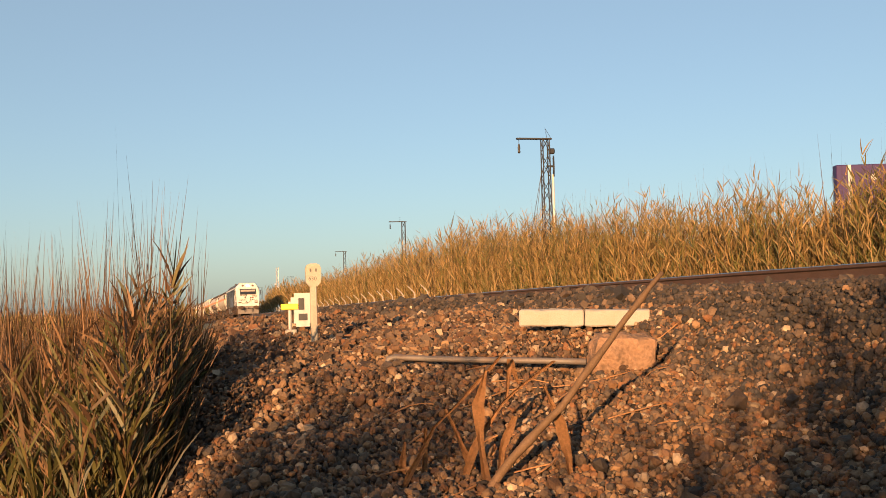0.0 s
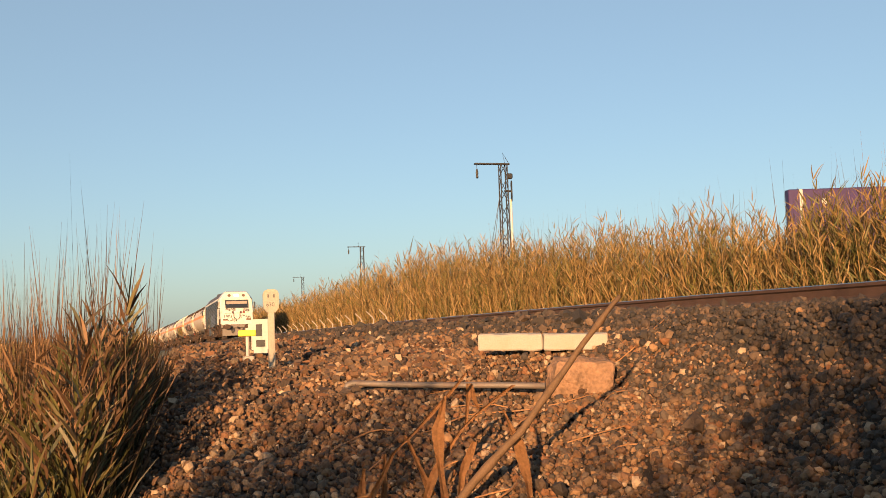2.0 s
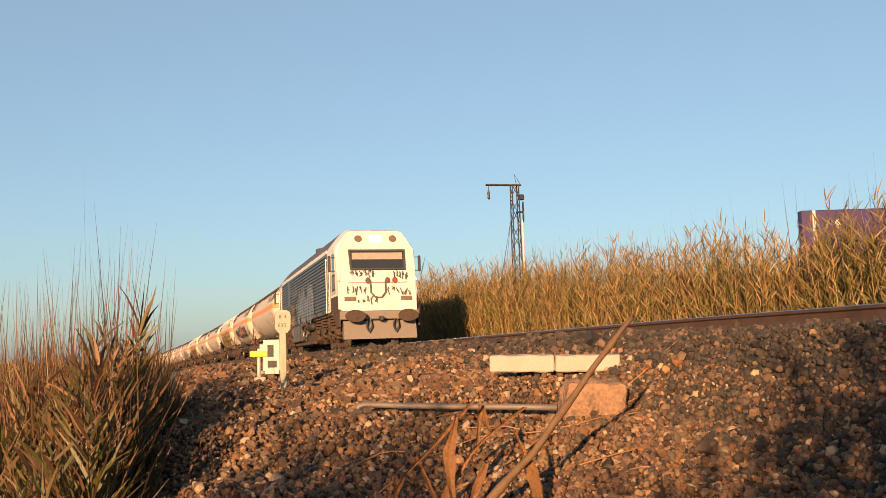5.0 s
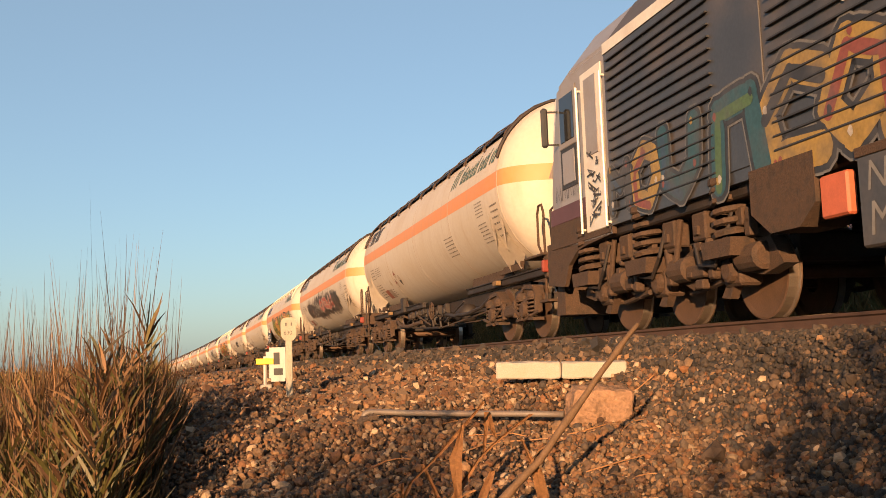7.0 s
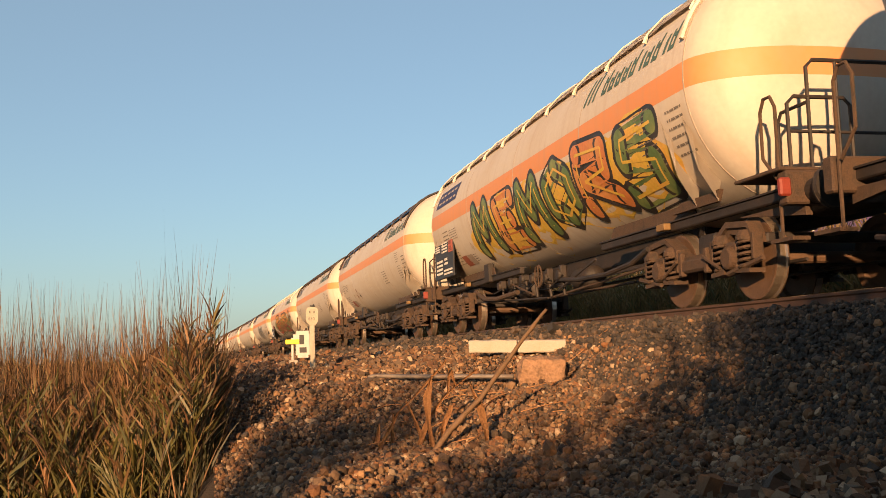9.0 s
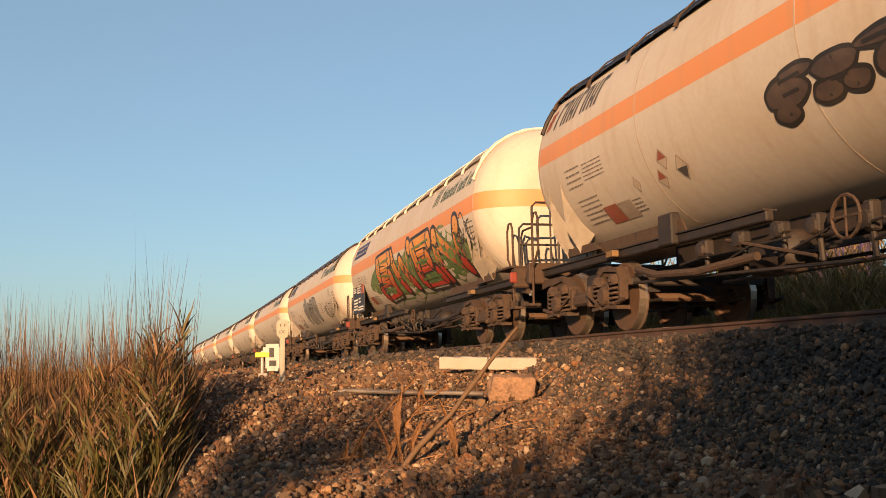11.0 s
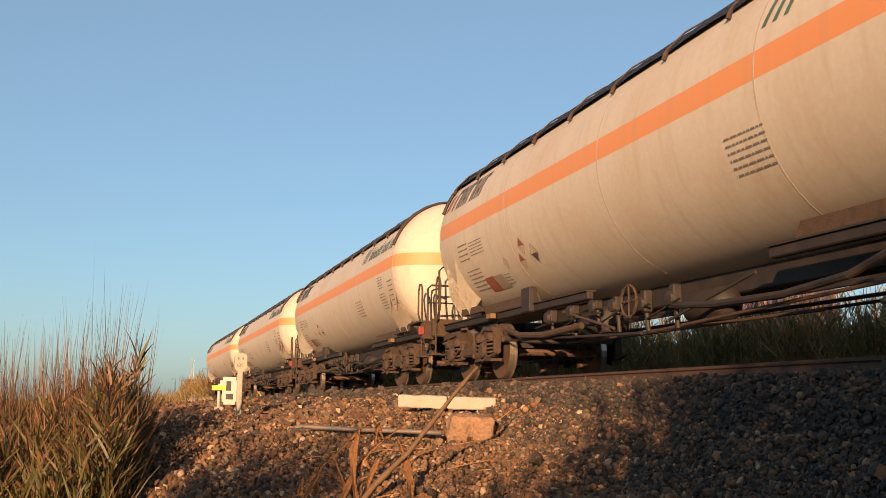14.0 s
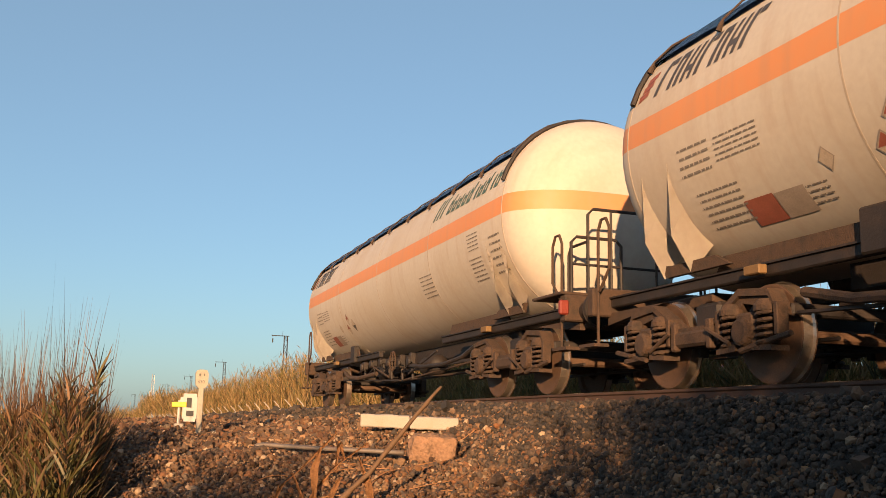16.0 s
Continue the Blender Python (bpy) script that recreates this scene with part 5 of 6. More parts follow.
                bm.faces.new((top, u[0], v[0]))
                bmesh.ops.solidify(bm, geom=bm.faces[:], thickness=0.03)
                part("saddle_plate", bm, TANK[kind["paint"]], r)
    # end frames, buffers, platform rails
    for y, q in ((-2.1, -1), (BOGIES + 2.1, 1)):
        bm = bmesh.new()
        box(bm, -1.25, 1.25, y - 0.08, y + 0.08, 0.90, 1.25, 0.02)
        prism(bm, [(y - q * 1.3, 0.95), (y, 0.80), (y, 0.95)], -1.0, -0.92)
        prism(bm, [(y - q * 1.3, 0.95), (y, 0.80), (y, 0.95)], 0.92, 1.0)
        box(bm, -0.3, 0.3, min(y, y - q * 1.2), max(y, y - q * 1.2), 0.95, 1.12, 0.02)
        part("headstock", bm, GRIME, r)
        for s in (-1, 1):
            bm = bmesh.new()
            lathe(bm, sorted([(y + q * 0.08, 0.13), (y + q * 0.22, 0.13), (y + q * 0.23, 0.09), (y + q * 0.38, 0.09), (y + q * 0.385, 0.23), (y + q * 0.42, 0.22)]), "y", 18, (s * 0.925, 0, 1.04))
            part("buffer", bm, GRIME_SHADE, r)
        bm = bmesh.new()
        rod(bm, (0, y, 1.0), (0, y + q * 0.35, 0.95), 0.05, 8)
        tube(bm, [(0.3, y, 1.0), (0.32, y + q * 0.12, 0.75), (0.2, y + q * 0.22, 0.62), (0.1, y + q * 0.3, 0.75)], 0.028, 6)
        part("coupling", bm, GRIME_SHADE, r)
        for s in (-1, 1):
            bm = bmesh.new()
            tube(bm, [(s * 1.2, y - q * 0.12, 0.55), (s * 1.2, y - q * 0.12, 1.95), (s * 1.2, y - q * 0.2, 2.08), (s * 1.2, y - q * 0.32, 2.08), (s * 1.2, y - q * 0.40, 1.95), (s * 1.2, y - q * 0.40, 1.45), (s * 1.2, y - q * 0.16, 1.2)], 0.020, 6)
            box(bm, s * 1.2 - 0.1, s * 1.2 + 0.1, y - 0.2, y + 0.2, 0.52, 0.56)
            part("grab_rail", bm, GRIME, r)
    y = -2.1
    bm = bmesh.new()
    box(bm, -1.3, 1.3, y - 0.05, y + 0.85, 1.25, 1.29, 0.01)
    part("platform", bm, GRIME, r)
    bm = bmesh.new()
    for x0_, x1_, z1 in ((-1.1, -0.35, 2.05), (-0.85, 0.9, 2.45)):
        tube(bm, [(x0_, y + 0.05, 1.28), (x0_, y + 0.05, z1 - 0.08), (x0_ + 0.08, y + 0.05, z1), (x1_ - 0.08, y + 0.05, z1), (x1_, y + 0.05, z1 - 0.08), (x1_, y + 0.05, 1.28)], 0.022, 6)
    rod(bm, (-1.1, y + 0.05, 1.68), (0.9, y + 0.05, 1.68), 0.018, 6)
    tube(bm, [(-0.85, y + 0.05, 2.0), (-0.85, y + 0.55, 2.0), (-0.85, y + 0.62, 1.9), (-0.85, y + 0.62, 1.3)], 0.02, 6)
    rod(bm, (-0.5, y + 0.05, 1.3), (-0.5, y + 0.05, 2.45), 0.018, 6)
    rod(bm, (0.2, y + 0.05, 1.3), (0.2, y + 0.05, 2.45), 0.018, 6)
    part("platform_railing", bm, GRIME_SHADE, r, "bent tube railing of the brake platform")
    bm = bmesh.new()
    box(bm, -1.33, -1.20, y - 0.10, y - 0.02, 0.98, 1.17, 0.02)
    part("lamp_board", bm, RED, r, "red tail lamp board")
    # added box blocking light between the bogies, brake gear and pipes under the tank
    bm = bmesh.new()
    box(bm, -0.30, 0.30, 1.3, BOGIES - 1.3, 0.86, 1.22, 0.02)
    part("light_block_spine", bm, GRIME_SHADE, r)
    for s in (-1, 1):
        part("brake_pipe", rod(bmesh.new(), (s * 0.62, 2.0, 0.70), (s * 0.62, BOGIES - 2.0, 0.66), 0.02, 6), GRIME_SHADE, r)
        part("brake_pipe", rod(bmesh.new(), (s * 0.5, 1.6, 0.75), (s * 0.5, BOGIES - 1.4, 0.72), 0.024, 6), GRIME_SHADE, r)
    part("brake_hose", tube(bmesh.new(), [(-1.02, 1.6, 0.85), (-1.05, 2.1, 0.7), (-1.08, 3.0, 0.62), (-1.05, 4.2, 0.64), (-1.0, 5.2, 0.72)], 0.04, 8), GRIME_SHADE, r)
    part("brake_hose", tube(bmesh.new(), [(-0.98, BOGIES - 1.5, 0.8), (-1.05, BOGIES - 2.2, 0.66), (-1.08, BOGIES - 3.2, 0.6), (-1.0, BOGIES - 4.4, 0.66)], 0.05, 8), GRIME, r)
    for yy, rad, ln in ((4.6, 0.2, 0.9), (7.4, 0.24, 1.0)):
        bm = bmesh.new()
        lathe(bm, [(yy, 0.06), (yy + 0.06, rad * 0.8), (yy + 0.12, rad), (yy + ln - 0.12, rad), (yy + ln - 0.06, rad * 0.8), (yy + ln, 0.06)], "y", 16, (-0.55, 0, 0.72))
        part("air_reservoir", bm, GRIME_SHADE, r, smooth=True)
    rng = random.Random(8)
    for k in range(6):
        yy = 5.2 + k * 0.68 + rng.uniform(-0.2, 0.2)
        bm = bmesh.new()
        d, w = rng.uniform(0.10, 0.26), rng.uniform(0.10, 0.24)
        box(bm, -1.02, -0.90, yy, yy + w, 0.95 - d, 0.97, 0.02)
        rod(bm, (-0.96, yy + w / 2, 0.95 - d), (-0.94, yy + w / 2, 0.95 - d - rng.uniform(0.1, 0.3)), 0.03, 8)
        rod(bm, (-1.05, yy - 0.2, 0.78), (-0.98, yy + 0.7, 0.70 + rng.uniform(-0.1, 0.1)), 0.014, 5)
        lathe(bm, [(-1.08, 0.03), (-1.07, 0.08), (-1.03, 0.09), (-1.0, 0.04)], "x", 12, (0, yy + w / 2, 0.95 - d * 0.6))
        part("valve", bm, GRIME_SHADE, r)
    for k, (a, b) in enumerate((((-1.0, 1.4, 0.62), (-0.9, 6.0, 0.45)), ((-0.95, 6.0, 0.45), (-1.0, 10.6, 0.62)), ((-0.6, 3.0, 0.5), (-0.6, 9.0, 0.5)), ((-1.02, 3.5, 0.9), (-1.02, 5.2, 0.55)), ((-1.02, 8.2, 0.9), (-1.02, 6.6, 0.55)))):
        bm = bmesh.new()
        rod(bm, a, b, 0.02, 6)
        part("brake_rod", bm, GRIME_SHADE if k % 2 else GRIME, r)
    bm = bmesh.new()
    box(bm, -1.08, -0.95, 9.35, 9.72, 1.0, 1.40, 0.02)
    part("valve_locker", bm, GRIME_SHADE, r, "dark valve locker on the sill")
    bm = bmesh.new()
    for k in range(14):
        a, b = 2 * math.pi * k / 14, 2 * math.pi * (k + 1) / 14
        rod(bm, (-1.12, 6.0 + 0.2 * math.cos(a), 0.84 + 0.2 * math.sin(a)), (-1.12, 6.0 + 0.2 * math.cos(b), 0.84 + 0.2 * math.sin(b)), 0.018, 5)
    for a in (0, math.pi / 2):
        rod(bm, (-1.12, 6.0 - 0.2 * math.cos(a), 0.84 - 0.2 * math.sin(a)), (-1.12, 6.0 + 0.2 * math.cos(a), 0.84 + 0.2 * math.sin(a)), 0.014, 5)
    rod(bm, (-1.12, 6.0, 0.84), (-0.8, 6.9, 0.84), 0.02, 6)
    part("hand_wheel", bm, GRIME, r)
    # markings; small print as bars, company marks as plain slanted shapes
    for k in range(10):
        bm = bmesh.new()
        y, w = y0 + 0.30 + k * 0.235, 0.165 if k not in (1, 4) else 0.07
        hgt = 0.34 if k in (0, 2, 5, 9) else 0.25
        for u0, u1, za, zb in ((0, 0.055, 0, hgt), (w - 0.05, w, 0, hgt * 0.8), (0, w, 0, 0.06), (0, w, hgt * 0.5, hgt * 0.5 + 0.055)):
            q = [(y + u0 - 0.18 * za, 0.46 + za), (y + u1 - 0.18 * za, 0.46 + za), (y + u1 - 0.18 * zb, 0.46 + zb), (y + u0 - 0.18 * zb, 0.46 + zb)]
            tquad(bm, q, 0.005 + 0.0006 * (u0 > 0) + 0.0003 * (za > 0), 1)
        part("mark_shape", bm, [TAG_DARK, TAG_GREEN], r, "dark green slanted company mark shape")
    for k in range(3):
        bm = bmesh.new()
        y = y0 + 2.85 + k * 0.17
        q = [(y, 0.45), (y + 0.07, 0.45), (y - 0.06, 0.84), (y - 0.13, 0.84)]
        tquad(bm, q, 0.005, 1)
        part("mark_shape", bm, [TAG_DARK, TAG_GREEN], r, "dark green slanted company mark shape")
    blue = kind["shield"] == "pale"
    if blue:
        bm = bmesh.new()
        tquad(bm, [(10.38, 0.34), (12.30, 0.34), (12.18, 0.72), (10.26, 0.72)], 0.005, 2)
        for k in range(5):
            y = 12.06 - k * 0.34
            for a, b in ((0.42, 0.47), (0.58, 0.63)):
                tquad(bm, [(y, a), (y - 0.22, a), (y - 0.22, b), (y, b)], 0.0064, 3)
        part("mark_block", bm, [TAG_DARK, TAG_RUST, TAG_BLUE, SEAM], r, "dark blue company mark block with pale bars")
    for k in range(0 if blue else 7):
        bm = bmesh.new()
        y, hgt = y1 - 0.42 - k * 0.25, 0.40
        forms = (((0, 0.07, 0, 0.4), (0.09, 0.20, 0.32, 0.4)), ((0, 0.07, 0, 0.4), (0.07, 0.17, 0.33, 0.4), (0.12, 0.19, 0, 0.33)), ((0, 0.06, 0, 0.4), (0.13, 0.19, 0, 0.4), (0, 0.19, 0.1, 0.17)))[k % 3]
        for u0, u1, za, zb in forms:
            q = [(y - u0 - 0.25 * za, 0.46 + za), (y - u1 - 0.25 * za, 0.46 + za), (y - u1 - 0.25 * zb, 0.46 + zb), (y - u0 - 0.25 * zb, 0.46 + zb)]
            tquad(bm, q, 0.005 + 0.0006 * (u0 > 0))
        part("mark_shape", bm, TAG_DARK, r, "bold dark slanted company mark shape")
    for k in range(0 if blue else 3):
        bm = bmesh.new()
        y, z = y1 - 0.10 - 0.03 * k, 0.48 + 0.10 * k
        q = [(y, z), (y - 0.18, z + 0.05), (y - 0.18, z + 0.13), (y, z + 0.08)]
        tquad(bm, q, 0.005, 0)
        part("mark_shape", bm, TAG_RUST, r, "red slanted company mark shape")
    for k, (u, z, w, h, rows) in enumerate(((y0 + 0.12, -0.28, 0.42, 0.62, 6), (y0 + 0.95, -0.12, 0.45, 0.3, 5), (y0 + 0.95, -0.5, 0.5, 0.38, 6), (y0 + 3.3, -0.45, 0.65, 0.42, 6),
                                            (11.22, -0.28, 0.52, 0.34, 4), (10.47, -0.30, 0.66, 0.26, 5), (10.98, -0.74, 0.66, 0.38, 6), (9.92, -0.95, 0.28, 0.18, 4))):
        part("small_print", bars(bmesh.new(), u, z, w, h, rows, seed=k + 1, slant=0.05), TAG_FAINT, r)
    for nm, y, w, z, h, m in (("hazard_placard", 10.62, 0.42, -0.92, 0.22, TAG_RUST), ("hazard_placard", 10.21, 0.40, -0.93, 0.21, TAG_GREY)):
        bm = bmesh.new()
        tquad(bm, [(y, z - h), (y + w, z - h), (y + w, z), (y, z)], 0.005)
        part(nm, bm, m, r)
    for y, z, k in ((8.95, -0.66, 0.13), (8.62, -0.82, 0.15), (9.80, -0.81, 0.10), (9.15, -0.86, 0.12)):
        bm = bmesh.new()
        tquad(bm, [(y, z - k), (y + k, z), (y, z + k), (y - k, z)], 0.005, 0)
        tquad(bm, [(y, z - k * 0.86), (y + k * 0.86, z), (y, z + k * 0.86), (y - k * 0.86, z)], 0.0058, 2)
        if k > 0.11:
            tquad(bm, [(y, z - k * 0.8), (y + k * 0.8, z), (y, z + 0.005), (y - k * 0.8, z)] if k > 0.13 else [(y - k * 0.8, z), (y + k * 0.8, z), (y + 0.004, z + k * 0.8), (y - 0.004, z + k * 0.8)], 0.0066, 1 if k > 0.13 else 3)
        part("hazard_diamond", bm, [TAG_GREY, TAG_DARK, SEAM, TAG_RUST], r)
    sets = bogie(r, 0.0) + bogie(r, BOGIES)
    for args in kind["tags"]:
        graffiti(r, *args)
    if kind.get("words"):
        # the writing on the silver piece and the tag behind it; forms run towards the front
        glyph = {"T": ([(0, 1), (0.8, 1)], [(0.4, 1), (0.4, 0)]), "N": ([(0, 0), (0, 1)], [(0, 1), (0.8, 0)], [(0.8, 0), (0.8, 1)]), "R": ([(0, 0), (0, 1), (0.7, 0.8), (0, 0.5), (0.7, 0)],),
                 "U": ([(0, 1), (0.1, 0), (0.6, 0), (0.7, 1)],), "Z": ([(0, 1), (0.7, 1), (0, 0), (0.8, 0)],), "A": ([(0, 0), (0.4, 1), (0.8, 0)], [(0.15, 0.4), (0.65, 0.4)])}
        for word, y, z, size in (("TNT", 5.85, -0.70, 0.24), ("RUZZA", 9.45, -1.12, 0.17)):
            bm = bmesh.new()
            for k, ch in enumerate(word):
                for line in glyph[ch]:
                    pts = []
                    for p, q in zip(line, line[1:]):
                        pts += [(p[0] + (q[0] - p[0]) * f, p[1] + (q[1] - p[1]) * f) for f in (0, 0.5)]
                    pts.append(line[-1])
                    ribbon(bm, [(y - (k * 1.1 + u) * size * 0.9, z + v * size) for u, v in pts], 0.035, 0.016 if word == "TNT" else 0.006, 0)
            part("painted_word", bm, TAG_DARK, r)
    if kind.get("plate"):
        part_board(r)
    return r, sets


CREAM = "cream gas tank wagon with an orange band on brown bogies"
SMEAR = (1.6, 10.2, -1.05, 0.12, ["soot", "red", "white"], 11, "sooty black and red graffiti smear with white scrawl", 6, "smear")
PIECE1 = (0.2, 9.2, -1.22, 0.0, ["green", "orange", "green", "yellow"], 21, "green, yellow and blue graffiti letters", 6)
PIECE2 = (0.6, 9.0, -1.25, 0.02, ["ember", "ember", "green"], 34, "orange-red graffiti letters over green", 4)
BUBBLE = (3.95, 7.2, -1.18, -0.05, ["silver", "white"], 41, "silver bubble graffiti with black outline", 4, "bubble")
SCRIBBLE = (-0.35, 0.75, -0.85, 0.0, ["black", "soot"], 61, "black scribbled tag", 3, "scrawl")
OUTLINE = (0.95, 2.5, -1.22, -0.35, ["black", "soot"], 63, "thin black outlined tag", 3, "scrawl")
SMALL = (4.6, 6.6, -0.85, -0.3, ["soot", "silver"], 51, "dark scrawled graffiti tag", 3, "bubble")
WAGONS = [
    dict(shield="brown", paint=0, label=CREAM, tags=[]),
    dict(shield="brown", paint=1, label="cream gas tank wagon with a sooty graffiti smear", tags=[SMEAR]),
    dict(shield="pale", paint=3, label="cream gas tank wagon with green and yellow graffiti", tags=[PIECE1], plate=True),
    dict(shield="blue", paint=0, label=CREAM, tags=[]),
    dict(shield="brown", paint=1, label=CREAM, tags=[SMALL]),
    dict(shield="pale", paint=3, label="cream gas tank wagon with red and green graffiti", tags=[PIECE2, SCRIBBLE], plate=True),
    dict(shield="blue", paint=0, label="cream gas tank wagon with a silver bubble graffiti", tags=[BUBBLE, OUTLINE], words=True),
    dict(shield="blue", paint=1, label=CREAM, tags=[]),
    dict(shield="brown", paint=2, label=CREAM, tags=[]),
    dict(shield="brown", paint=0, label=CREAM, tags=[]),
    dict(shield="blue", paint=1, label=CREAM, tags=[]),
    dict(shield="blue", paint=2, label=CREAM, tags=[]),
]
TRAIN = [build_wagon(k) for k in WAGONS]


# ---- train: locomotive ----
LOCO_LEN = 20.6


def build_loco():
    """Front buffer beam at y = 0, rear at LOCO_LEN; the cab front faces -y."""
    r = root("diesel_locomotive", pose(0, 0, 0), "grey and white diesel freight locomotive with graffiti", "locomotive")
    n = LOCO_LEN
    hw = 1.43
    # body section between the cabs: outline across x
    def shell(bm, ya, yb, z0, z1, top, m0=0):
        prof = [(-hw, z0), (-hw, z1), (-top, 4.22), (top, 4.22), (hw, z1), (hw, z0)]
        a = [bm.verts.new((x, ya, z)) for x, z in prof]
        b = [bm.verts.new((x, yb, z)) for x, z in prof]
        for i in range(6):
            j = (i + 1) % 6
            bm.faces.new((a[i], b[i], b[j], a[j])).material_index = 1 if i in (1, 2, 3) else 0
        bm.faces.new(a), bm.faces.new(b[::-1])
        bmesh.ops.recalc_face_normals(bm, faces=bm.faces)
    bm = bmesh.new()
    shell(bm, 2.5, n - 2.5, 1.30, 3.62, 0.95)
    body = part("body", bm, [LOCO_GREY, LOCO_ROOF], r)
    bm = bmesh.new()
    for s in (-1, 1):
        box(bm, s * (hw + 0.002) - 0.012, s * (hw + 0.002) + 0.012, 2.5, n - 2.5, 3.50, 3.64)
    part("cant_rail_stripe", bm, LOCO_WHITE, body, "off-white stripe under the roof")
    for s in (-1, 1):
        for a, b in ((2.8, 5.0), (5.15, 14.4), (15.45, 18.0)):
            bm = bmesh.new()
            for k in range(16):
                z = 1.46 + k * 0.128
                prism(bm, [(a, z), (b, z), (b, z + 0.016), (a, z + 0.016)], s * (hw + 0.016) - 0.020, s * (hw + 0.016) + 0.020)
            part("louvre_panel", bm, BLACK, body)
        part("body_door", box(bmesh.new(), s * (hw + 0.005) - 0.008, s * (hw + 0.005) + 0.008, 14.52, 15.33, 1.42, 3.42, 0.006), LOCO_GREY, body)
    bm = bmesh.new()
    for y, ln in ((5.5, 1.8), (8.5, 2.4), (12.5, 1.6)):
        lathe(bm, [(4.2, ln / 2.4), (4.34, ln / 2.4), (4.36, ln / 2.6)], "z", 16, (0, y, 0))
    box(bm, -0.6, 0.6, 15, 17, 4.2, 4.38, 0.05)
    part("roof_fans", bm, LOCO_ROOF, body)
    # cabs
    for q, base in ((-1, 0.0), (1, n)):
        def Y(d):
            return base - q * d
        bm = bmesh.new()
        secs = [(2.5, 3.62, 0.95, 4.22), (1.25, 3.62, 0.95, 4.22), (0.75, 3.50, 0.92, 4.12), (0.42, 2.55, 1.15, 3.0), (0.30, 2.1, 1.38, 2.3)]
        ring = []
        for d, z1, top, zt in secs:
            w = hw if d > 0.7 else hw - 0.03
            ring.append([bm.verts.new(p) for p in ((-w, Y(d), 1.2), (-w, Y(d), z1), (-top, Y(d), zt), (top, Y(d), zt), (w, Y(d), z1), (w, Y(d), 1.3))])
        for u, v in zip(ring, ring[1:]):
            for i in range(5):
                bm.faces.new((u[i], v[i], v[i + 1], u[i + 1]))
        # front: sloped upper face and upright nose
        bm.faces.new(ring[-1])
        bmesh.ops.recalc_face_normals(bm, faces=bm.faces)
        bmesh.ops.bevel(bm, geom=[e for e in bm.edges if e.calc_face_angle(0) > 0.5], offset=0.05, segments=2, affect="EDGES")
        cab = part("cab", bm, LOCO_WHITE if q < 0 else LOCO_SILVER, r, "white front cab" if q < 0 else "silver-grey rear cab")
        # front face details lie on a flat upright plate with an inset windscreen
        bm = bmesh.new()
        prism_pts = [(-hw + 0.06, 1.25), (-hw + 0.06, 2.75), (-hw + 0.12, 3.45), (-0.95, 4.08), (0.95, 4.08), (hw - 0.12, 3.45), (hw - 0.06, 2.75), (hw - 0.06, 1.25)]
        a = [bm.verts.new((x, Y(0.26 + (0.12 if z > 2.6 else 0) + (0.28 if z > 3.6 else 0)), z)) for x, z in prism_pts]
        b = [bm.verts.new((x, Y(0.9), z)) for x, z in prism_pts]
        bm.faces.new((a[0], a[1], a[6], a[7])), bm.faces.new((a[1], a[2], a[5], a[6])), bm.faces.new((a[2], a[3], a[4], a[5]))
        for i in range(8):
            j = (i + 1) % 8
            bm.faces.new((a[i], b[i], b[j], a[j]))
        bmesh.ops.recalc_face_normals(bm, faces=bm.faces)
        part("nose", bm, LOCO_WHITE, cab)
        def front(x, z, out=0.0):
            d = 0.26 + (0.12 * min(1, max(0, (z - 2.75) / 0.7)) if z < 3.45 else 0.12 + 0.28 * (z - 3.45) / 0.63)
            if z < 2.75:
                d = 0.26
            return Vector((x, Y(d - out), z))
        def plate(nm, pts, m, out, lab=""):
            bm = bmesh.new()
            fa = [bm.verts.new(front(x, z, out)) for x, z in pts]
            ba = [bm.verts.new(front(x, z, -0.02)) for x, z in pts]
            bm.faces.new(fa)
            for i in range(len(pts)):
                j = (i + 1) % len(pts)
                bm.faces.new((fa[i], ba[i], ba[j], fa[j]))
            bmesh.ops.recalc_face_normals(bm, faces=bm.faces)
            return part(nm, bm, m, cab, lab)
        plate("windscreen_frame", [(-0.98, 2.70), (-1.02, 3.42), (1.02, 3.42), (0.98, 2.70)], BLACK, 0.012)
        plate("windscreen", [(-0.92, 2.76), (-0.95, 3.36), (0.95, 3.36), (0.92, 2.76)], WINDOW, 0.02)
        plate("sun_blind", [(-0.90, 3.06), (-0.90, 3.30), (0.90, 3.30), (0.90, 3.06)], BLACK if q > 0 else TAG_GREY, 0.024)
        for x, m, w in ((0.0, LAMP_LIT if q < 0 else LAMP_GLASS, 0.2), ):
            plate("headlamp", [(x - w, 3.72), (x - w, 3.94), (x + w, 3.94), (x + w, 3.72)], m, 0.02, "lit white headlamp" if q < 0 else "unlit headlamp")
        for x in (-0.62, 0.62):
            plate("marker_lamp", [(x + 0.14 * math.cos(k), 3.82 + 0.13 * math.sin(k)) for k in (2 * math.pi * j / 14 for j in range(14))], LAMP_GLASS, 0.02)
        for x in (-1.0, 1.0):
            plate("lower_lamp", [(x - 0.2, 1.62), (x - 0.2, 1.76), (x + 0.2, 1.76), (x + 0.2, 1.62)], LAMP_GLASS, 0.015)
        plate("nose_crease", [(-1.05, 2.24), (-1.05, 2.262), (1.05, 2.262), (1.05, 2.24)], TAG_GREY, 0.006)
        # scrawls
        rng = random.Random(7 + q)
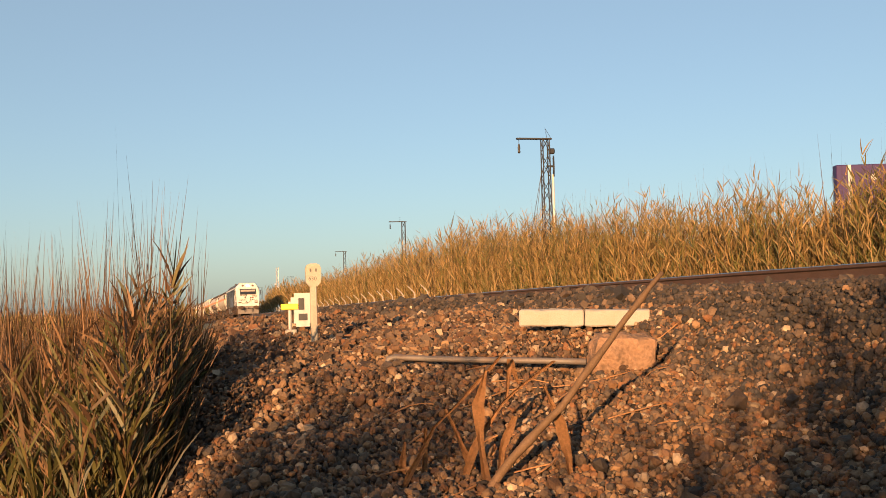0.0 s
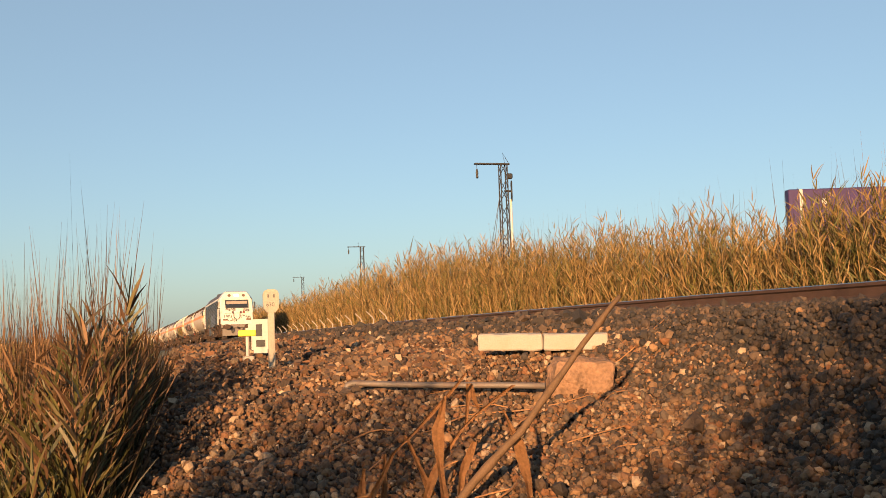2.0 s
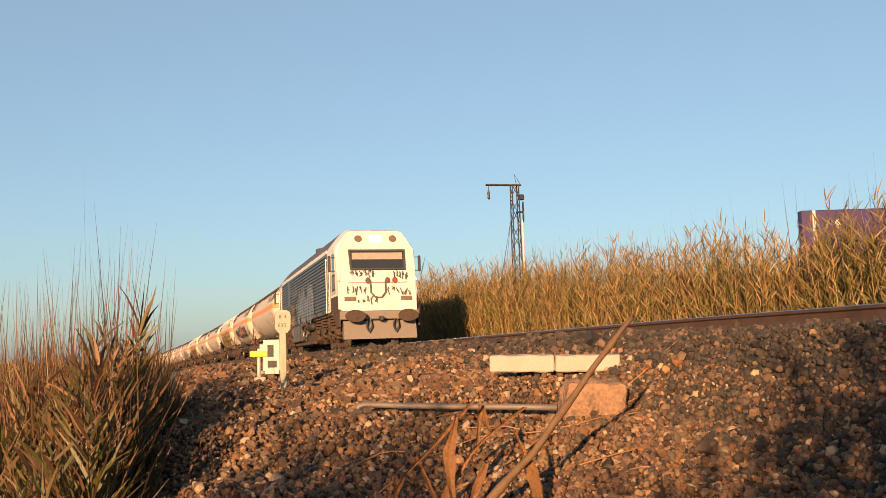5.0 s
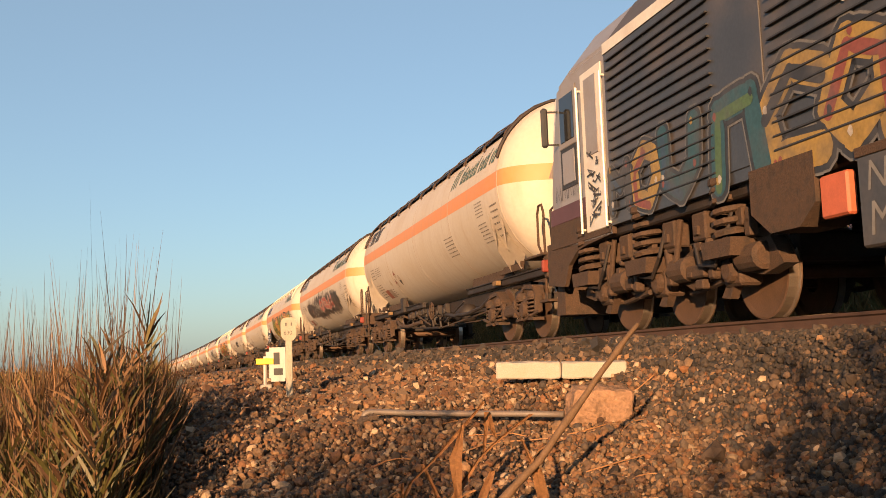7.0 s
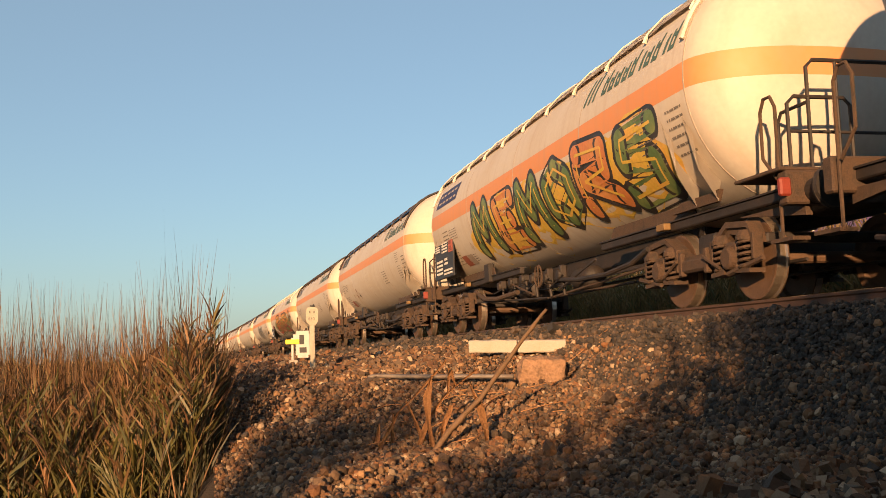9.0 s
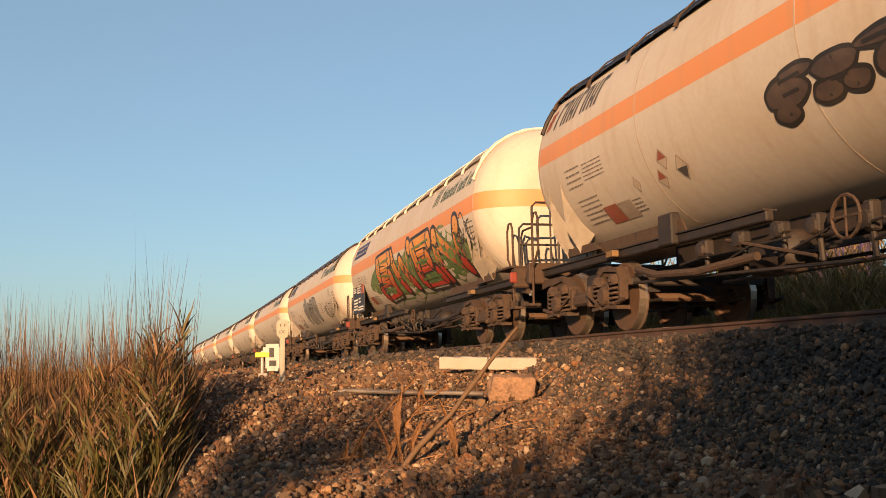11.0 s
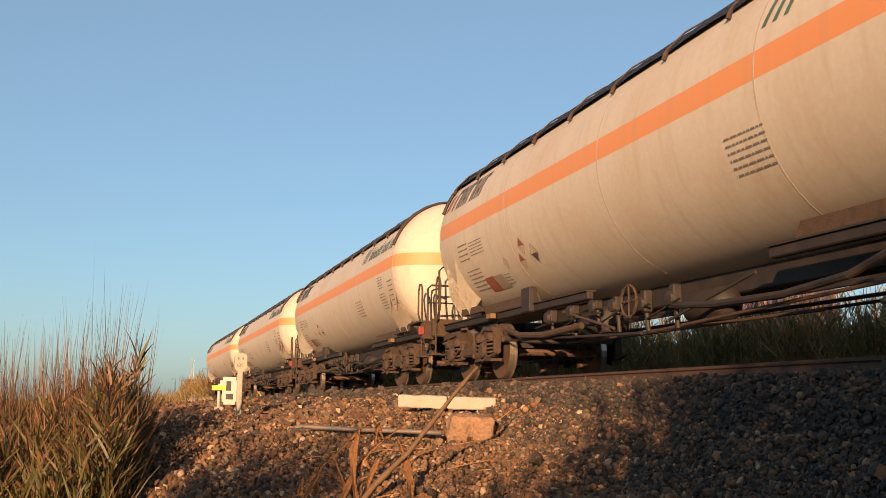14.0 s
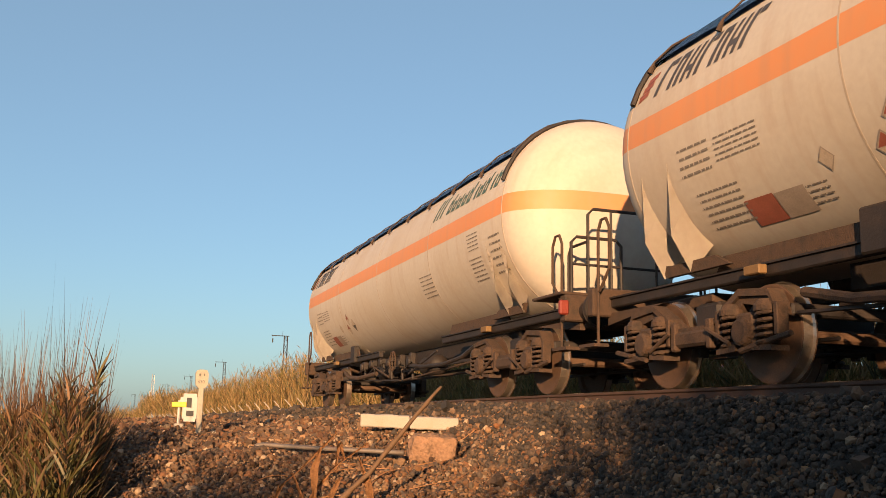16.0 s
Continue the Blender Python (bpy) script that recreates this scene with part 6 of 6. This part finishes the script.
        for row, z, xs in ((0, 2.56, (-0.95, -0.15)), (0, 2.5, (0.55, 1.1)), (1, 1.98, (-1.1, -0.35)), (1, 1.95, (0.35, 1.15)), (2, 1.62, (-0.7, 0.0))):
            x = xs[0]
            while x < xs[1]:
                pts = [(x + rng.uniform(-0.03, 0.09), z + rng.uniform(-0.17, 0.17)) for _ in range(5)]
                bm = bmesh.new()
                ribbon(bm, pts, 0.034, 0, 0, lambda p: front(p[0], p[1], 0.01))
                part("scrawl", bm, TAG_DARK, cab, "black scrawled tag")
                x += 0.15
        for x, z, m in ((-0.36, 2.32, STRIPE_PLUM), (0.34, 2.32, STRIPE_PLUM), (0.60, 2.32, RED)):
            plate("sprayed_dot", [(x + 0.09 * math.cos(k), z + 0.11 * math.sin(k)) for k in (2 * math.pi * j / 12 for j in range(12))], m, 0.014)
        bm = bmesh.new()
        ribbon(bm, [(-0.28 + 0.0, 2.3), (-0.26, 1.9), (-0.1, 1.72), (0.12, 1.72), (0.26, 1.9), (0.26, 2.3)], 0.06, 0, 0, lambda p: front(p[0], p[1], 0.012))
        part("emblem", bm, TAG_DARK, cab)
        bm = bmesh.new()
        box(bm, -1.4, 1.4, min(Y(0.05), Y(0.6)), max(Y(0.05), Y(0.6)), 0.95, 1.26, 0.03)
        part("buffer_beam", bm, VALANCE if q < 0 else GRIME, r)
        for s in (-1, 1):
            bm = bmesh.new()
            lathe(bm, sorted([(Y(0.05), 0.15), (Y(-0.28), 0.14), (Y(-0.3), 0.30), (Y(-0.36), 0.29)]), "y", 20, (s * 0.925, 0, 1.06))
            bmesh.ops.scale(bm, vec=(1.2, 1, 0.72), space=Matrix.Translation((-s * 0.925, 0, -1.06)), verts=bm.verts)
            part("buffer", bm, GRIME, r)
        bm = bmesh.new()
        prism_o = [(Y(0.35), 0.95), (Y(0.1), 0.9), (Y(-0.02), 0.28), (Y(0.35), 0.28)]
        prism(bm, prism_o, -1.28, 1.28)
        part("snow_plough", bm, VALANCE if q < 0 else GRIME, r, "dusty plough under the buffers")
        bm = bmesh.new()
        for x in (-0.45, 0.5):
            tube(bm, [(x, Y(-0.02), 0.95), (x - 0.08, Y(-0.14), 0.7), (x, Y(-0.14), 0.52), (x + 0.12, Y(-0.1), 0.7), (x + 0.1, Y(-0.02), 0.95)], 0.03, 6)
        box(bm, -0.06, 0.06, min(Y(-0.3), Y(0.1)), max(Y(-0.3), Y(0.1)), 0.9, 1.05, 0.02)
        part("coupling_hoses", bm, BLACK, r)
        # cab sides
        for s in (-1, 1):
            def flank(nm, ya, yb, za, zb, m, t, lab=""):
                bm = bmesh.new()
                box(bm, s * (hw + t / 2) - t / 2, s * (hw + t / 2) + t / 2, min(Y(ya), Y(yb)), max(Y(ya), Y(yb)), za, zb, 0.008)
                return part(nm, bm, m, cab, lab)
            flank("side_window_frame", 0.82, 1.5, 2.60, 3.42, LOCO_WHITE if q < 0 else LOCO_SILVER, 0.014)
            flank("side_window", 0.9, 1.42, 2.68, 3.34, WINDOW, 0.022)
            flank("lower_pane_frame", 0.86, 1.46, 2.02, 2.60, BLACK, 0.012)
            flank("lower_pane", 0.93, 1.39, 2.08, 2.54, LOCO_SILVER if q > 0 else LOCO_GREY, 0.018)
            flank("cab_door", 1.72, 2.42, 1.3, 3.45, LOCO_WHITE, 0.02, "white cab side door")
            flank("door_pane", 1.85, 2.25, 2.3, 3.35, LOCO_SILVER, 0.03)
            flank("sole_panel", 0.32, 2.45, 1.22, 1.56, GRIME, 0.01)
            flank("sill_stripe", 0.34, 1.7, 1.56, 1.80, STRIPE_PLUM if q > 0 else GRIME, 0.012)
            part("cab_skirt", prism(bmesh.new(), [(Y(0.1), 1.32), (Y(0.1), 0.72), (Y(0.75), 0.66), (Y(0.95), 0.95), (Y(1.3), 1.12), (Y(1.7), 1.16), (Y(2.5), 1.2), (Y(2.5), 1.32)], s * 1.40 - 0.03, s * 1.40 + 0.03), GRIME, cab)
            bm = bmesh.new()
            for d in (1.66, 2.48):
                rod(bm, (s * (hw + 0.06), Y(d), 1.3), (s * (hw + 0.06), Y(d), 3.3), 0.018, 6)
                rod(bm, (s * hw, Y(d), 1.35), (s * (hw + 0.06), Y(d), 1.35), 0.016, 5)
                rod(bm, (s * hw, Y(d), 3.25), (s * (hw + 0.06), Y(d), 3.25), 0.016, 5)
            part("handrail", bm, LOCO_WHITE, cab)
            if s < 0:
                for k in range(9):
                    bm = bmesh.new()
                    z, d0 = 1.45 + 0.105 * k, 1.95 + 0.12 * (k % 2)
                    ribbon(bm, [(Y(d0 + rng.uniform(-0.12, 0.22)), z + rng.uniform(-0.08, 0.10)) for _ in range(7)], 0.028, 0, 0, lambda p: Vector((-(hw + 0.034), p[0], p[1])))
                    part("scrawl", bm, TAG_DARK, cab, "black scrawled tag")
                for k in range(4):
                    bm = bmesh.new()
                    d0 = 0.62 + 0.24 * k
                    ribbon(bm, [(Y(d0 + u), 1.88 + v) for u, v in ((0.0, 0.0), (0.03, 0.22), (0.12, 0.02), (0.16, 0.24), (0.2, 0.0))], 0.022, 0, 0, lambda p: Vector((-(hw + 0.016), p[0], p[1])))
                    part("scrawl", bm, TAG_DARK, cab, "black scrawled tag")
            bm = bmesh.new()
            box(bm, s * (hw + 0.20) - 0.05, s * (hw + 0.20) + 0.05, min(Y(0.72), Y(0.80)), max(Y(0.72), Y(0.80)), 2.66, 3.24, 0.03)
            rod(bm, (s * hw, Y(0.8), 3.18), (s * (hw + 0.2), Y(0.76), 3.18), 0.015, 5)
            rod(bm, (s * hw, Y(0.8), 2.7), (s * (hw + 0.2), Y(0.76), 2.7), 0.015, 5)
            part("mirror", bm, BLACK, cab, "black side mirror")
    # underframe, tank, bogies
    bm = bmesh.new()
    box(bm, -1.35, 1.35, 0.6, n - 0.6, 1.18, 1.40, 0.02)
    part("underframe", bm, GRIME_SHADE, r)
    bm = bmesh.new()
    prism(bm, [(6.9, 1.2), (6.9, 0.42), (7.15, 0.26), (13.0, 0.26), (13.25, 0.42), (13.25, 1.2)], -1.22, 1.22)
    box(bm, -1.36, -1.2, 7.0, 13.2, 0.27, 0.40, 0.02)
    tank_ = part("fuel_tank", bm, GRIME, r, "dusty brown fuel tank with a bottom ledge")
    chest = part("battery_box", box(bmesh.new(), -1.46, -1.18, 10.5, 13.3, 0.46, 1.24, 0.02), LOCO_GREY, r, "grey battery box with sprayed writing")
    part("box_rim", box(bmesh.new(), -1.475, -1.455, 10.5, 13.3, 1.17, 1.25, 0.005), GRIME, chest)
    part("box_post", box(bmesh.new(), -1.478, -1.455, 10.5, 10.58, 0.46, 1.36, 0.005), GRIME, chest)
    lettering("NO QUEREMOS", 0.33, SPRAY["silver"], chest, side_on(-1.463, 13.2, 0.90), lean=0.15)
    lettering("MULTA$CIAN", 0.38, SPRAY["silver"], chest, side_on(-1.463, 13.2, 0.55), lean=0.1)
    part("rusty_hose", tube(bmesh.new(), [(-1.36, 10.4, 1.0), (-1.42, 10.1, 1.12), (-1.42, 9.4, 1.14), (-1.4, 9.0, 1.2), (-1.38, 8.8, 1.0), (-1.36, 8.7, 0.7)], 0.06, 8), WHEEL, r)
    part("filler_cap", lathe(bmesh.new(), [(0.62, 0.06), (0.66, 0.09), (0.80, 0.09), (0.86, 0.05)], "z", 12, (-1.36, 9.62, 0)), LOCO_WHITE, r, "white filler cap")
    part("filler_loop", tube(bmesh.new(), [(-1.38, 9.75, 0.75), (-1.42, 9.72, 0.5), (-1.42, 9.6, 0.42), (-1.42, 9.46, 0.52), (-1.38, 9.45, 1.15)], 0.035, 8), GRIME_SHADE, r)
    part("sand_box", prism(bmesh.new(), [(13.85, 1.36), (13.85, 0.92), (14.1, 0.74), (14.55, 0.74), (14.85, 0.95), (14.85, 1.36)], -1.46, -1.0), GRIME, r)
    part("junction_box", box(bmesh.new(), -1.44, -1.34, 13.45, 13.82, 0.76, 1.12, 0.02), ORANGE, r, "orange-red junction box")
    for y in (7.2, 8.1):
        part("air_tank", lathe(bmesh.new(), [(y, 0.05), (y + 0.05, 0.16), (y + 0.75, 0.16), (y + 0.8, 0.05)], "y", 16, (-1.3, 0, 1.0)), GRIME_SHADE, r, smooth=True)
    sets = []
    for yb in (3.6, n - 3.35):
        bm = bmesh.new()
        box(bm, -0.8, 0.8, -2.1, 2.1, 0.55, 0.85, 0.04)
        b = part("loco_bogie", bm, GRIME_SHADE, r, "brown dusty three-axle bogie")
        b.location = (0, yb, 0)
        for s in (-1, 1):
            bm = bmesh.new()
            prism(bm, [(-2.45, 0.50), (-2.25, 0.78), (-0.7, 0.82), (-0.4, 0.70), (0.4, 0.70), (0.7, 0.82), (2.25, 0.78), (2.45, 0.50), (2.1, 0.42), (1.2, 0.55), (0.7, 0.36), (0.3, 0.52), (-0.3, 0.52), (-0.7, 0.36), (-1.2, 0.55), (-2.1, 0.42)], s * 1.10 - 0.08, s * 1.10 + 0.08)
            for y in (-1.62, 0.0, 1.62):
                box(bm, s * 1.12 - 0.13, s * 1.12 + 0.13, y - 0.17, y + 0.17, 0.34, 0.66, 0.03)
                lathe(bm, sorted([(s * 1.24, 0.13), (s * 1.30, 0.12), (s * 1.32, 0.08)]), "x", 12, (0, y, 0.5))
            for y in (-0.9, 0.9):
                box(bm, s * 1.16 - 0.14, s * 1.16 + 0.14, y - 0.25, y + 0.25, 0.48, 0.62, 0.02)
                rod(bm, (s * 1.3, y + 0.4, 0.55), (s * 1.3, y + 0.2, 1.15), 0.035, 8)
                rod(bm, (s * 1.2, y - 0.55, 0.42), (s * 1.05, y + 0.5, 0.35), 0.035, 6)
            part("bogie_frame", bm, GRIME, b)
            rng = random.Random(17)
            for y in (-1.3, -0.35, 0.55, 1.35):
                bm = bmesh.new()
                rod(bm, (s * 1.27, y - 0.05, 0.52), (s * 1.27, y + 0.03, 0.86), 0.055, 10)
                rod(bm, (s * 1.27, y + 0.03, 0.86), (s * 1.27, y + 0.06, 1.20), 0.035, 8)
                box(bm, s * 1.27 - 0.06, s * 1.27 + 0.06, y - 0.10, y + 0.02, 0.44, 0.55, 0.02)
                part("damper", bm, GRIME, b)
            for y in (-1.15, -0.45, 0.75, 1.4):
                bm = bmesh.new()
                box(bm, s * 1.24 - 0.10, s * 1.24 + 0.10, y - 0.16, y + 0.13, 0.86, 1.16, 0.02)
                box(bm, s * 1.33 - 0.04, s * 1.33 + 0.04, y - 0.05, y + 0.05, 0.92, 1.02, 0.01)
                part("bracket", bm, GRIME, b)
            for y in (-1.95, -0.5, 1.1):
                bm = bmesh.new()
                lathe(bm, [(y - 0.26, 0.09), (y - 0.24, 0.14), (y + 0.10, 0.14), (y + 0.14, 0.10), (y + 0.30, 0.05)], "y", 14, (s * 1.22, 0, 0.60))
                part("brake_cylinder", bm, GRIME, b)
                bm = bmesh.new()
                prism(bm, [(y + 0.15, 0.62), (y + 0.30, 0.60), (y + 0.62, 0.24), (y + 0.46, 0.22)], s * 1.16 - 0.05, s * 1.16 + 0.05)
                part("brake_lever", bm, GRIME, b)
                bm = bmesh.new()
                tube(bm, [(s * 1.33, y + 0.1, 1.1), (s * 1.38, y + 0.2, 0.78), (s * 1.36, y + 0.45, 0.56), (s * 1.34, y + 0.8, 0.60), (s * 1.3, y + 0.95, 0.84)], 0.022, 6)
                part("hose", bm, GRIME_SHADE, b)
            for k in range(26):
                bm = bmesh.new()
                y, z = rng.uniform(-2.3, 2.3), rng.uniform(0.4, 1.05)
                e, g = rng.uniform(0.03, 0.10), rng.uniform(0.03, 0.09)
                box(bm, s * 1.25 - 0.06, s * (1.25 + rng.uniform(0, 0.06)) + 0.06, y - e, y + e, z - g, z + g, 0.012)
                part("fitting", bm, GRIME, b)
            for y in (-1.72, 0.16, 1.92):
                bm = bmesh.new()
                coil(bm, s * 1.27, y, 0.80, 1.36, 0.17, 5, 0.038)
                lathe(bm, [(1.34, 0.19), (1.36, 0.21), (1.42, 0.21)], "z", 14, (s * 1.27, y, 0))
                part("coil_spring", bm, GRIME, b)
                part("spring_seat", prism(bmesh.new(), [(y - 0.30, 0.80), (y - 0.26, 0.62), (y + 0.26, 0.62), (y + 0.30, 0.80)], s * 1.27 - 0.20, s * 1.27 + 0.20), GRIME, b)
        for y in (-1.62, 0.0, 1.62):
            w = new("wheelset", WHEELSET)
            w.parent, w.location = b, (0, y, 0.475)
            sets.append(w)
    # side graffiti: round mural letters, a green plant, big silver letters, and the plain operator marks
    keys = ["black", "teal", "yellow", "red", "white", "silver", "blue", "green", "soot"]
    inks = [MURAL[q] for q in keys] + [LILAC]
    rng = random.Random(5)
    def flat(lift):
        return lambda p: Vector((-(hw + 0.019 + lift), p[0], p[1]))
    def fill(bm, o, lift, mi):
        c = (sum(p[0] for p in o) / len(o), sum(p[1] for p in o) / len(o))
        mid = bm.verts.new(flat(lift)(c))
        vs = [bm.verts.new(flat(lift)(p)) for p in o]
        for i in range(len(o)):
            bm.faces.new((vs[i], vs[(i + 1) % len(o)], mid)).material_index = mi
    def line(bm, pts, w, lift, mi):
        fine = []
        for u, v in zip(pts, pts[1:]):
            fine += [(u[0] + (v[0] - u[0]) * f / 4, u[1] + (v[1] - u[1]) * f / 4) for f in range(4)]
        ribbon(bm, fine + [pts[-1]], w, 0, mi, flat(lift))
        for i, p in enumerate(pts):
            fill(bm, [(p[0] + w / 2 * math.cos(a), p[1] + w / 2 * math.sin(a)) for a in (2 * math.pi * j / 10 for j in range(10))], lift + 0.0001 * (i + 1), mi)
    # mural letters as bent thick strokes, (forward, up) in their own square
    mural = ((17.75, 0.62, "m", 8, 6), (17.05, 0.80, "o", 2, 3), (16.2, 0.9, "u", 1, 6), (15.0, 1.0, "n", 1, 7), (14.1, 1.1, "c", 2, 0), (13.2, 1.05, "a", 2, 3), (12.45, 0.9, "l", 7, 8))
    forms = {"m": [(-0.4, -0.5), (-0.4, 0.4), (0.0, 0.0), (0.35, 0.45), (0.4, -0.5)], "o": [(0.0, 0.5), (-0.35, 0.2), (-0.3, -0.35), (0.1, -0.5), (0.38, -0.1), (0.3, 0.35), (0.0, 0.5)],
             "u": [(-0.4, 0.5), (-0.38, -0.2), (0.0, -0.45), (0.35, -0.1), (0.4, 0.5)], "n": [(-0.4, -0.5), (-0.35, 0.4), (0.25, 0.45), (0.4, -0.5)],
             "c": [(0.4, 0.3), (0.0, 0.5), (-0.38, 0.1), (-0.25, -0.4), (0.35, -0.45)], "a": [(0.35, -0.5), (0.3, 0.3), (-0.1, 0.5), (-0.38, -0.1), (-0.1, -0.45), (0.3, -0.1)],
             "l": [(-0.2, 0.7), (-0.1, -0.35), (0.35, -0.5)]}
    for k, (y, size, ch, one, two) in enumerate(mural):
        bm = bmesh.new()
        at = [(y - u * size, 1.74 + v * size * 0.78) for u, v in forms[ch]]
        w = 0.27 * size
        tip = 0.0008 * (k % 2)
        line(bm, at, w * 1.55, 0.0006 + tip, 5)
        line(bm, at, w * 1.38, 0.0028 + tip, 0)
        line(bm, at, w, 0.0050 + tip, one)
        line(bm, [(p[0], p[1] - 0.05) for p in at[: 1 + len(at) // 2]], w * 0.45, 0.0072 + tip, two)
        for j in range(5):
            p = at[rng.randrange(len(at))]
            fill(bm, wobble(p[0] + rng.uniform(-0.06, 0.06), p[1] + rng.uniform(-0.06, 0.06), 0.035, 0.045, j + k, n=8), 0.0092 + 0.0001 * j + tip, (3, 0, 2, 4)[j % 4])
        part("painted_letter", bm, inks, body, "round mural letter in teal, yellow and grey")
    bm = bmesh.new()
    for k, (y, z, a, b) in enumerate(((11.55, 1.65, 0.42, 0.34), (11.3, 2.0, 0.25, 0.42), (11.65, 2.2, 0.16, 0.30), (11.15, 1.55, 0.3, 0.25))):
        fill(bm, wobble(y, z, a, b, 90 + k, n=20, amp=0.2), 0.001 + 0.0004 * k, 7)
    for k in range(9):
        fill(bm, wobble(11.4 + rng.uniform(-0.35, 0.35), 1.85 + rng.uniform(-0.35, 0.4), 0.05, 0.09, k, n=8), 0.004 + 0.0001 * k, (3, 2, 4)[k % 3])
    part("painted_plant", bm, inks, body, "green sprayed plant with orange spots")
    silver = ([(11.0, 1.42), (10.72, 2.45), (10.25, 1.75), (9.75, 2.45), (9.55, 1.42)], [(9.2, 2.45), (9.0, 1.5), (8.5, 2.1), (8.05, 1.5), (7.75, 2.45)], [(7.3, 1.42), (7.2, 2.45), (6.5, 2.3), (6.4, 1.7), (7.1, 1.6)])
    for k, at in enumerate(silver):
        bm = bmesh.new()
        line(bm, at, 0.62, 0.0008, 4)
        line(bm, at, 0.54, 0.0028, 0)
        line(bm, [(p[0] + 0.03, p[1]) for p in at], 0.46, 0.0048, 9)
        for j in range(9):
            p, q2 = at[j % len(at)], at[(j + 1) % len(at)]
            f = rng.random()
            y, z = p[0] + (q2[0] - p[0]) * f, p[1] + (q2[1] - p[1]) * f
            line(bm, [(y, z), (y + 0.02, z - rng.uniform(0.12, 0.3))], rng.uniform(0.02, 0.05), 0.0068 + 0.0002 * j, (0, 4, 0)[j % 3])
        part("painted_letter", bm, inks, body, "big silver sprayed letter with black and white outline")
    for k, (y, top) in enumerate(((13.3, 2.84), (12.95, 2.86), (12.55, 2.86), (12.16, 3.16), (11.80, 2.88))):
        bm = bmesh.new()
        if k in (1, 4):
            line(bm, [(y - 0.1 + 0.11 * math.cos(a) - 0.1 * math.sin(a) * 0.3, 2.68 + 0.16 * math.sin(a)) for a in (2 * math.pi * j / 9 for j in range(10))], 0.07, 0.001, 4)
        else:
            line(bm, [(y, 2.5), (y - 0.07, top)], 0.09, 0.001, 4)
        part("operator_mark", bm, inks, body, "off-white slanted operator mark shape")
    for k in range(5):
        bm = bmesh.new()
        line(bm, [(12.35 - 0.2 * k, 1.98), (12.33 - 0.2 * k, 2.24 if k == 0 else 2.14)], 0.05, 0.0104, 4)
        part("operator_mark", bm, inks, body, "off-white slanted operator mark shape")
    return r, sets


LOCO, LOCO_SETS = build_loco()


# ---- what moves ----
# seconds, and where the first wagon's leading bogie then stands along the track
RUN = [(0.0, 149.7), (1.0, 131.0), (2.0, 112.0), (3.0, 93.5), (3.5, 84.2), (4.0, 75.4), (4.5, 66.6), (5.5, 47.2), (6.3, 31.0), (7.0, 16.6), (7.5, 5.75), (8.0, -4.66), (8.5, -15.2), (9.0, -26.0),
       (10.0, -47.7), (11.0, -69.4), (12.0, -91.1), (12.5, -101.9), (13.5, -123.1), (14.5, -144.9), (15.0, -155.2), (16.0, -176.3)]
LOCO_FRONT = -LOCO_LEN - 2.64   # from the first wagon's leading bogie to the locomotive's front


def on_track(a, b):
    """The pose of a thing whose origin is at a and whose rear support is at b along the track."""
    p, _ = track(a)
    q, _ = track(b)
    d = q - p
    return Matrix.Translation(p) @ pose(0, 0, 0, math.degrees(math.atan2(d.z, d.y)), 0, math.degrees(math.atan2(-d.x, d.y)))


def run_at(t):
    """The run between its rows, smooth in speed."""
    ts, ps = [r[0] for r in RUN], [r[1] for r in RUN]
    i = max(0, min(len(ts) - 2, sum(1 for q in ts if q <= t) - 1))
    def slope(k):
        if k == 0 or k == len(ts) - 1:
            j = max(1, k)
            return (ps[j] - ps[j - 1]) / (ts[j] - ts[j - 1])
        return (ps[k + 1] - ps[k - 1]) / (ts[k + 1] - ts[k - 1])
    h = ts[i + 1] - ts[i]
    u = (t - ts[i]) / h
    return ((2 * u ** 3 - 3 * u * u + 1) * ps[i] + (u ** 3 - 2 * u * u + u) * h * slope(i) + (-2 * u ** 3 + 3 * u * u) * ps[i + 1] + (u ** 3 - u * u) * h * slope(i + 1))


def motions():
    times = [k * 0.25 for k in range(65)]
    walk(LOCO, [(t, on_track(run_at(t) + LOCO_FRONT, run_at(t) + LOCO_FRONT + LOCO_LEN)) for t in times])
    turns = [(k / FPS, (RUN[0][1] - run_at(k / FPS)) / 0.475) for k in range(16 * FPS + 1)]
    for w in LOCO_SETS + [q for _, sets in TRAIN for q in sets]:
        hub = Matrix.Translation(w.location)
        walk(w, [(t, hub @ Matrix.Rotation(a, 4, "X")) for t, a in turns])
    for i, (wagon, sets) in enumerate(TRAIN):
        walk(wagon, [(t, on_track(run_at(t) + i * PITCH, run_at(t) + i * PITCH + BOGIES)) for t in times])


motions()
